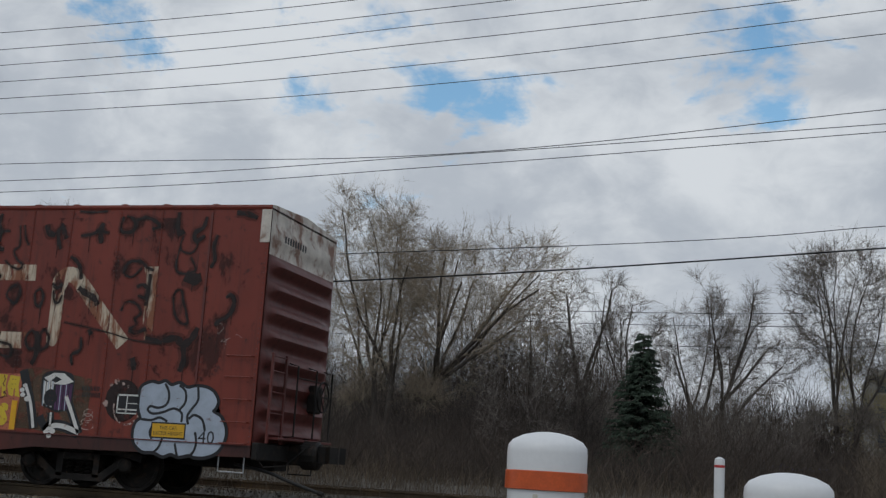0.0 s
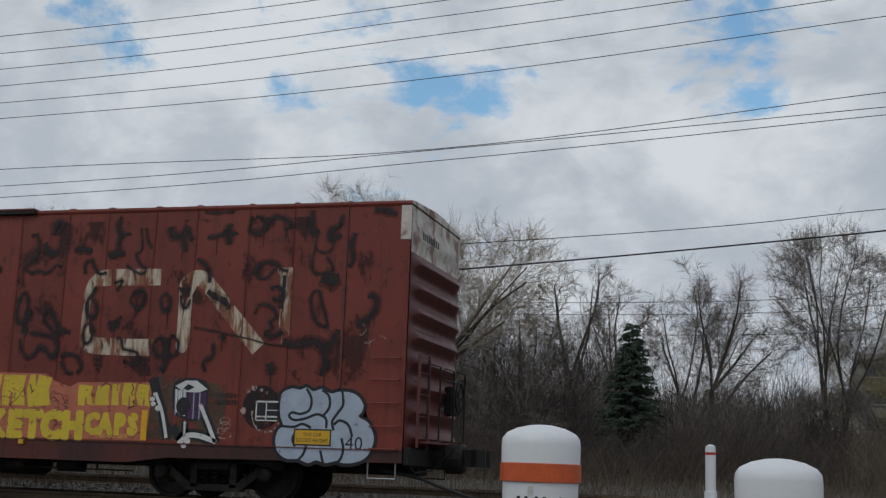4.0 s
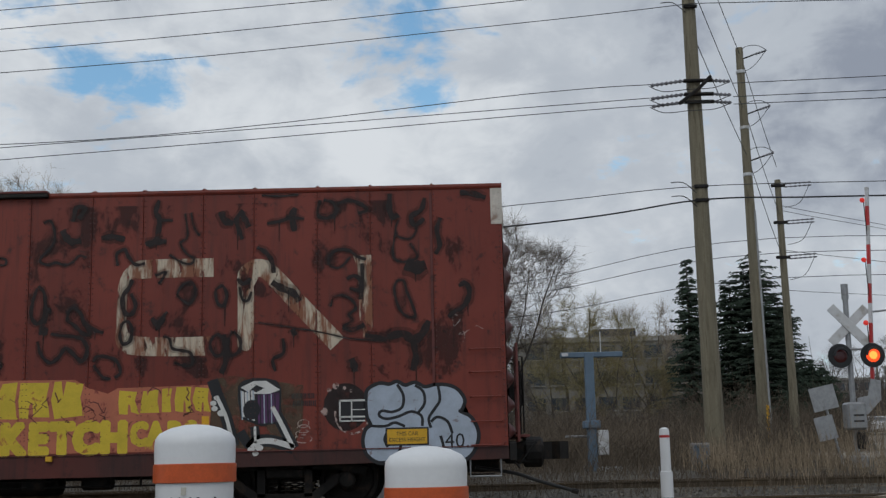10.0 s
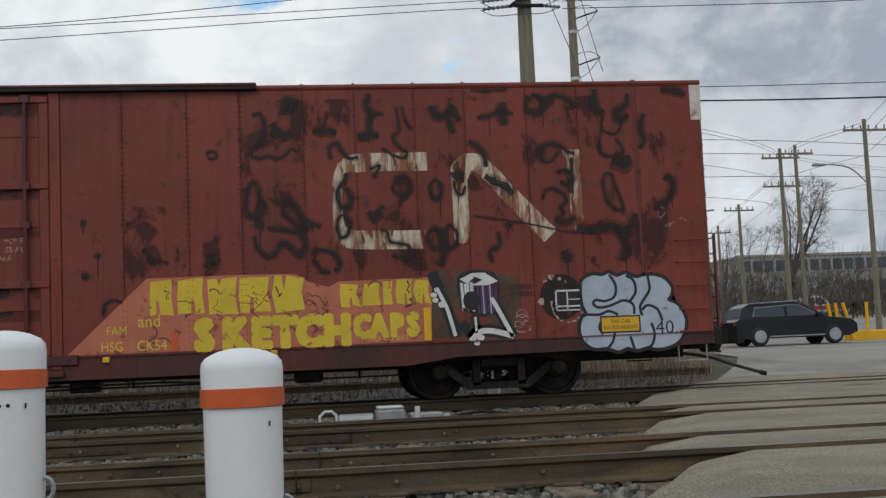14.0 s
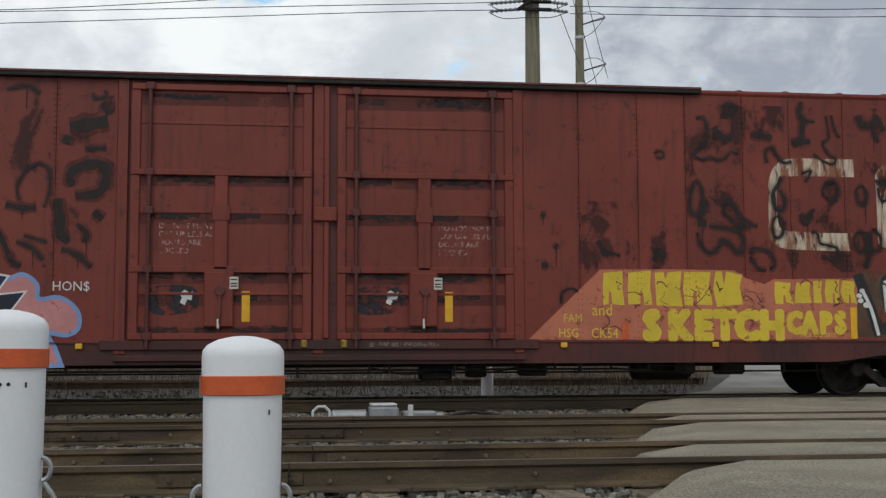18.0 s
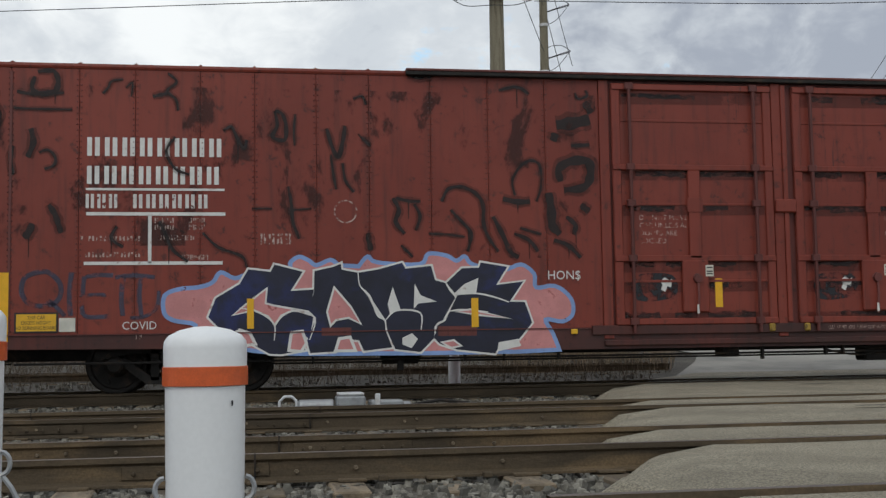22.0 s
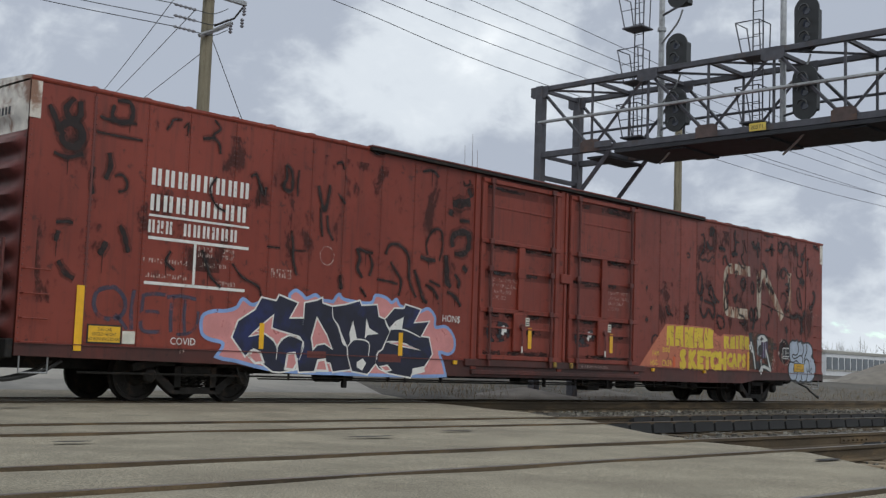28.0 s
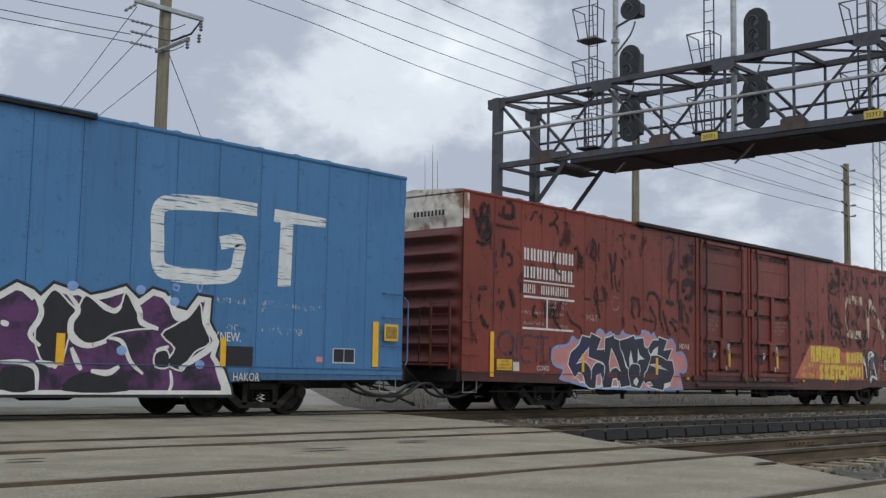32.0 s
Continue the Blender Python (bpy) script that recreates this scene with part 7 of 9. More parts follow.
    part("rim", Geo().sheet(grown(top, 0.0), SIDE - 0.0102), CHALK, gp)
    part("fill", Geo().sheet([(a, b) if d > 0.7 else (a - 0.12, 0.47) for (a, b), (c, d) in zip(grown(top, -0.10), top)], SIDE - 0.0108), PURPLE, gp)
    for i, s in enumerate((b1, b2, b3, b4, b5, b6)):
        p = curve(s, 3, True)
        if i < 4:
            part("letter_edge", Geo().sheet(grown(p, 0.032), SIDE - 0.0116 - 0.0002 * i), CHALK, gp)
        part("letter_shape", Geo().sheet(p, SIDE - 0.0134 - 0.0002 * i), INK, gp)
    edge_stroke(gp, 0.102, (-31.93, 2), (-31.78, 1.74), (-31.8, 1.56), (-31.94, 1.32), (-31.76, 1.15), depth=0.0156)
    edge_stroke(gp, 0.113, (-31.32, 1.99), (-31.13, 1.75), (-31.25, 1.54), (-31.2, 1.28), (-30.92, 1.18), (-30.59, 1.26), depth=0.0156)
    edge_stroke(gp, 0.102, (-31.22, 1.14), (-31.11, 0.92), (-31.03, 0.79), depth=0.0156)
    edge_stroke(gp, 0.090, (-30.81, 1.91), (-30.49, 1.76), (-30.34, 1.86), depth=0.0156)
    edge_stroke(gp, 0.113, (-30.24, 2.11), (-30, 1.81), (-29.94, 1.6), (-29.6, 1.5), depth=0.0156)
    edge_stroke(gp, 0.124, (-29.42, 2.07), (-29.26, 1.73), (-29.03, 1.76), (-28.76, 2.05), depth=0.0156)
    edge_stroke(gp, 0.124, (-28.63, 2.01), (-28.64, 1.66), (-28.41, 1.32), (-28.82, 1.02), (-29.15, 0.84), depth=0.0156)
    edge_stroke(gp, 0.079, (-30.57, 1.32), (-30.3, 1.26), (-30.12, 0.94), (-29.87, 0.74), depth=0.0156)
    edge_stroke(gp, 0.068, (-29.33, 0.81), (-29.29, 0.58), (-29.36, 0.41), depth=0.0156)
    edge_stroke(gp, 0.090, (-32.4, 0.89), (-32.03, 0.89), (-31.81, 0.78), (-31.78, 0.46), depth=0.0156)
    edge_stroke(gp, 0.079, (-31.82, 0.91), (-31.55, 0.87), (-31.47, 0.81), depth=0.0156)
    edge_stroke(gp, 0.102, (-30.85, 0.78), (-30.54, 0.75), (-30.33, 0.86), depth=0.0156)
    edge_stroke(gp, 0.090, (-32.43, 1.49), (-32.3, 1.46), depth=0.0156)
    edge_stroke(gp, 0.068, (-29.63, 1.14), (-29.38, 1.21), depth=0.0156)
    edge_stroke(gp, 0.102, (-28.39, 0.98), (-28.28, 0.73), (-28.17, 0.48), depth=0.0156)
    edge_stroke(gp, 0.079, (-32.28, 2.01), (-32.1, 2.01), (-31.92, 1.86), depth=0.0156)
    for x, z in ((-30.3, 1.12), (-28.72, 0.92), (-29.3, 1.98), (-29.98, 2.14), (-31.25, 2.12)):
        part("pale_bubble", Geo().sheet([(x + 0.10 * math.cos(a), z + 0.08 * math.sin(a)) for a in [k * 0.6 for k in range(10)]], SIDE - 0.0162), SKYBLUE, gp)
    scrawl(car, -29.2, -28.4, 1.9, 2.2, 3, 0.05, SKYBLUE, 0.3, "pale_tag")
    return car, wheels


red_boxcar, red_wheels = red_car()
blue_boxcar, blue_wheels = blue_car()

# ---- bollards and posts ----
def bollard(x, y, band, base, holes):
    b = thing("bollard", "white plastic-sleeved bollard with an orange reflective band" + (" and bolt holes" if holes else ""), "bollard", "bollards by the crossing", at=(x, y, 0))
    part("sleeve", Geo().lathe([(0.112, base), (0.115, band - 0.4), (0.118, band - 0.058)], 40), WHITE, b, smooth=True)
    part("cap", Geo().lathe([(0.122, band - 0.058), (0.1235, band + 0.055), (0.121, band + 0.075), (0.108, band + 0.092), (0.075, band + 0.108), (0.035, band + 0.117), (0.006, band + 0.119)], 40), WHITE, b, smooth=True)
    part("reflective_band", Geo().lathe([(0.122, band - 0.058), (0.1262, band - 0.056), (0.1262, band - 0.002), (0.122, band)], 40), ORANGE, b, smooth=True)
    for s in (-1, 1):
        ring = [(s * (0.118 + 0.026 * math.sin(a)), -0.02, band - 0.36 + 0.034 * math.cos(a)) for a in [math.pi * k / 8 for k in range(9)]]
        part("chain_ring", Geo().tube(ring, 0.008, 6), GALV, b)
        part("hook", Geo().tube([(s * 0.125, -0.02, band - 0.40), (s * 0.15, -0.03, band - 0.43), (s * 0.17, -0.03, band - 0.47)], 0.008, 6), GALV, b)
    if holes:
        for dx in (-0.045, -0.02, 0.012, 0.035):
            yy = -math.sqrt(0.1172 ** 2 - dx ** 2)
            part("bolt_hole", Geo().lathe([(0.004, yy - 0.0025), (0.006, yy - 0.002), (0.006, yy + 0.006)], 8, (dx, 0, band - 0.105), "y"), INK, b)
        part("sticker", Geo().box((-0.015, -0.1215, band - 0.093), (0.0, -0.117, band - 0.07)), STICKER, b)
    part("scuff", Geo().box((0.078, -0.092, band - 0.115), (0.083, -0.088, band - 0.10)), INK, b)


bollard(-0.925, 3.52, 0.69, -0.45, True)
bollard(-0.212, 3.42, 0.607, -0.45, False)


def marker_post(x, y, z0, z1):
    p = thing("marker_post", "slim white marker post with a dark red band", "post", "marker posts", at=(x, y, 0))
    part("shaft", Geo().lathe([(0.095, z0), (0.095, z1 - 0.02), (0.085, z1 + 0.03), (0.03, z1 + 0.06)], 20), WHITE, p, smooth=True)
    part("lower_sleeve", Geo().lathe([(0.118, z0), (0.118, z0 + 0.56), (0.112, z0 + 0.60), (0.095, z0 + 0.61)], 20), WHITE, p, smooth=True)
    part("red_band", Geo().lathe([(0.095, z1 - 0.13), (0.0965, z1 - 0.129), (0.0965, z1 - 0.085), (0.095, z1 - 0.084)], 20), REDWHITE, p)
    part("clip", Geo().tube([(-0.12, 0, z0 + 0.55), (-0.13, 0, z0 + 0.7)], 0.008, 5), GALV, p)


marker_post(3.88, 22.5, -0.2, 1.16)
marker_post(-1.47, 22.5, -0.2, 1.19)


# ---- switch machine between the tracks ----
def switch_machine():
    m = thing("switch_machine", "silver-grey electric switch machine lying beside the rail", "switch machine", at=(0.44, 15.45, -0.215))
    ring = [(0.16 * math.cos(a) * 0.75, 0, 0.13 + 0.115 * math.sin(a)) for a in [math.pi / 8 + math.pi / 4 * k for k in range(9)]]
    part("hand_throw_ring", Geo().tube(ring, 0.02, 6), SIGNWHITE, m)
    part("motor_housing", Geo().lathe([(0.07, 0.13), (0.095, 0.15), (0.095, 0.58), (0.07, 0.60)], 16, (0, 0, 0.10), "x"), GALV, m, smooth=True)
    part("gear_case", Geo().box((0.62, -0.2, 0.0), (1.0, 0.2, 0.24), 0.03), GALV, m)
    part("case_lid", Geo().box((0.64, -0.19, 0.24), (0.98, 0.19, 0.275), 0.012), SIGNWHITE, m)
    part("circuit_box", Geo().box((1.06, -0.17, 0.02), (1.50, 0.17, 0.17), 0.02), GALV, m)
    part("box_latch", Geo().box((1.12, -0.19, 0.1), (1.19, -0.16, 0.26), 0.01), SIGNWHITE, m)
    part("end_knob", Geo().lathe([(0.05, 1.50), (0.06, 1.52), (0.06, 1.6), (0.03, 1.62)], 12, (0, 0, 0.09), "x"), GALV, m)
    part("tie_block", Geo().box((1.7, -0.3, -0.02), (2.5, 0.1, 0.06), 0.02), TIE, m)
    part("throw_rod", Geo().tube([(1.55, 0, 0.08), (2.0, -0.05, 0.15), (2.4, -0.05, 0.1)], 0.025, 6), BLACK, m)


switch_machine()


# ---- utility poles and wires ----
def pole(x, y, z1, r0, r1, name="utility_pole", label="tall weathered grey-brown wooden utility pole", z0=None):
    p = thing(name, label, "utility pole", "utility poles", at=(x, y, 0))
    base = land(y) - 0.3 if z0 is None else z0
    part("shaft", Geo().tube([(0, 0, base), (0, 0, base + (z1 - base) * 0.33), (0, 0, base + (z1 - base) * 0.66), (0, 0, z1)], [r0, r0 + (r1 - r0) * 0.4, r0 + (r1 - r0) * 0.72, r1], 14), WOODPOLE, p, smooth=True)
    return p


def insulator(p, a, b, r=0.045, n=5):
    g = Geo()
    a, b = Vector(a), Vector(b)
    pts, rs = [], []
    for k in range(n * 2 + 1):
        pts.append(a.lerp(b, k / (n * 2)))
        rs.append(r if k % 2 else r * 0.45)
    part("insulator", g.tube(pts, rs, 8), INSULATOR, p)


def wire(pts, r=0.012, name="overhead_wire", label="thin overhead power line strung between poles", material=None):
    solo(name, Geo().tube(curve(pts, 8), r, 5), material or WIRE, label, "cable", "overhead lines")


pa = pole(7.05, 32.6, 17.2, 0.285, 0.165)
for z, lean in ((11.25, 0.1), (10.85, -0.05), (10.62, 0.0)):
    part("crossarm_bracket", Geo().box((-0.34, -0.32, z - 0.05), (0.5, -0.16, z + 0.03), 0.02), BLACK, pa)
    insulator(pa, (-0.35, -0.2, z), (-1.25, -0.1, z - 0.08), 0.06, 7)
    insulator(pa, (0.45, -0.2, z), (1.0, -0.25, z - 0.06), 0.06, 5)
    part("jumper_wire", Geo().tube(curve([(-1.3, -0.1, z - 0.1), (-0.9, -0.2, z - 0.3), (-0.2, -0.3, z - 0.28), (0.5, -0.3, z - 0.25), (1.0, -0.25, z - 0.06)], 5), 0.012, 5), WIRE, pa)
part("switch_gear", Geo().tube([(-0.5, -0.3, 10.55), (0.1, -0.3, 11.0), (0.45, -0.3, 11.35)], 0.05, 6), BLACK, pa)
for z in (8.15, 7.75, 13.5):
    part("strain_clamp", Geo().box((-0.2, -0.26, z - 0.05), (0.2, -0.15, z + 0.05), 0.02), BLACK, pa)
    part("drip_loop", Geo().tube(curve([(-0.85, -0.2, z + 0.12), (-0.5, -0.25, z + 0.1), (-0.15, -0.25, z - 0.2)], 5), 0.014, 5), CABLE, pa)
for k, z in enumerate((14.4, 15.0, 15.5, 16.0, 16.5)):
    insulator(pa, (0.1, -0.18, z), (0.1, -0.34, z), 0.05, 3)
pb = pole(10.42, 40.2, 14.95, 0.24, 0.13)
for z in (14.75, 12.7, 11.0):
    part("standoff_arm", Geo().tube([(0.1, 0, z - 0.2), (0.55, -0.05, z - 0.05), (0.95, -0.05, z + 0.08)], 0.025, 6), BLACK, pb)
    insulator(pb, (0.55, -0.05, z - 0.05), (0.95, -0.05, z + 0.08), 0.05, 4)
    part("jumper_wire", Geo().tube(curve([(0.95, -0.05, z + 0.1), (0.6, 0, z + 0.3), (0.1, 0, z + 0.15), (0.1, 0, z - 0.6), (0.5, 0, z - 0.45), (0.95, -0.05, z + 0.1)], 5), 0.012, 5), WIRE, pb)
    part("pole_band", Geo().lathe([(0.165, z - 0.75), (0.172, z - 0.73), (0.172, z - 0.66), (0.165, z - 0.64)], 12), SIGNWHITE, pb)
part("guy_guard", Geo().tube([(-0.02, -0.32, 0.25), (0.06, -0.28, 2.3)], 0.05, 8), YELLOW, pb, "yellow plastic guard")
part("riser_conduit", Geo().tube([(0.16, -0.16, 0.4), (0.12, -0.12, 9.0)], 0.045, 8), GALV, pb)
pc = pole(13.1, 46.0, 11.45, 0.19, 0.12)
for z in (11.2, 9.7, 8.3):
    part("standoff_arm", Geo().box((-0.3, -0.16, z - 0.06), (0.25, -0.06, z + 0.06), 0.015), BLACK, pc)
    for dz in (-0.06, 0.06):
        insulator(pc, (0.2, -0.1, z + dz), (1.3, -0.15, z + dz + 0.05), 0.04, 6)
    part("jumper_wire", Geo().tube(curve([(1.2, -0.15, z), (0.8, -0.1, z - 0.7), (0.2, -0.1, z - 0.9)], 5), 0.012, 5), WIRE, pc)
pd = pole(18.88, 27.7, 12.2, 0.215, 0.15)
part("crossarm", Geo().box((-1.1, -0.24, 10.53), (1.12, -0.13, 10.66), 0.012), GALV, pd)
part("crossarm", Geo().tube([(-0.36, -0.16, 9.36), (0.2, -0.18, 9.66), (0.68, -0.18, 9.95)], 0.06, 4), GALV, pd)
part("arm_brace", Geo().tube([(0.12, -0.16, 9.75), (0.75, -0.17, 10.1), (1.1, -0.17, 10.58)], 0.03, 6), BLACK, pd)
for x, z in ((1.05, 10.5), (0.62, 9.9), (1.0, 10.15)):
    insulator(pd, (x, -0.2, z), (x, -0.2, z - 0.26), 0.06, 3)
insulator(pd, (-1.05, -0.2, 10.5), (-1.35, -0.1, 10.25), 0.05, 3)
for z in (10.05, 9.75, 9.45):
    insulator(pd, (-0.45, -0.12, z), (-1.05, 0.05, z + 0.05), 0.045, 5)
    part("jumper_wire", Geo().tube(curve([(-0.45, -0.12, z), (0.0, -0.25, z - 0.02), (0.5, -0.22, z + 0.25)], 5), 0.012, 5), WIRE, pd)
pole(43.0, 28.0, 11.9, 0.2, 0.15)
pf = pole(64.8, 28.0, 13.1, 0.22, 0.16)
for z in (12.8, 12.0, 10.8, 10.2):
    for s in (-1, 1):
        part("standoff_arm", Geo().tube([(0, -0.1, z - 0.15), (s * 0.75, -0.12, z + 0.02)], 0.03, 6), BLACK, pf)
        insulator(pf, (s * 0.55, -0.12, z - 0.02), (s * 0.95, -0.12, z + 0.06), 0.07, 3)
part("cutout", Geo().tube([(-0.3, -0.15, 7.6), (-0.3, -0.15, 9.8)], 0.02, 6), BLACK, pf)
# lines from the far left to the big pole, then on to the right
RUN_ON = ((11.76, 11.16, 10.8), (12.33, 11.93, 11.5), (12.8, 12.6, 12.0), (13.6, 13.15, 12.4), (14.3, 13.83, 12.8), None)
for (za, zm, zb), on in zip(((11.64, 12.16, 13.55), (12.19, 12.83, 14.25), (12.79, 13.52, 14.8), (13.39, 14.1, 15.3), (13.96, 14.6, 15.9), (14.58, 15.19, 16.5)), RUN_ON):
    wire([(-70, 32.6, za - 0.7), (-26, 32.6, za), (-10.4, 32.5, zm), (2.0, 32.4, zm + (zb - zm) * 0.68), (7.1, 32.3, zb)])
    if on:
        wire([(7.1, 32.3, zb), (22, 28.0, on[0]), (33.5, 28.0, on[1]), (64.8, 27.9, on[2]), (140, 27, on[2] - 0.6)])
for za, zm, zb in ((9.88, 9.95, 11.17), (9.29, 9.92, 10.77), (8.90, 9.58, 10.55)):
    wire([(-70, 32.6, za - 0.6), (-26, 32.6, za), (-10.2, 32.5, zm), (2.2, 32.4, zb - 0.2), (5.8, 32.4, zb)])
    wire([(8.1, 32.3, zb - 0.05), (14.5, 29.9, zb - 0.62), (17.85, 27.75, zb - 1.05)])
for z in (10.8, 10.2):
    wire([(42.9, 27.9, z), (54, 27.8, z - 0.15), (64, 27.8, z)])
wire([(-40, 32.6, 5.9), (-6.7, 32.5, 7.17), (2.15, 32.4, 7.76), (7.0, 32.4, 8.15), (13, 30.5, 7.75), (18.8, 27.6, 7.2)])
wire([(-40, 32.6, 4.9), (-13.5, 32.5, 6.05), (2.15, 32.4, 7.17), (6.95, 32.4, 7.75), (9.8, 31.4, 7.55), (14, 29.8, 7.2), (18.8, 27.6, 6.8)], 0.024, "overhead_cable", "thick black communication cable strung between poles", CABLE)
for z in (8.2, 7.6, 6.6):
    wire([(-30, 60, z + 1.2), (0, 56, z + 0.6), (13, 46, z + 0.9), (40, 60, z + 2.5)], 0.014)
for z in (16.6, 14.6, 12.9):
    wire([(7.1, 32.7, z), (8.6, 36, z - 1.0), (10.4, 40.1, z - 1.9)], 0.013)
    wire([(10.5, 40.2, z - 2.1), (11.8, 43, z - 3.6), (13.1, 46, z - 4.6)], 0.013)
for x, z, ze in ((17.9, 10.45, 12.4), (18.4, 10.05, 11.6), (18.75, 9.0, 10.7)):
    wire([(x, 27.6, z), (25, 44, (z + ze) / 2 - 0.35), (31.6, 59.9, ze)], 0.012, "service_wire", "slack service wire running off behind the pole")
wire([(18.98, 27.6, 9.40), (20.09, 27.6, 7.41), (23.6, 27.5, 0.9)], 0.012, "guy_wire", "taut guy wire staying the pole")


def street_pole(x, y, z1, arms, lamp=False):
    p = pole(x, y, z1, 0.17, 0.11, "utility_pole", "plain wooden street pole with a crossarm")
    for z in arms:
        part("crossarm", Geo().box((-1.25, -0.08, z - 0.06), (1.25, 0.02, z + 0.06), 0.01), WOODPOLE, p)
        for k in range(6):
            xx = -1.15 + k * 0.46
            part("pin_insulator", Geo().tube([(xx, -0.03, z + 0.05), (xx, -0.03, z + 0.28)], 0.045, 6), INSULATOR, p)
    if lamp:
        arm = part("lamp_arm", Geo().tube(curve([(0, 0, 9.0), (-1.2, -0.3, 9.9), (-2.8, -0.5, 10.1)], 5), 0.04, 6), GALV, p)
        part("lamp_head", Geo().box((-3.4, -0.65, 9.98), (-2.7, -0.4, 10.12), 0.04), GALV, arm)


street_pole(31.1, 70, 12.8, (12.2, 10.4))
street_pole(34.4, 75, 13.9, (13.3,))
street_pole(36.2, 90, 11.8, (11.3,))
street_pole(42.0, 110, 12.2, (11.5,))
street_pole(48.3, 135, 12.9, (12.2,))
street_pole(31.6, 60, 12.6, (12.0,), True)
for z in (12.4, 12.2, 10.6, 9.0):
    wire([(13.2, 46, z - 2.0), (31.1, 70, z), (36.2, 90, z - 0.8), (42, 110, z), (48.3, 135, z + 0.4)], 0.012)
    wire([(31.4, 60, z), (34.4, 75, z + 0.7), (60, 95, z + 2)], 0.012)


# ---- crossing signal with its gate arm ----
def crossing_signal():
    s = thing("crossing_signal", "grey railway crossing signal with crossbuck, red lamps and raised gate", "crossing signal", at=(9.5, 28.5, 0))
    part("mast", Geo().tube([(0, 0, 0.2), (0.02, 0, 4.68)], 0.065, 12), GALV, s)
    part("mast_cap", Geo().tube([(0.02, 0, 4.35), (0.02, 0, 4.72)], 0.085, 12), GALV, s)
    part("mast_base", Geo().box((-0.2, -0.2, 0.25), (0.2, 0.2, 0.6), 0.04), GALV, s)
    for a in (47, -43):
        ob = part("crossbuck_blade", Geo().box((-0.62, -0.012, -0.115), (0.62, 0.012, 0.115), 0.006), SIGNWHITE, s)
        ob.matrix_basis = pose(0.02, -0.09 - (0.03 if a > 0 else 0), 3.70, 0, a, 0)
    part("lamp_bar", Geo().tube([(-0.45, -0.1, 3.12), (0.55, -0.1, 3.12)], 0.03, 8), GALV, s)
    for x, lit in ((-0.28, False), (0.50, True)):
        hd = part("lamp_target", Geo().lathe([(0.29, -0.02), (0.295, 0.0), (0.29, 0.02)], 28, (x, -0.2, 2.96), "y"), SIGBLACK, s)
        part("lamp_housing", Geo().lathe([(0.16, 0.02), (0.17, 0.18), (0.1, 0.26)], 18, (x, -0.2, 2.96), "y"), SIGBLACK, hd)
        part("lamp_hood", Geo().tube([(x + 0.17 * math.cos(a), -0.32, 2.96 + 0.17 * math.sin(a)) for a in [math.pi * k / 10 for k in range(11)]], 0.03, 5), SIGBLACK, hd)
        part("lens", Geo().lathe([(0.02, -0.05), (0.10, -0.045), (0.165, -0.03), (0.165, -0.02)], 20, (x, -0.2, 2.96), "y"), LIT if lit else DARKLENS, hd)
        if lit:
            part("lens_core", Geo().lathe([(0.02, -0.062), (0.09, -0.058), (0.10, -0.05)], 12, (x, -0.2, 2.96), "y"), LITCORE, hd)
    part("gate_machine", Geo().box((-0.25, -0.35, 1.2), (0.2, 0.1, 1.85), 0.05), GALV, s)
    part("machine_label", Geo().box((-0.12, -0.362, 1.38), (0.12, -0.352, 1.42)), INK, s)
    part("machine_label", Geo().box((-0.12, -0.362, 1.52), (0.12, -0.352, 1.56)), INK, s)
    part("gate_bracket", Geo().slab([(0.0, 1.7), (0.25, 1.55), (0.6, 1.9), (0.62, 2.35), (0.4, 2.4), (0.3, 2.0), (0.05, 1.95)], -0.25, -0.2), GALV, s)
    part("counterweight", Geo().box((-0.05, -0.4, 0.75), (0.12, -0.2, 1.15), 0.03), BLACK, s)
    g0, g1 = Vector((0.46, -0.15, 2.3)), Vector((0.74, -0.1, 7.11))
    for k in range(10):
        a, b = g0.lerp(g1, k / 10), g0.lerp(g1, (k + 1) / 10)
        part("gate_arm_band", Geo().tube([a, b], 0.055, 4), REDWHITE if k % 2 == 0 else SIGNWHITE, s)
    for t in (0.30, 0.62, 0.93):
        q = g0.lerp(g1, t)
        part("gate_lamp", Geo().lathe([(0.03, -0.03), (0.065, 0.0), (0.03, 0.05)], 10, (q.x - 0.14, q.y - 0.06, q.z), "y"), TAIL, s)
        part("lamp_wire", Geo().tube([(q.x - 0.1, q.y - 0.03, q.z), (q.x - 0.08, q.y - 0.03, q.z - 0.9)], 0.012, 4), CABLE, s)
    part("crossarm_tube", Geo().tube([(0.3, 0, 4.0), (1.35, 0.1, 4.1)], 0.025, 6), GALV, s)
    sign = thing("sign", "pair of blank grey sign backs on a leaning post", "sign", at=(8.75, 28.0, 0))
    part("sign_post", Geo().tube([(0.3, 0.05, 0.2), (-0.15, 0.05, 2.2)], 0.03, 6), GALV, sign)
    for z, w_ in ((1.95, 0.6), (1.25, 0.45)):
        ob = part("sign_plate", Geo().box((-w_ / 2, -0.01, -0.28), (w_ / 2, 0.01, 0.28), 0.004), GALV, sign)
        ob.matrix_basis = pose(-0.1, 0, z, 0, -12, 0)


crossing_signal()


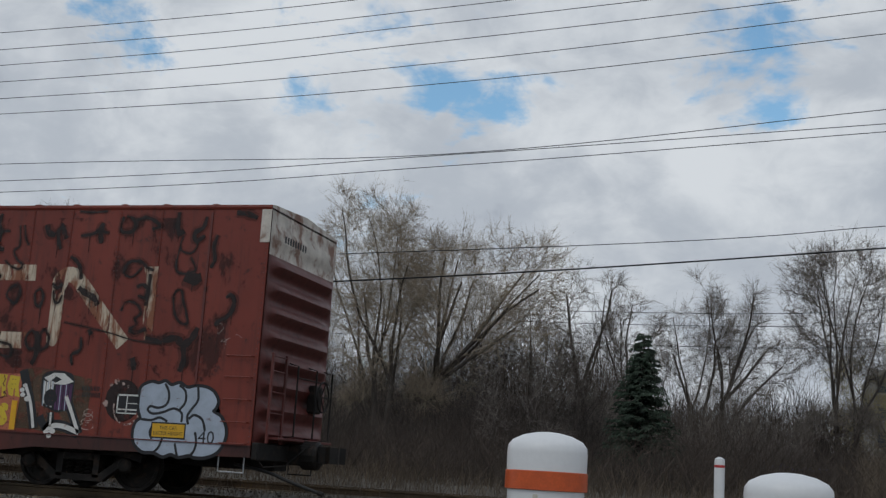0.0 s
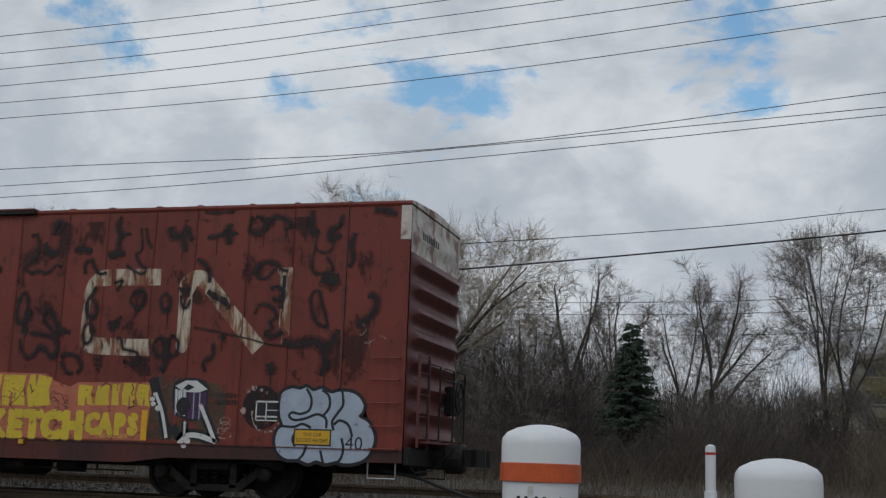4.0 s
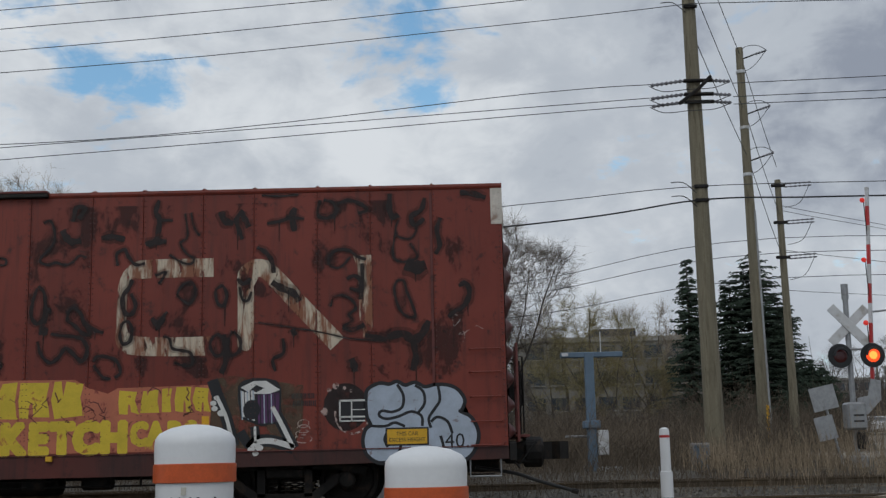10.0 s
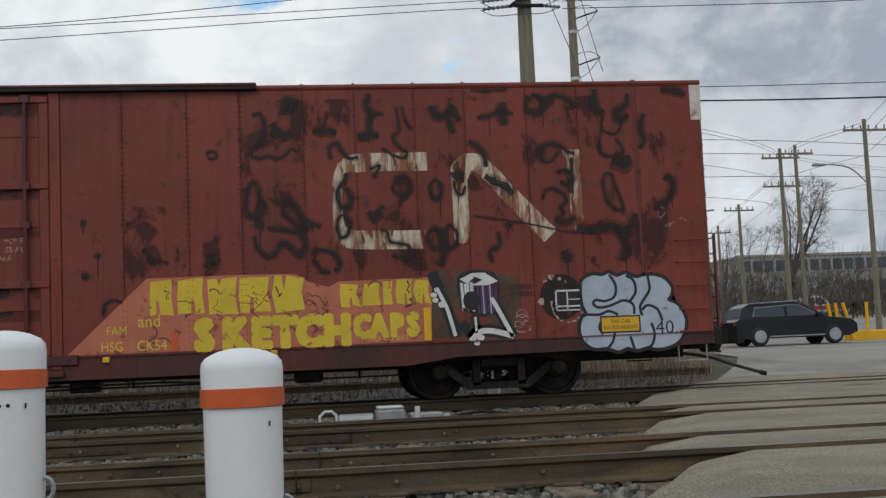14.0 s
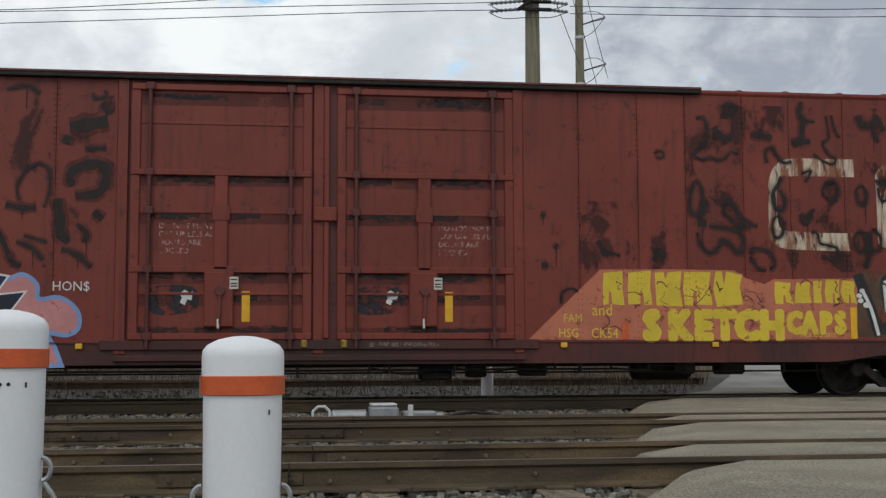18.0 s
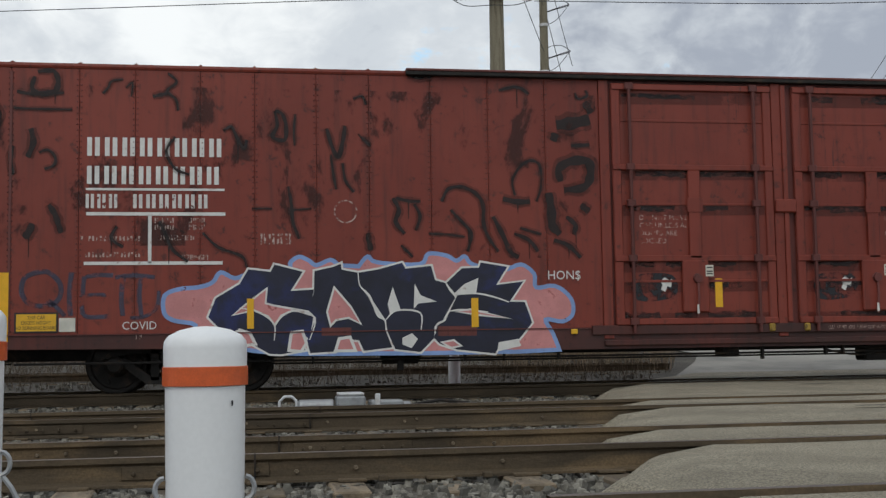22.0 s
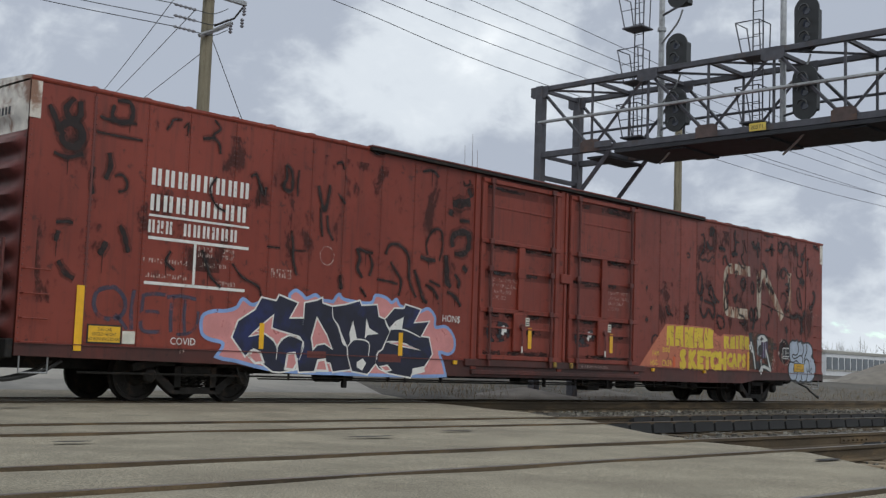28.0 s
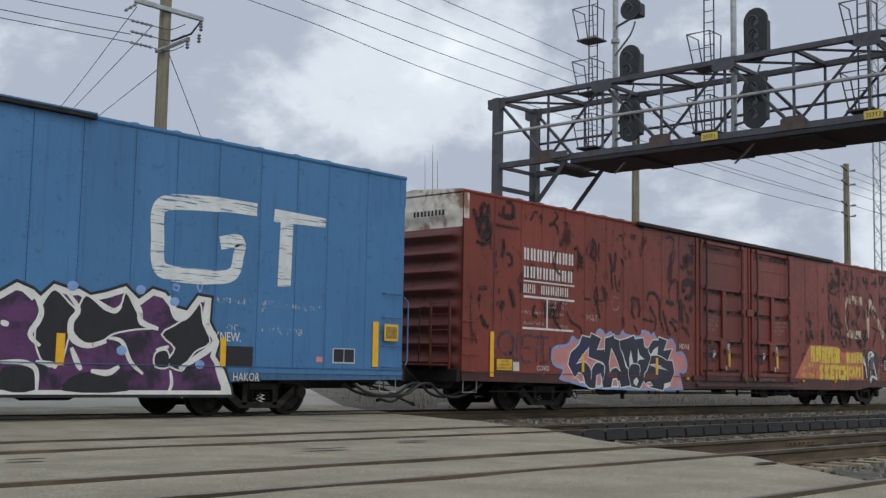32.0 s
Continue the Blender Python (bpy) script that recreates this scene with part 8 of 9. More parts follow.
def signal_case():
    s = thing("signal_mast", "blue-grey steel trackside mast with a short arm and boxes", "signal equipment", at=(3.55, 31.4, 0))
    part("mast", Geo().box((-0.12, -0.12, 0.0), (0.12, 0.12, 3.45), 0.015), BLUEGREY, s)
    part("arm", Geo().box((-0.75, -0.07, 3.32), (0.9, 0.07, 3.46), 0.015), BLUEGREY, s)
    part("collar", Geo().box((-0.22, -0.2, 1.45), (0.22, 0.2, 1.65), 0.02), BLUEGREY, s)
    part("equipment_box", Geo().box((0.14, -0.2, 0.75), (0.42, 0.15, 1.4), 0.02), SIGNWHITE, s)
    part("side_bracket", Geo().tube([(-0.7, 0, 1.25), (0, 0, 1.25)], 0.03, 6), GALV, s)
    part("base_motor", Geo().box((0.1, -0.35, 0.05), (0.75, 0.2, 0.45), 0.05), GALV, s)
    part("whip_aerial", Geo().tube([(0.33, 0, 3.4), (0.33, 0, 4.0)], 0.015, 5), SIGNWHITE, s)
    part("junction_box", Geo().box((-0.72, -0.1, 3.36), (-0.55, -0.09, 3.44)), SIGNWHITE, s)
    c = thing("relay_cabinet", "small pale metal relay cabinet in the brush", "cabinet", at=(6.2, 30.6, 0))
    part("cabinet_body", Geo().box((-0.22, -0.2, 0.2), (0.22, 0.2, 1.0), 0.02), GALV, c)
    part("cabinet_door", Geo().box((-0.19, -0.212, 0.26), (0.19, -0.202, 0.94)), BLUEGREY, c)


signal_case()


# ---- signal gantry over the tracks ----
def gantry():
    g = thing("signal_gantry", "dark steel signal gantry truss spanning all the tracks", "signal gantry", at=(28.5, 0, 0))
    xs = (0.0, 1.9)
    y0, y1, zb, zt = -5.0, 23.75, 7.26, 9.30
    bays = [y1 - 1.95 * k for k in range(16)]
    for x in xs:
        for z, h in ((zt, 0.075), (zb, 0.09)):
            part("chord", Geo().box((x - 0.075, y0, z - h), (x + 0.075, y1, z + h), 0.01), GANTRY, g)
        for i, y in enumerate(bays):
            part("truss_post", Geo().box((x - 0.032, y - 0.032, zb), (x + 0.032, y + 0.032, zt), 0.008), GANTRY, g)
            if i + 1 < len(bays):
                a, b = ((x, y, zt), (x, bays[i + 1], zb)) if i % 2 == 0 else ((x, y, zb), (x, bays[i + 1], zt))
                part("diagonal", Geo().tube([a, b], 0.052, 4), GANTRY, g)
            zz = zb if i % 2 else zt
            d = 1 if zz == zb else -1
            part("gusset", Geo().add([(xx, y + yy, zz + d * hh) for xx in (x - 0.095, x - 0.082) for yy, hh in ((-0.34, -0.08), (0.34, -0.08), (0.34, 0.20), (0.22, 0.28), (-0.22, 0.28), (-0.34, 0.20))], [(0, 1, 2, 3, 4, 5), (11, 10, 9, 8, 7, 6)] + [(m, m + 6, (m + 1) % 6 + 6, (m + 1) % 6) for m in range(6)]), RUSTPLATE if i % 2 else GANTRY, g)
    for i, y in enumerate(bays):
        for z in (zb, zt):
            part("cross_strut", Geo().box((0, y - 0.05, z - 0.05), (1.9, y + 0.05, z + 0.05)), GANTRY, g)
        if i + 1 < len(bays):
            part("lateral", Geo().tube([(0, y, zt), (1.9, bays[i + 1], zt)], 0.045, 4), GANTRY, g)
    part("walkway", Geo().box((-0.12, y0, zb - 0.22), (2.02, 20.9, zb - 0.115)), GRATING, g)
    for k in range(9):
        y = 21.6 - 2.6 * k
        part("deck_bracket", Geo().box((0.0, y - 0.35, zb - 0.28), (1.9, y + 0.35, zb - 0.22)), GRATING, g)
    part("handrail", Geo().tube([(-0.1, y0, zb + 1.0), (-0.1, y1, zb + 1.0)], 0.05, 8), GALV, g, "pale grey pipe handrail")
    part("handrail", Geo().tube([(2.0, y0, zb + 1.0), (2.0, y1, zb + 1.0)], 0.04, 6), GANTRY, g)
    for y, s in ((23.75, 1), (-5.0, -1)):
        for x in xs:
            part("leg", Geo().box((x - 0.13, y - 0.13, land(y) - 0.3), (x + 0.13, y + 0.13, zt + 0.10), 0.015), GANTRY, g)
            part("knee_brace", Geo().tube([(x, y, 4.3), (x, y - s * 2.6, zb - 0.1)], 0.08, 4), GANTRY, g)
        for z in (6.6, 4.4, 2.2):
            part("leg_strut", Geo().box((0, y - 0.06, z - 0.06), (1.9, y + 0.06, z + 0.06)), GANTRY, g)
        for a, b in ((6.6, 4.4), (4.4, 6.6), (4.4, 2.2), (2.2, 4.4)):
            part("leg_brace", Geo().tube([(0, y, a), (1.9, y, b)], 0.045, 4), GANTRY, g)
    for y, text in ((16.34, "203T1"), (11.9, "203T2")):
        tag = part("number_plate", Geo().box((-0.15, y - 0.24, zb - 0.08), (-0.13, y + 0.24, zb + 0.13), 0.003), PLATEYELLOW, g, "yellow signal plate")
        ob = words(text, 0.15, 0, 0, 0, "plate_text", INK, tag, 1.0, "CENTER")
        ob.matrix_basis = Matrix.Translation((-0.155, y, zb - 0.03)) @ Matrix.Rotation(radians(-90), 4, "Z")
    part("number_plate", Geo().box((-0.14, 21.0, zb + 0.0), (-0.12, 21.6, zb + 0.18)), GANTRY, g)

    def mast(y, heads, zt2):
        m = thing("signal_mast", "grey ladder mast with black signal heads on the gantry", "railway signal", "signals on the gantry", at=(28.5, y, 0))
        part("mast_tube", Geo().tube([(0.9, 0.42, zb - 0.1), (0.9, 0.42, zt2)], 0.085, 10), GALV, m)
        for dy in (0.86, 1.16):
            part("ladder_rail", Geo().tube([(0.6, dy, zb), (0.6, dy, zt2 - 0.3)], 0.022, 5), GANTRY, m)
        z = zb + 0.2
        while z < zt2 - 0.4:
            part("ladder_rung", Geo().tube([(0.6, 0.86, z), (0.6, 1.16, z)], 0.014, 4), GANTRY, m)
            z += 0.32
        for z in [h[1] - 0.55 for h in heads]:
            part("platform", Geo().box((0.15, 0.62, z - 0.05), (0.75, 1.30, z), 0.005), GANTRY, m)
            for yy, out in ((0.72, 0.0), (1.25, 0.18)):
                part("cage_post", Geo().tube([(0.2, yy, z), (0.12, yy + out, z + 0.95)], 0.02, 4), GANTRY, m)
                part("cage_post", Geo().tube([(0.7, yy, z), (0.74, yy + out, z + 0.95)], 0.02, 4), GANTRY, m)
            part("cage_rail", Geo().tube([(0.74, 0.72, z + 0.95), (0.12, 0.72, z + 0.95), (0.12, 1.43, z + 0.95), (0.74, 1.43, z + 0.95)], 0.02, 4), GANTRY, m)
            part("cage_rail", Geo().tube([(0.16, 0.72, z + 0.5), (0.16, 1.34, z + 0.5)], 0.014, 4), GANTRY, m)
            part("mast_collar", Geo().lathe([(0.1, z - 0.1), (0.13, z - 0.08), (0.13, z + 0.02), (0.1, z + 0.04)], 10, (0.9, 0.42, 0)), GALV, m)
        for dy, z, hh, lamps in heads:
            h = part("signal_head", Geo().add(*plate_ring(0.05, dy, z, 0.34, hh)), SIGBLACK, m, "black oval signal head")
            part("back_box", Geo().box((0.11, dy - 0.22, z - hh * 0.62), (0.5, dy + 0.16, z + hh * 0.62), 0.03), SIGBLACK, h)
            part("head_arm", Geo().tube([(0.3, dy, z - hh * 0.5), (0.9, 0.42, z - hh * 0.5)], 0.035, 6), GANTRY, h)
            for k in range(lamps):
                zz = z + (k - (lamps - 1) / 2) * 0.36
                part("lens", Geo().lathe([(0.02, 0.045), (0.1, 0.04), (0.11, 0.052)], 14, (0, dy, zz), "x"), LENS, h)
                part("hood", Geo().tube([(-0.1, dy + 0.13 * math.cos(a), zz + 0.13 * math.sin(a)) for a in [math.pi * j / 8 for j in range(9)]], 0.025, 4), SIGBLACK, h)
            part("conduit", Geo().tube(curve([(0.3, dy, z - hh), (0.35, dy + 0.2, z - hh - 0.35), (0.8, 0.35, z - hh - 0.7)], 4), 0.03, 6), GALV, h)

    mast(19.6, ((-0.65, 11.35, 0.32, 1), (-0.62, 9.74, 0.55, 2), (-0.62, 8.10, 0.62, 3)), 13.4)
    mast(15.74, ((-0.66, 9.87, 0.74, 3), (-0.62, 8.09, 0.72, 3)), 12.8)
    mast(11.4, ((-0.66, 9.9, 0.74, 3), (-0.62, 8.1, 0.72, 3)), 12.8)
    mast(6.0, ((-0.66, 9.9, 0.74, 3),), 12.8)


def plate_ring(x, y, z, hw, hh):
    """A thick upright oval plate facing -x."""
    n = 24
    vs = []
    for d in (0.0, 0.06):
        for k in range(n):
            a = 2 * math.pi * k / n
            c, s = math.cos(a), math.sin(a)
            yy = hw * c
            zz = (hh - hw) * (1 if s >= 0 else -1) + hw * s if hh > hw else hh * s
            vs.append((x + d, y + yy, z + zz))
    return vs, [tuple(range(n)), tuple(range(2 * n - 1, n - 1, -1))] + [(k, (k + 1) % n, (k + 1) % n + n, k + n) for k in range(n)]


gantry()


def lattice_tower():
    t = thing("lattice_tower", "tall slender grey steel lattice radio tower", "tower", at=(76.5, 30.3, 0))
    hw = 0.62
    for sx in (-1, 1):
        for sy in (-1, 1):
            part("tower_leg", Geo().tube([(sx * hw, sy * hw, 0), (sx * hw * 0.8, sy * hw * 0.8, 34)], 0.055, 6), GALV, t)
    z = 0.0
    while z < 33:
        for s in (-1, 1):
            part("lacing", Geo().tube([(-hw, s * hw, z), (hw, s * hw, z + 0.8), (-hw, s * hw, z + 1.6)], 0.03, 4), GALV, t)
            part("lacing", Geo().tube([(s * hw, -hw, z), (s * hw, hw, z + 0.8), (s * hw, -hw, z + 1.6)], 0.03, 4), GALV, t)
        z += 1.6


lattice_tower()


# ---- vehicles ----
def vehicle(name, label, x, y, l, h, material, tall, heading=0.0):
    v = thing(name, label, "car", "vehicles beyond the crossing", m=pose(x, y, land(y) + 0.05, 0, 0, heading))
    k = l / 4.9
    low = [(-2.42, 0.45), (-2.40, 0.95), (-2.25, 1.05), (1.0, 1.08), (1.35, 1.02), (2.2, 0.92), (2.42, 0.75), (2.44, 0.42), (2.1, 0.28), (-2.2, 0.28)]
    body = [(a * k, z) for a, z in low]
    part("body", Geo().slab(body, -0.93, 0.93), material, v)
    cab = [(-2.25, 1.03), (-2.05, h - 0.18), (-1.75, h - 0.04), (0.0, h), (0.35, h - 0.06), (1.25, 1.05)] if tall else [(-1.85, 1.0), (-1.2, h - 0.06), (-0.4, h), (0.3, h - 0.05), (1.15, 1.02)]
    g = Geo()
    n = len(cab)
    vs = [(a * k, y_, z) for y_ in (-1, 1) for a, z in cab]
    vs = [(a, s * (0.90 if z < 1.1 else 0.72), z) for a, s, z in vs]
    g.add(vs, [tuple(range(n)), tuple(range(2 * n - 1, n - 1, -1))] + [(i, i + n, (i + 1) % n + n, (i + 1) % n) for i in range(n)])
    part("cabin", g, material, v)
    for s in (-1, 1):
        tops = [(-1.72, 1.10), (-1.6, h - 0.2), (-0.15, h - 0.13), (0.22, h - 0.16), (0.95, 1.10)] if tall else [(-1.35, 1.08), (-0.95, h - 0.15), (-0.3, h - 0.1), (0.2, h - 0.13), (0.8, 1.08)]
        f = lambda z: s * (0.905 - 0.18 * (z - 1.05) / (h - 1.05))
        for i, (a0, a1) in enumerate(((0.0, 0.48), (0.52, 1.0))):
            lo = tops[0][0] + (tops[-1][0] - tops[0][0]) * a0
            hi = tops[0][0] + (tops[-1][0] - tops[0][0]) * a1
            zt = h - 0.17
            q = [(lo, 1.10), (hi, 1.10), (min(hi, tops[-2][0]) if i else hi, zt), (max(lo, tops[1][0]) if not i else lo, zt)]
            part("side_window", Geo().add([(a * k, f(z) + s * 0.012, z) for a, z in q], [(0, 1, 2, 3)]), GLASSY, v)
        part("window_trim", Geo().tube([(a * k, f(z) + s * 0.018, z) for a, z in tops], 0.016, 4), ALLOY, v)
        part("mirror", Geo().box((0.78 * k, s * 1.0 - 0.1, 1.05), (0.98 * k, s * 1.0 + 0.1, 1.22), 0.03), material, v)
        part("sill_trim", Geo().box((-1.1 * k, s * 0.935 - 0.02, 0.33), (1.1 * k, s * 0.935 + 0.02, 0.37)), ALLOY, v)
        part("roof_rail", Geo().tube([(-1.7 * k, s * 0.66, h - 0.02), (0.2 * k, s * 0.66, h + 0.03)], 0.02, 5), ALLOY, v) if tall else None
        for a in (-1.48, 1.5):
            wh = part("wheel", Geo().lathe([(0.2, s * 0.97), (0.31, s * 0.98), (0.365, s * 0.93), (0.365, s * 0.75), (0.3, s * 0.72)][::-s], 24, (a * k, 0, 0.36), "y"), RUBBER, v, smooth=True)
            part("rim", Geo().lathe([(0.24, s * 0.985), (0.22, s * 0.965), (0.05, s * 0.955)][::-s], 20, (a * k, 0, 0.36), "y"), ALLOY, wh)
            for j in range(5):
                t = 2 * math.pi * j / 5
                part("spoke_gap", Geo().add([(a * k + r * math.cos(t + d), s * 0.982, 0.36 + r * math.sin(t + d)) for r, d in ((0.09, -0.2), (0.2, -0.32), (0.2, 0.32), (0.09, 0.2))], [(0, 1, 2, 3)]), RUBBER, wh)
        part("tail_lamp", Geo().box((-2.43 * k, s * 0.75 - 0.16, 0.82), (-2.28 * k, s * 0.80 + 0.14, 0.96), 0.02), DULLTAIL, v)
        part("head_lamp", Geo().box((2.22 * k, s * 0.7 - 0.2, 0.68), (2.45 * k, s * 0.7 + 0.2, 0.82), 0.03), SIGNWHITE, v)
    part("windscreen", Geo().add([(a * k + 0.012, y_, z + 0.01) for a, y_, z in ((1.2, -0.8, 1.1), (1.2, 0.8, 1.1), (0.42, 0.64, h - 0.1), (0.42, -0.64, h - 0.1))], [(0, 1, 2, 3)]), GLASSY, v)
    return v


suv = vehicle("suv", "black shiny sport utility vehicle easing back on the side street", 20.4, 44, 4.95, 1.66, CARPAINT, True)
vehicle("sedan", "white sedan waiting on the road beyond the signal", 30.7, 87, 4.5, 1.42, CARWHITE, False, -112)
vehicle("parked_car", "white parked car far along the road", 38.3, 96, 4.4, 1.5, CARWHITE, True, -105)
van = vehicle("van", "white van with a red stripe far along the street", 55.5, 118, 4.9, 2.0, CARWHITE, True, -20)
part("red_stripe", Geo().box((-2.2, -0.96, 0.55), (2.2, -0.945, 0.95)), REDWHITE, van)
vehicle("parked_car", "dark parked car by the far yard", 59.0, 118, 4.3, 1.45, CARPAINT, False, 20)
vehicle("parked_car", "pale parked car half hidden by the brush", -2.2, 63, 4.3, 1.45, CARWHITE, False, 10)


def guard_post(x, y, lean):
    p = thing("guard_post", "leaning yellow steel guard post by the kerb", "post", "yellow guard posts", at=(x, y, land(y)))
    part("pipe", Geo().tube([(0, 0, -0.2), (lean * 0.5, 0, 0.8), (lean, 0, 1.6)], 0.07, 10), YELLOW, p)


for gx, gy, lean in ((22.3, 46, -0.25), (22.65, 46.3, -0.12), (23.15, 46, -0.45), (23.5, 45.6, 0.03)):
    guard_post(gx, gy, lean)
kerb = thing("kerb_block", "yellow painted concrete kerb block beside the guard posts", "kerb", at=(23.6, 46.4, land(46)))
part("block", Geo().box((-0.6, -0.3, -0.1), (1.4, 0.3, 0.45), 0.05), YELLOW, kerb)


# ---- buildings and distance ----
def office(x0, x1, y0, y1, z0, z1, floors, label, wall):
    b = thing("office_building", label, "building", "buildings in the distance")
    part("wall", Geo().box((x0, y0, z0), (x1, y1, z1)), wall, b)
    part("roof_edge", Geo().box((x0 - 0.15, y0 - 0.15, z1), (x1 + 0.15, y1 + 0.15, z1 + 0.35), 0.02), CONCRETE, b)
    fh = (z1 - z0) / floors
    for f in range(floors):
        n = max(2, int((x1 - x0) / 1.6))
        for i in range(n):
            a = x0 + (x1 - x0) * (i + 0.12) / n
            c = x0 + (x1 - x0) * (i + 0.88) / n
            w_ = part("window", Geo().box((a, y0 - 0.06, z0 + fh * f + fh * 0.35), (c, y0 - 0.02, z0 + fh * f + fh * 0.85)), GLASSY, b)
            part("sill", Geo().box((a - 0.05, y0 - 0.12, z0 + fh * f + fh * 0.30), (c + 0.05, y0, z0 + fh * f + fh * 0.35)), CONCRETE, w_)
    return b


part("plant_room", Geo().box((9.8, 82, 8.8), (12.8, 88, 9.5), 0.03), GANTRY, office(4.8, 17.6, 80, 92, 1.5, 8.4, 4, "low tan office block behind bare trees", OFFICE))
office(60, 84, 150, 165, 6, 12, 2, "grey industrial building on the skyline", CONCRETE)
office(36, 58, 160, 175, 6, 10.2, 2, "dull brick building far along the road", OFFICE)
office(100, 112, 96, 110, 1, 5.5, 1, "low white shed beyond the yard", CARWHITE)
office(128, 160, 62, 70, 0.8, 3.6, 1, "long low white wall of a yard building", CARWHITE)
office(18, 27, 120, 130, 4.5, 8.5, 2, "small house behind the spruces", OFFICE)


def shed(x0, x1, y0, y1, z0, ze, zr, label):
    """A long low building with a pitched roof."""
    b = thing("shed", label, "building", "buildings in the distance")
    part("wall", Geo().box((x0, y0, z0), (x1, y1, ze)), OFFICE, b)
    ym = (y0 + y1) / 2
    part("roof", Geo().add([(x, y, z) for x in (x0 - 0.4, x1 + 0.4) for y, z in ((y0 - 0.5, ze - 0.05), (ym, zr), (y1 + 0.5, ze - 0.05), (y1 + 0.5, ze - 0.25), (ym, zr - 0.2), (y0 - 0.5, ze - 0.25))], [(0, 1, 7, 6), (1, 2, 8, 7), (2, 3, 9, 8), (3, 4, 10, 9), (4, 5, 11, 10), (5, 0, 6, 11), (5, 4, 3, 2, 1, 0), (6, 7, 8, 9, 10, 11)]), ROOFGREY, b)
    n = int((x1 - x0) / 3)
    for i in range(n):
        a = x0 + (x1 - x0) * (i + 0.3) / n
        part("window", Geo().box((a, y0 - 0.05, z0 + 1.2), (a + 1.1, y0 - 0.01, ze - 0.4)), GLASSY, b)


shed(47.5, 63, 125, 137, 2.5, 5.2, 8.0, "long low building with a dull grey roof")


def heap(x, y, r, h, label):
    g = Geo()
    rings, n = 9, 26
    vs = [(x, y, land(y) + h)]
    for i in range(1, rings + 1):
        t = i / rings
        for k in range(n):
            a = 2 * math.pi * k / n
            rr = r * t * (1 + 0.12 * noise.noise((math.cos(a) * 2, math.sin(a) * 2, t)))
            vs.append((x + rr * math.cos(a), y + rr * math.sin(a) * 0.6, land(y) + h * (1 - t) ** 1.05 + 0.12 * h * noise.noise((rr, a, 2)) - (0.1 if i == rings else 0)))
    fs = [(0, 1 + k, 1 + (k + 1) % n) for k in range(n)]
    for i in range(rings - 1):
        for k in range(n):
            fs.append((1 + i * n + k, 1 + (i + 1) * n + k, 1 + (i + 1) * n + (k + 1) % n, 1 + i * n + (k + 1) % n))
    solo("gravel_mound", g.add(vs, fs), GRAVEL, label, "gravel heap", "heaps by the yard", smooth=True)


heap(96, 40, 9, 2.3, "brown-grey gravel heap in the yard")
heap(112, 44, 9, 1.6, "low brown gravel heap in the yard")
heap(27.5, 23.3, 2.2, 0.28, "low pale spill of stone beside the track")
heap(32.0, 23.6, 1.6, 0.22, "low pale spill of stone beside the track")
g = Geo()
solo("tarpaulin", g.add([(-1.2 + 2.6 * i / 8, 52 + 0.8 * j / 3, land(52) + 1.0 + 0.28 * noise.noise((i * 0.8, j * 0.9, 4)) - 0.25 * j * 0.2) for j in range(4) for i in range(9)], [(j * 9 + i, j * 9 + i + 1, j * 9 + i + 10, j * 9 + i + 9) for j in range(3) for i in range(8)]), TARP, "crumpled blue tarpaulin over a pile in the brush", "tarpaulin", smooth=True)


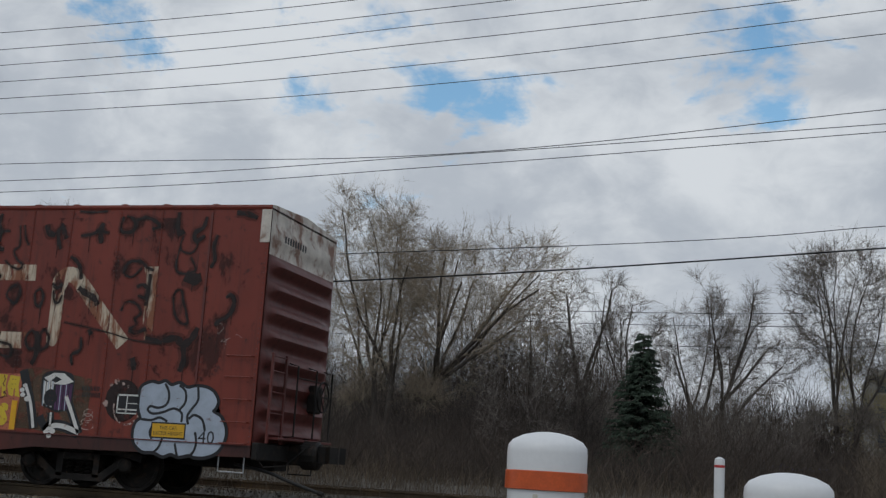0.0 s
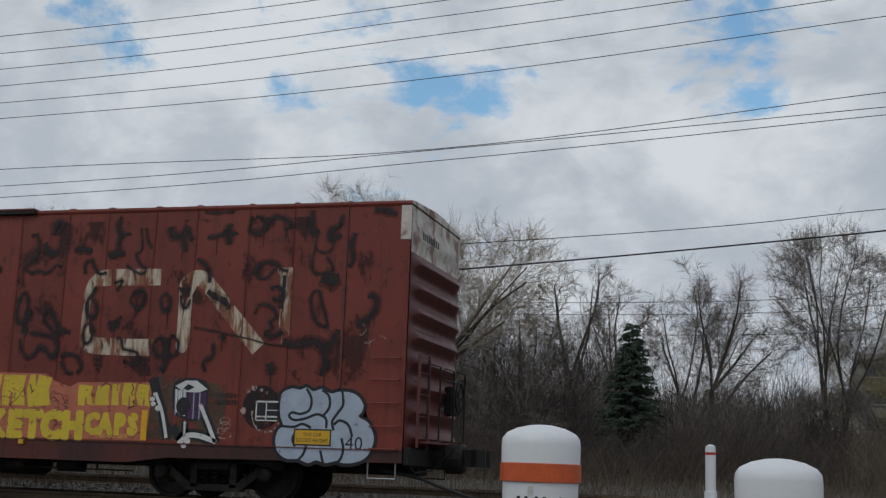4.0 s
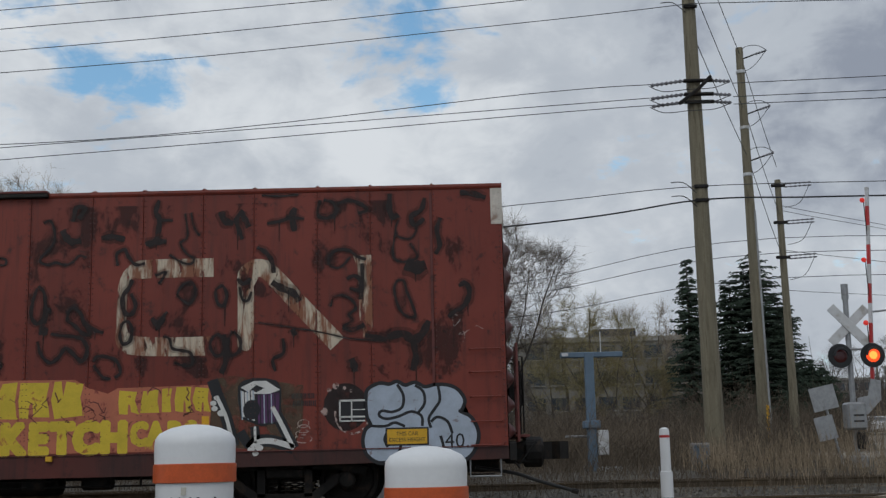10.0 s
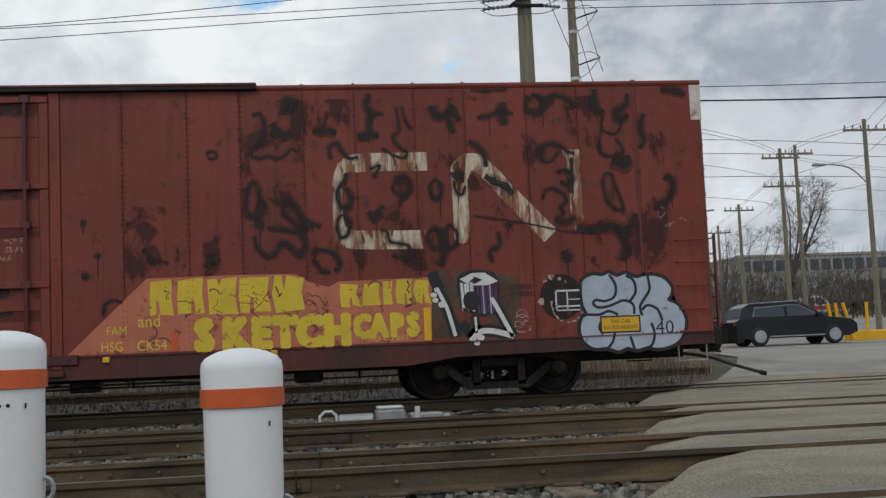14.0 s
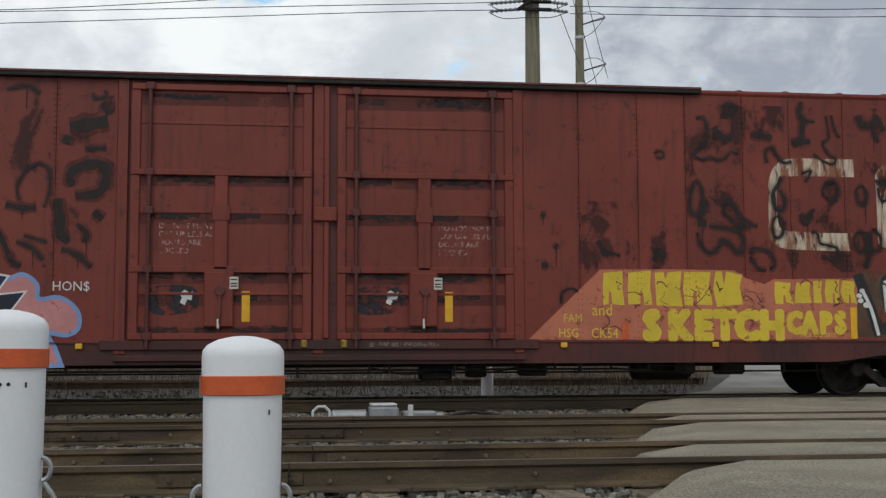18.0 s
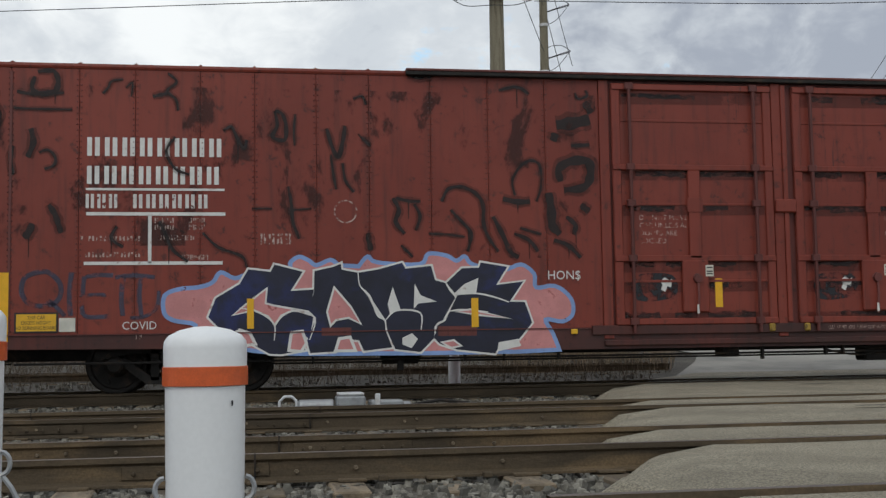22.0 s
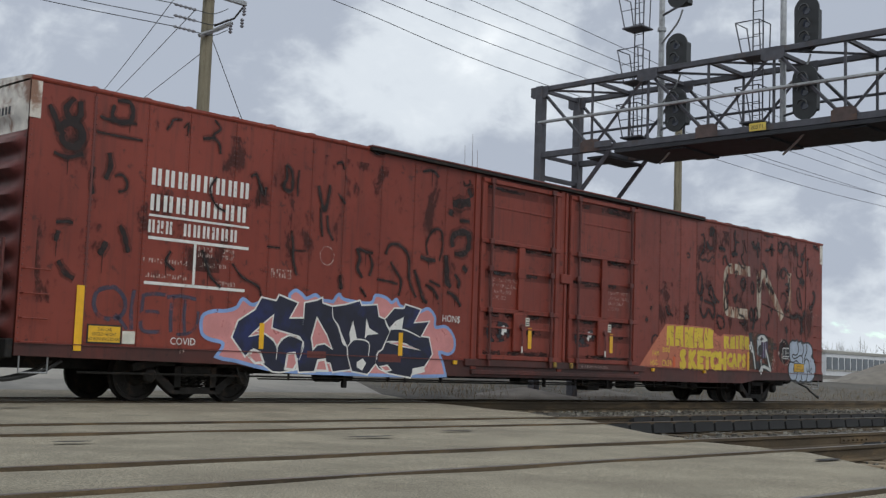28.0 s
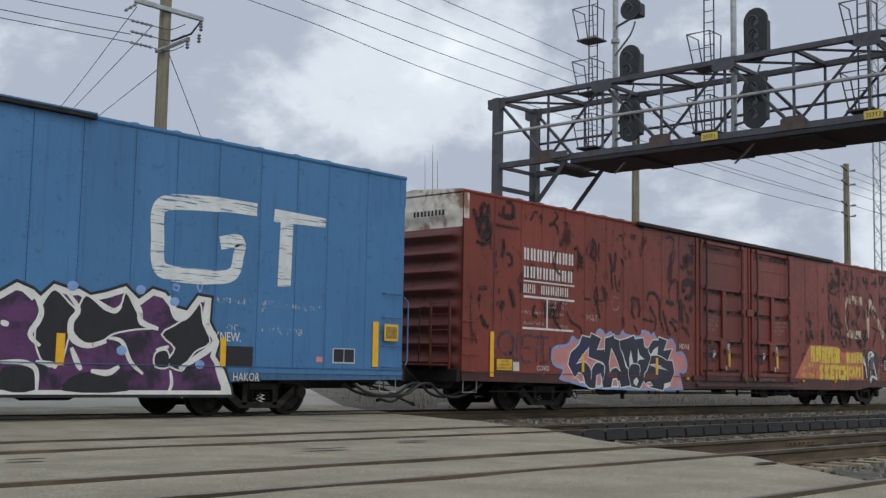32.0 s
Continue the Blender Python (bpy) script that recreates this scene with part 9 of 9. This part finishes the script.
# ---- trees and brush ----
def bare_tree(x, y, stems, fork, crown, limbs, label, twig, seed, sprigs=8, name="bare_tree", lean=0.0, thick=1.0):
    """A leafless tree: stems rise to a fork, limbs arch out into a rounded crown (dx, height, half width, half height) filled with branches and fine twigs."""
    r_ = random.Random(seed)
    base = land(y)
    t = thing(name, label, "tree", "bare trees", at=(x, y, base - 0.15))
    cx, cz, rx, rz = crown
    cz -= base
    mid = Vector((cx, 0, cz))
    big, mids, vs, fs = Geo(), Geo(), [], []
    R = (rx + rz) / 2
    kids, more = (9, 6) if R > 3 else ((8, 5) if R > 2.2 else (5, 3))
    sprigs = max(2, round(sprigs * min(0.8, R / 4.4)))

    def inside(p):
        a = math.atan2(p.z - cz, p.x - cx)
        f = 1 + 0.12 * math.sin(3 * a + seed) + 0.10 * math.sin(7 * a + 2 * seed)
        return ((p.x - cx) / rx) ** 2 + (p.y / rx) ** 2 + ((p.z - cz) / rz) ** 2 < f * f

    def some(scale=1.0):
        return Vector((r_.gauss(0, 1), r_.gauss(0, 1), r_.gauss(0, 1))) * scale

    def sprig(p, q, r):
        d = q - p
        e = d.cross(Vector((0.3, 0.8, 0.5))).normalized() * r
        f = d.cross(e).normalized() * r
        i = len(vs)
        vs.extend((tuple(p + e), tuple(p - e * 0.5 + f * 0.87), tuple(p - e * 0.5 - f * 0.87), tuple(q)))
        fs.extend(((i, i + 1, i + 3), (i + 1, i + 2, i + 3), (i + 2, i, i + 3)))

    def grow(p, d, l, r, level):
        """A branch that bends as it goes, thins, and forks into finer ones."""
        n = (8, 5, 4)[level]
        pts = [p]
        for k in range(n):
            d = (d + some((0.10, 0.16, 0.20)[level]) + Vector((0, 0, (0.06, 0.05, 0.02)[level]))).normalized()
            q = pts[-1] + d * (l / n)
            if (k or level) and len(pts) > 1 and not inside(q):
                break
            pts.append(q)
        m = len(pts) - 1
        rs = [max(0.005, r * (1 - (0.72 if level < 2 else 0.8) * i / n)) for i in range(m + 1)]
        (big if level == 0 else mids).tube(pts, rs, (6, 4, 3)[level], caps=False)
        if level < 2:
            for k in range((kids, more)[level]):
                f = 0.22 + 0.78 * (k + r_.random()) / (kids, more)[level]
                i = min(m, max(1, round(f * m)))
                ahead = (pts[i] - pts[i - 1]).normalized()
                side = ahead.cross(some()).normalized()
                turn = r_.uniform(0.45, 1.0)
                out = (pts[i] - mid).normalized() * 0.25
                grow(pts[i], (ahead * math.cos(turn) + side * math.sin(turn) + out).normalized(), R * ((0.62, 0.40)[level]) * r_.uniform(0.6, 1.15) * (1.15 - 0.4 * f), rs[i] * r_.uniform(0.30, 0.46), level + 1)
            return
        for k in range(sprigs):
            i = r_.randint(1, m)
            ahead = (pts[i] - pts[i - 1]).normalized()
            way = (ahead * 0.8 + some(0.5) + Vector((0, 0, 0.15))).normalized()
            q = pts[i] + way * R * r_.uniform(0.10, 0.24)
            sprig(pts[i], q, 0.009)
            for _ in range(4):
                a = pts[i].lerp(q, r_.uniform(0.2, 1.0))
                sprig(a, a + (way * 0.8 + some(0.45)).normalized() * r_.uniform(0.25, 0.75), 0.0062)

    for k in range(stems):
        off = k - (stems - 1) / 2
        r0 = thick * 0.0165 * (cz + rz) / (1 + 0.28 * (stems - 1))
        foot = Vector((off * 0.3, r_.uniform(-0.2, 0.2), 0))
        top = Vector((off * 0.55 * rx / max(1, stems) + lean, r_.uniform(-0.4, 0.4), max(0.8, fork - base + r_.uniform(-0.5, 0.5))))
        trunk = [foot] + [foot.lerp(top, f) + some(0.05) for f in (0.3, 0.65)] + [top]
        big.tube(trunk, [r0 * 1.3, r0 * 1.05, r0 * 0.95, r0 * 0.85], 8, caps=False)
        n1 = max(2, round(limbs * 0.66 / stems))
        for j in range(n1):
            a = 6.283 * (j + r_.random() * 0.7) / n1 + seed
            tilt = r_.uniform(0.25, 1.0)
            goal = mid + Vector((math.cos(a) * tilt * rx + off * 0.5 * rx, math.sin(a) * tilt * rx * 0.9, rz * (0.9 - 0.85 * tilt * r_.uniform(0.5, 1.0))))
            way = goal - top
            grow(trunk[3] if r_.random() < 0.75 else trunk[2], (way.normalized() - Vector((0, 0, 0.25))).normalized(), way.length * r_.uniform(1.0, 1.2), r0 * r_.uniform(0.40, 0.62), 0)
    part("trunk", big, BARK, t, smooth=True)
    tagged(part("branchwork", mids, BARK if twig is TWIG else twig, t), kind="stuff")
    tagged(part("crown", Geo().add(vs, fs), twig, t), kind="stuff")


bare_tree(-17.7, 50, 2, 4.4, (-1.0, 8.6, 3.0, 4.5), 12, "large bare willow with a pale twiggy crown", TWIG_PALE, 3, 9, thick=0.95)
bare_tree(-15.9, 50.5, 1, 4.4, (2.1, 8.0, 4.3, 3.9), 14, "spreading bare willow with low curved limbs", TWIG_PALE, 5, 9, lean=0.4, thick=1.15)
bare_tree(-20.8, 57, 2, 5.0, (0.0, 9.0, 3.6, 4.4), 9, "tall bare tree with pale twigs", TWIG_PALE, 8, 8)
bare_tree(-11.5, 53, 1, 4.0, (0.0, 6.0, 2.4, 2.7), 8, "low bare tree in the thicket", TWIG, 9, 7)
bare_tree(-9.7, 55, 1, 4.6, (0.2, 8.0, 1.6, 3.6), 8, "slim bare roadside tree", TWIG, 11, 7)
bare_tree(-7.6, 56, 1, 4.0, (0.1, 6.9, 1.5, 3.0), 7, "slim bare young tree", TWIG, 12, 6)
bare_tree(-4.6, 58, 2, 4.2, (0.4, 7.4, 2.2, 3.4), 10, "bare tree with several upright stems", TWIG, 14, 7)
bare_tree(-3.4, 58.6, 1, 4.6, (0.8, 7.4, 2.3, 3.5), 9, "bare tree with a dense twiggy crown", TWIG, 15, 7)
bare_tree(2.3, 58, 2, 4.0, (-0.1, 8.7, 3.7, 3.9), 14, "vase-shaped bare tree with budding tips", TWIG, 21, 9, thick=0.9)
bare_tree(5.5, 66, 3, 2.6, (0.0, 5.6, 3.6, 3.2), 9, "small bare tree with yellowish budding twigs", TWIG_BUD, 23, 7)
bare_tree(11.2, 66, 2, 2.8, (0.0, 6.2, 2.6, 3.2), 8, "thin bare tree before the office block", TWIG_PALE, 27, 6)
bare_tree(7.2, 70, 2, 3.2, (0.0, 6.8, 3.0, 3.0), 9, "thin bare tree with yellowish budding twigs", TWIG_BUD, 28, 7)
bare_tree(8.6, 63, 3, 2.4, (0.0, 5.4, 3.4, 3.0), 9, "small bare shrubby tree with yellowish twigs", TWIG_BUD, 24, 7)
bare_tree(-30, 60, 2, 5.5, (0.0, 9.5, 3.4, 4.0), 7, "tall bare tree far off", TWIG, 31, 6)
bare_tree(-37, 60, 2, 5.5, (0.0, 10.0, 3.6, 4.2), 7, "tall bare tree far off", TWIG, 32, 6)
bare_tree(-44, 62, 2, 5.5, (0.0, 10.8, 3.8, 4.6), 7, "tall bare tree far off", TWIG, 33, 6)
bare_tree(-25, 54, 2, 4.5, (0.0, 8.0, 3.0, 3.6), 8, "bare tree in the thicket", TWIG, 34, 7)
bare_tree(34.6, 78, 1, 5.6, (1.3, 8.9, 2.4, 3.2), 9, "gnarled windswept bare tree by the street", TWIG, 41, 6, lean=0.2, thick=1.2)
bare_tree(43.0, 112, 1, 6.5, (0.0, 9.0, 2.6, 2.8), 6, "bare street tree far along the road", TWIG, 43, 5)
bare_tree(37.5, 118, 2, 6.0, (0.0, 9.2, 2.6, 3.2), 6, "bare street tree far along the road", TWIG, 44, 5)
bare_tree(50.0, 120, 2, 6.0, (0.0, 10.0, 3.0, 3.6), 6, "bare street tree far along the road", TWIG, 45, 5)
bare_tree(-9.5, 42, 4, 1.4, (0.0, 3.0, 1.8, 1.9), 8, "tangled bare shrub in the thicket", TWIG, 50, 5, "bare_shrub", thick=0.5)
sap = thing("sapling", "thin bare saplings behind the line", "tree", "bare trees", at=(40.0, 37, land(37)))
for sx_, sz in ((-0.5, 10.3), (0.0, 10.9), (0.35, 10.2)):
    part("stem", Geo().tube([(sx_, 0, -0.1), (sx_ + 0.1, 0, sz * 0.6), (sx_, 0, sz)], [0.05, 0.025, 0.008], 5), TWIG, sap)


def spruce(x, y, h, w_, label, seed, full=1.0):
    r_ = random.Random(seed)
    base = land(y)
    t = thing("spruce_tree", label, "tree", "evergreens", at=(x, y, base - 0.1))
    part("trunk", Geo().tube([(0, 0, 0), (0, 0, h * 0.96)], [0.02 * h, 0.02], 7), BARK, t)
    g = Geo()
    z = h * 0.08
    while z < h * 0.985:
        f = 1 - z / h
        for k in range(int((9 + 4 * full) if f > 0.15 else 6)):
            a = r_.uniform(0, 6.283)
            zj = z + r_.uniform(-0.016, 0.016) * h
            l = w_ * (f ** (0.85 if full < 1.3 else 0.5)) * r_.uniform(0.55, 1.12) * (1 if full < 1.3 else 0.75 + 0.5 * noise.noise((3 * math.cos(a), 3 * math.sin(a), 0.9 * zj + seed))) + 0.08
            dx, dy = math.cos(a), math.sin(a)
            dz = -0.22 * l * r_.uniform(0.4, 1.4)
            m = max(3, int(l / 0.17))
            for j in range(m):
                s = (j + 0.6) / m
                px, py, pz = dx * l * s, dy * l * s, zj + dz * s + 0.12 * l * s * s
                for side in (-1, 1, 0):
                    b = a + side * r_.uniform(0.5, 1.1)
                    q = r_.uniform(0.16, 0.34) * (1.15 - 0.6 * s) * (0.6 + 0.5 * full)
                    ex, ey, ez = math.cos(b) * q, math.sin(b) * q, -r_.uniform(0.02, 0.16)
                    nx, ny = -math.sin(b) * 0.055, math.cos(b) * 0.055
                    g.add([(px - nx, py - ny, pz), (px + nx, py + ny, pz), (px + ex, py + ey, pz + ez), (px + ex * 0.5, py + ey * 0.5, pz + ez * 0.5 + 0.06)], [(0, 1, 2), (0, 3, 2), (1, 3, 2)])
        z += h * 0.024
    part("crown", g, NEEDLE, t)


spruce(-5.75, 46.0, 6.1, 1.95, "small dark green spruce among bare trees", 61)
spruce(12.1, 60, 10.0, 2.0, "dark green pointed spruce behind the poles", 62)
spruce(15.7, 61, 10.4, 3.1, "broad dense dark green pine behind the poles", 63, 1.7)
spruce(17.2, 62, 8.2, 2.4, "dense dark evergreen beside the pine", 64, 1.6)
spruce(14.6, 61.5, 9.0, 2.4, "dense dark evergreen beside the pine", 65, 1.6)
spruce(21.5, 70, 4.6, 2.6, "low spreading dark evergreen shrub", 66, 1.6)
spruce(19.6, 66, 4.8, 2.6, "low spreading dark evergreen shrub", 67, 1.6)


def thicket(name, x0, x1, y0, y1, count, lo, hi, r, material, label, arch=0.35, seed=1, forks=3):
    """Upright stems with a few side twigs, as one mass."""
    r_ = random.Random(seed)
    g = Geo()
    for _ in range(count):
        x, y = r_.uniform(x0, x1), r_.uniform(y0, y1)
        if edge(LEFT_EDGE, y) - 0.5 < x < edge(RIGHT_EDGE, y) + 0.5 and y < 60:
            continue
        clump = 0.55 + 0.9 * max(0, 0.5 + noise.noise((x * 0.22, y * 0.22, seed)))
        h = r_.uniform(lo, hi) * clump
        z = land(y) - 0.05
        p = Vector((x, y, z))
        d = Vector((r_.uniform(-arch, arch), r_.uniform(-arch, arch), 1)).normalized()
        q = p + d * h * 0.55
        e = q + (d + Vector((r_.uniform(-arch, arch), r_.uniform(-arch, arch), 0.1))).normalized() * h * 0.45
        g.tube([p, q, e], [r, r * 0.65, r * 0.2], 3, caps=False)
        for k in range(forks):
            s = p.lerp(e, r_.uniform(0.25, 0.8))
            f = s + Vector((r_.uniform(-1, 1), r_.uniform(-1, 1), r_.uniform(0.2, 1.2))).normalized() * h * r_.uniform(0.15, 0.4)
            g.tube([s, f], [r * 0.5, r * 0.15], 3, caps=False)
    solo(name, g, material, label, "brush", kind="stuff")


thicket("brush", -44, -7, 52, 62, 2300, 3.0, 6.0, 0.012, TWIG, "thin bare understory saplings among the trees", 0.22, 78, 7)
thicket("brush", -46, -7.5, 58, 68, 3200, 4.6, 7.4, 0.017, BRUSH, "dense dark bare undergrowth among the trunks", 0.3, 86, 6)
thicket("brush", -8, 1.5, 58, 68, 900, 3.0, 4.8, 0.015, BRUSH, "dense dark bare undergrowth among the trunks", 0.35, 87, 5)
thicket("brush", -7, 0.5, 53, 61, 420, 2.2, 4.2, 0.011, TWIG, "thin bare understory saplings among the trees", 0.22, 79, 7)
thicket("brush", -60, -8, 44, 60, 8500, 1.8, 4.2, 0.013, BRUSH, "dark tangled leafless brush under the trees", 0.75, 71, 4)
thicket("brush", -8, 9, 46, 62, 4800, 0.9, 2.3, 0.011, BRUSH, "dark tangled leafless brush under the bare trees", 0.9, 77, 4)
thicket("brush", -50, 2, 29, 46, 9500, 0.9, 2.2, 0.009, BANK, "brown leafless brush on the bank behind the tracks", 0.8, 72, 4)
thicket("brush", 2, 10, 30, 46, 2200, 0.8, 2.1, 0.009, TAN, "brown leafless brush on the bank behind the tracks", 0.8, 85, 4)
thicket("brush", 3, 22, 47, 64, 3300, 1.2, 3.0, 0.010, TAN, "brown brush in front of the evergreens", 0.8, 73, 4)
thicket("brush", 24, 130, 100, 130, 2600, 2.5, 6.0, 0.06, FAR_WOOD, "far bare woods along the skyline", 0.35, 74, 4)
thicket("brush", -120, 30, 95, 125, 4200, 3.0, 6.0, 0.06, FAR_WOOD, "far bare woods along the skyline", 0.35, 75, 4)
thicket("brush", 70, 260, 70, 110, 2200, 1.5, 4.0, 0.06, FAR_WOOD, "far bare woods beyond the yard", 0.35, 76, 4)
thicket("dead_grass", -40, 9.6, 22.4, 28.5, 9000, 0.18, 0.45, 0.006, SEDGE, "dry straw-coloured grass along the back siding", 0.5, 81, 1)
thicket("dead_grass", 5.5, 10.8, 24.2, 31.0, 1000, 0.7, 1.6, 0.007, REED, "tall dry reeds at the corner of the crossing", 0.25, 82, 2)
thicket("dead_grass", -40, 9.0, 26, 34, 4500, 0.3, 0.8, 0.008, SEDGE, "dry straw-coloured weeds on the bank", 0.5, 83, 2)
thicket("dead_grass", 19, 60, 21.5, 27, 2600, 0.12, 0.3, 0.008, GRASS, "dry straw-coloured grass beyond the road", 0.5, 84, 1)



def rolled(t):
    """How far the train has gone at a time."""
    for (a, sa), (b, sb) in zip(ROLL, ROLL[1:]):
        if t <= b:
            return sa + (sb - sa) * (t - a) / (b - a)
    return ROLL[-1][1]


def motions():
    for car in (red_boxcar, blue_boxcar):
        walk(car, [(t, pose(s, 19.3, 0)) for t, s in ROLL])
    h = land(44) + 0.05
    walk(suv, [(t, pose(x + 0.3, 44, h)) for t, x in ((0, 21.6), (10.3, 21.6), (11.4, 21.25), (12.0, 20.85), (12.6, 20.3), (13.1, 19.8), (13.6, 19.35), (14.4, 18.8), (15.4, 18.5), (32, 18.5))])
    steps = [i * 0.2 for i in range(161)]
    for wheelset, x in red_wheels + blue_wheels:
        walk(wheelset, [(t, pose(x, 0, 0.45, 0, math.degrees(rolled(t) / 0.45), 0)) for t in steps])


motions()
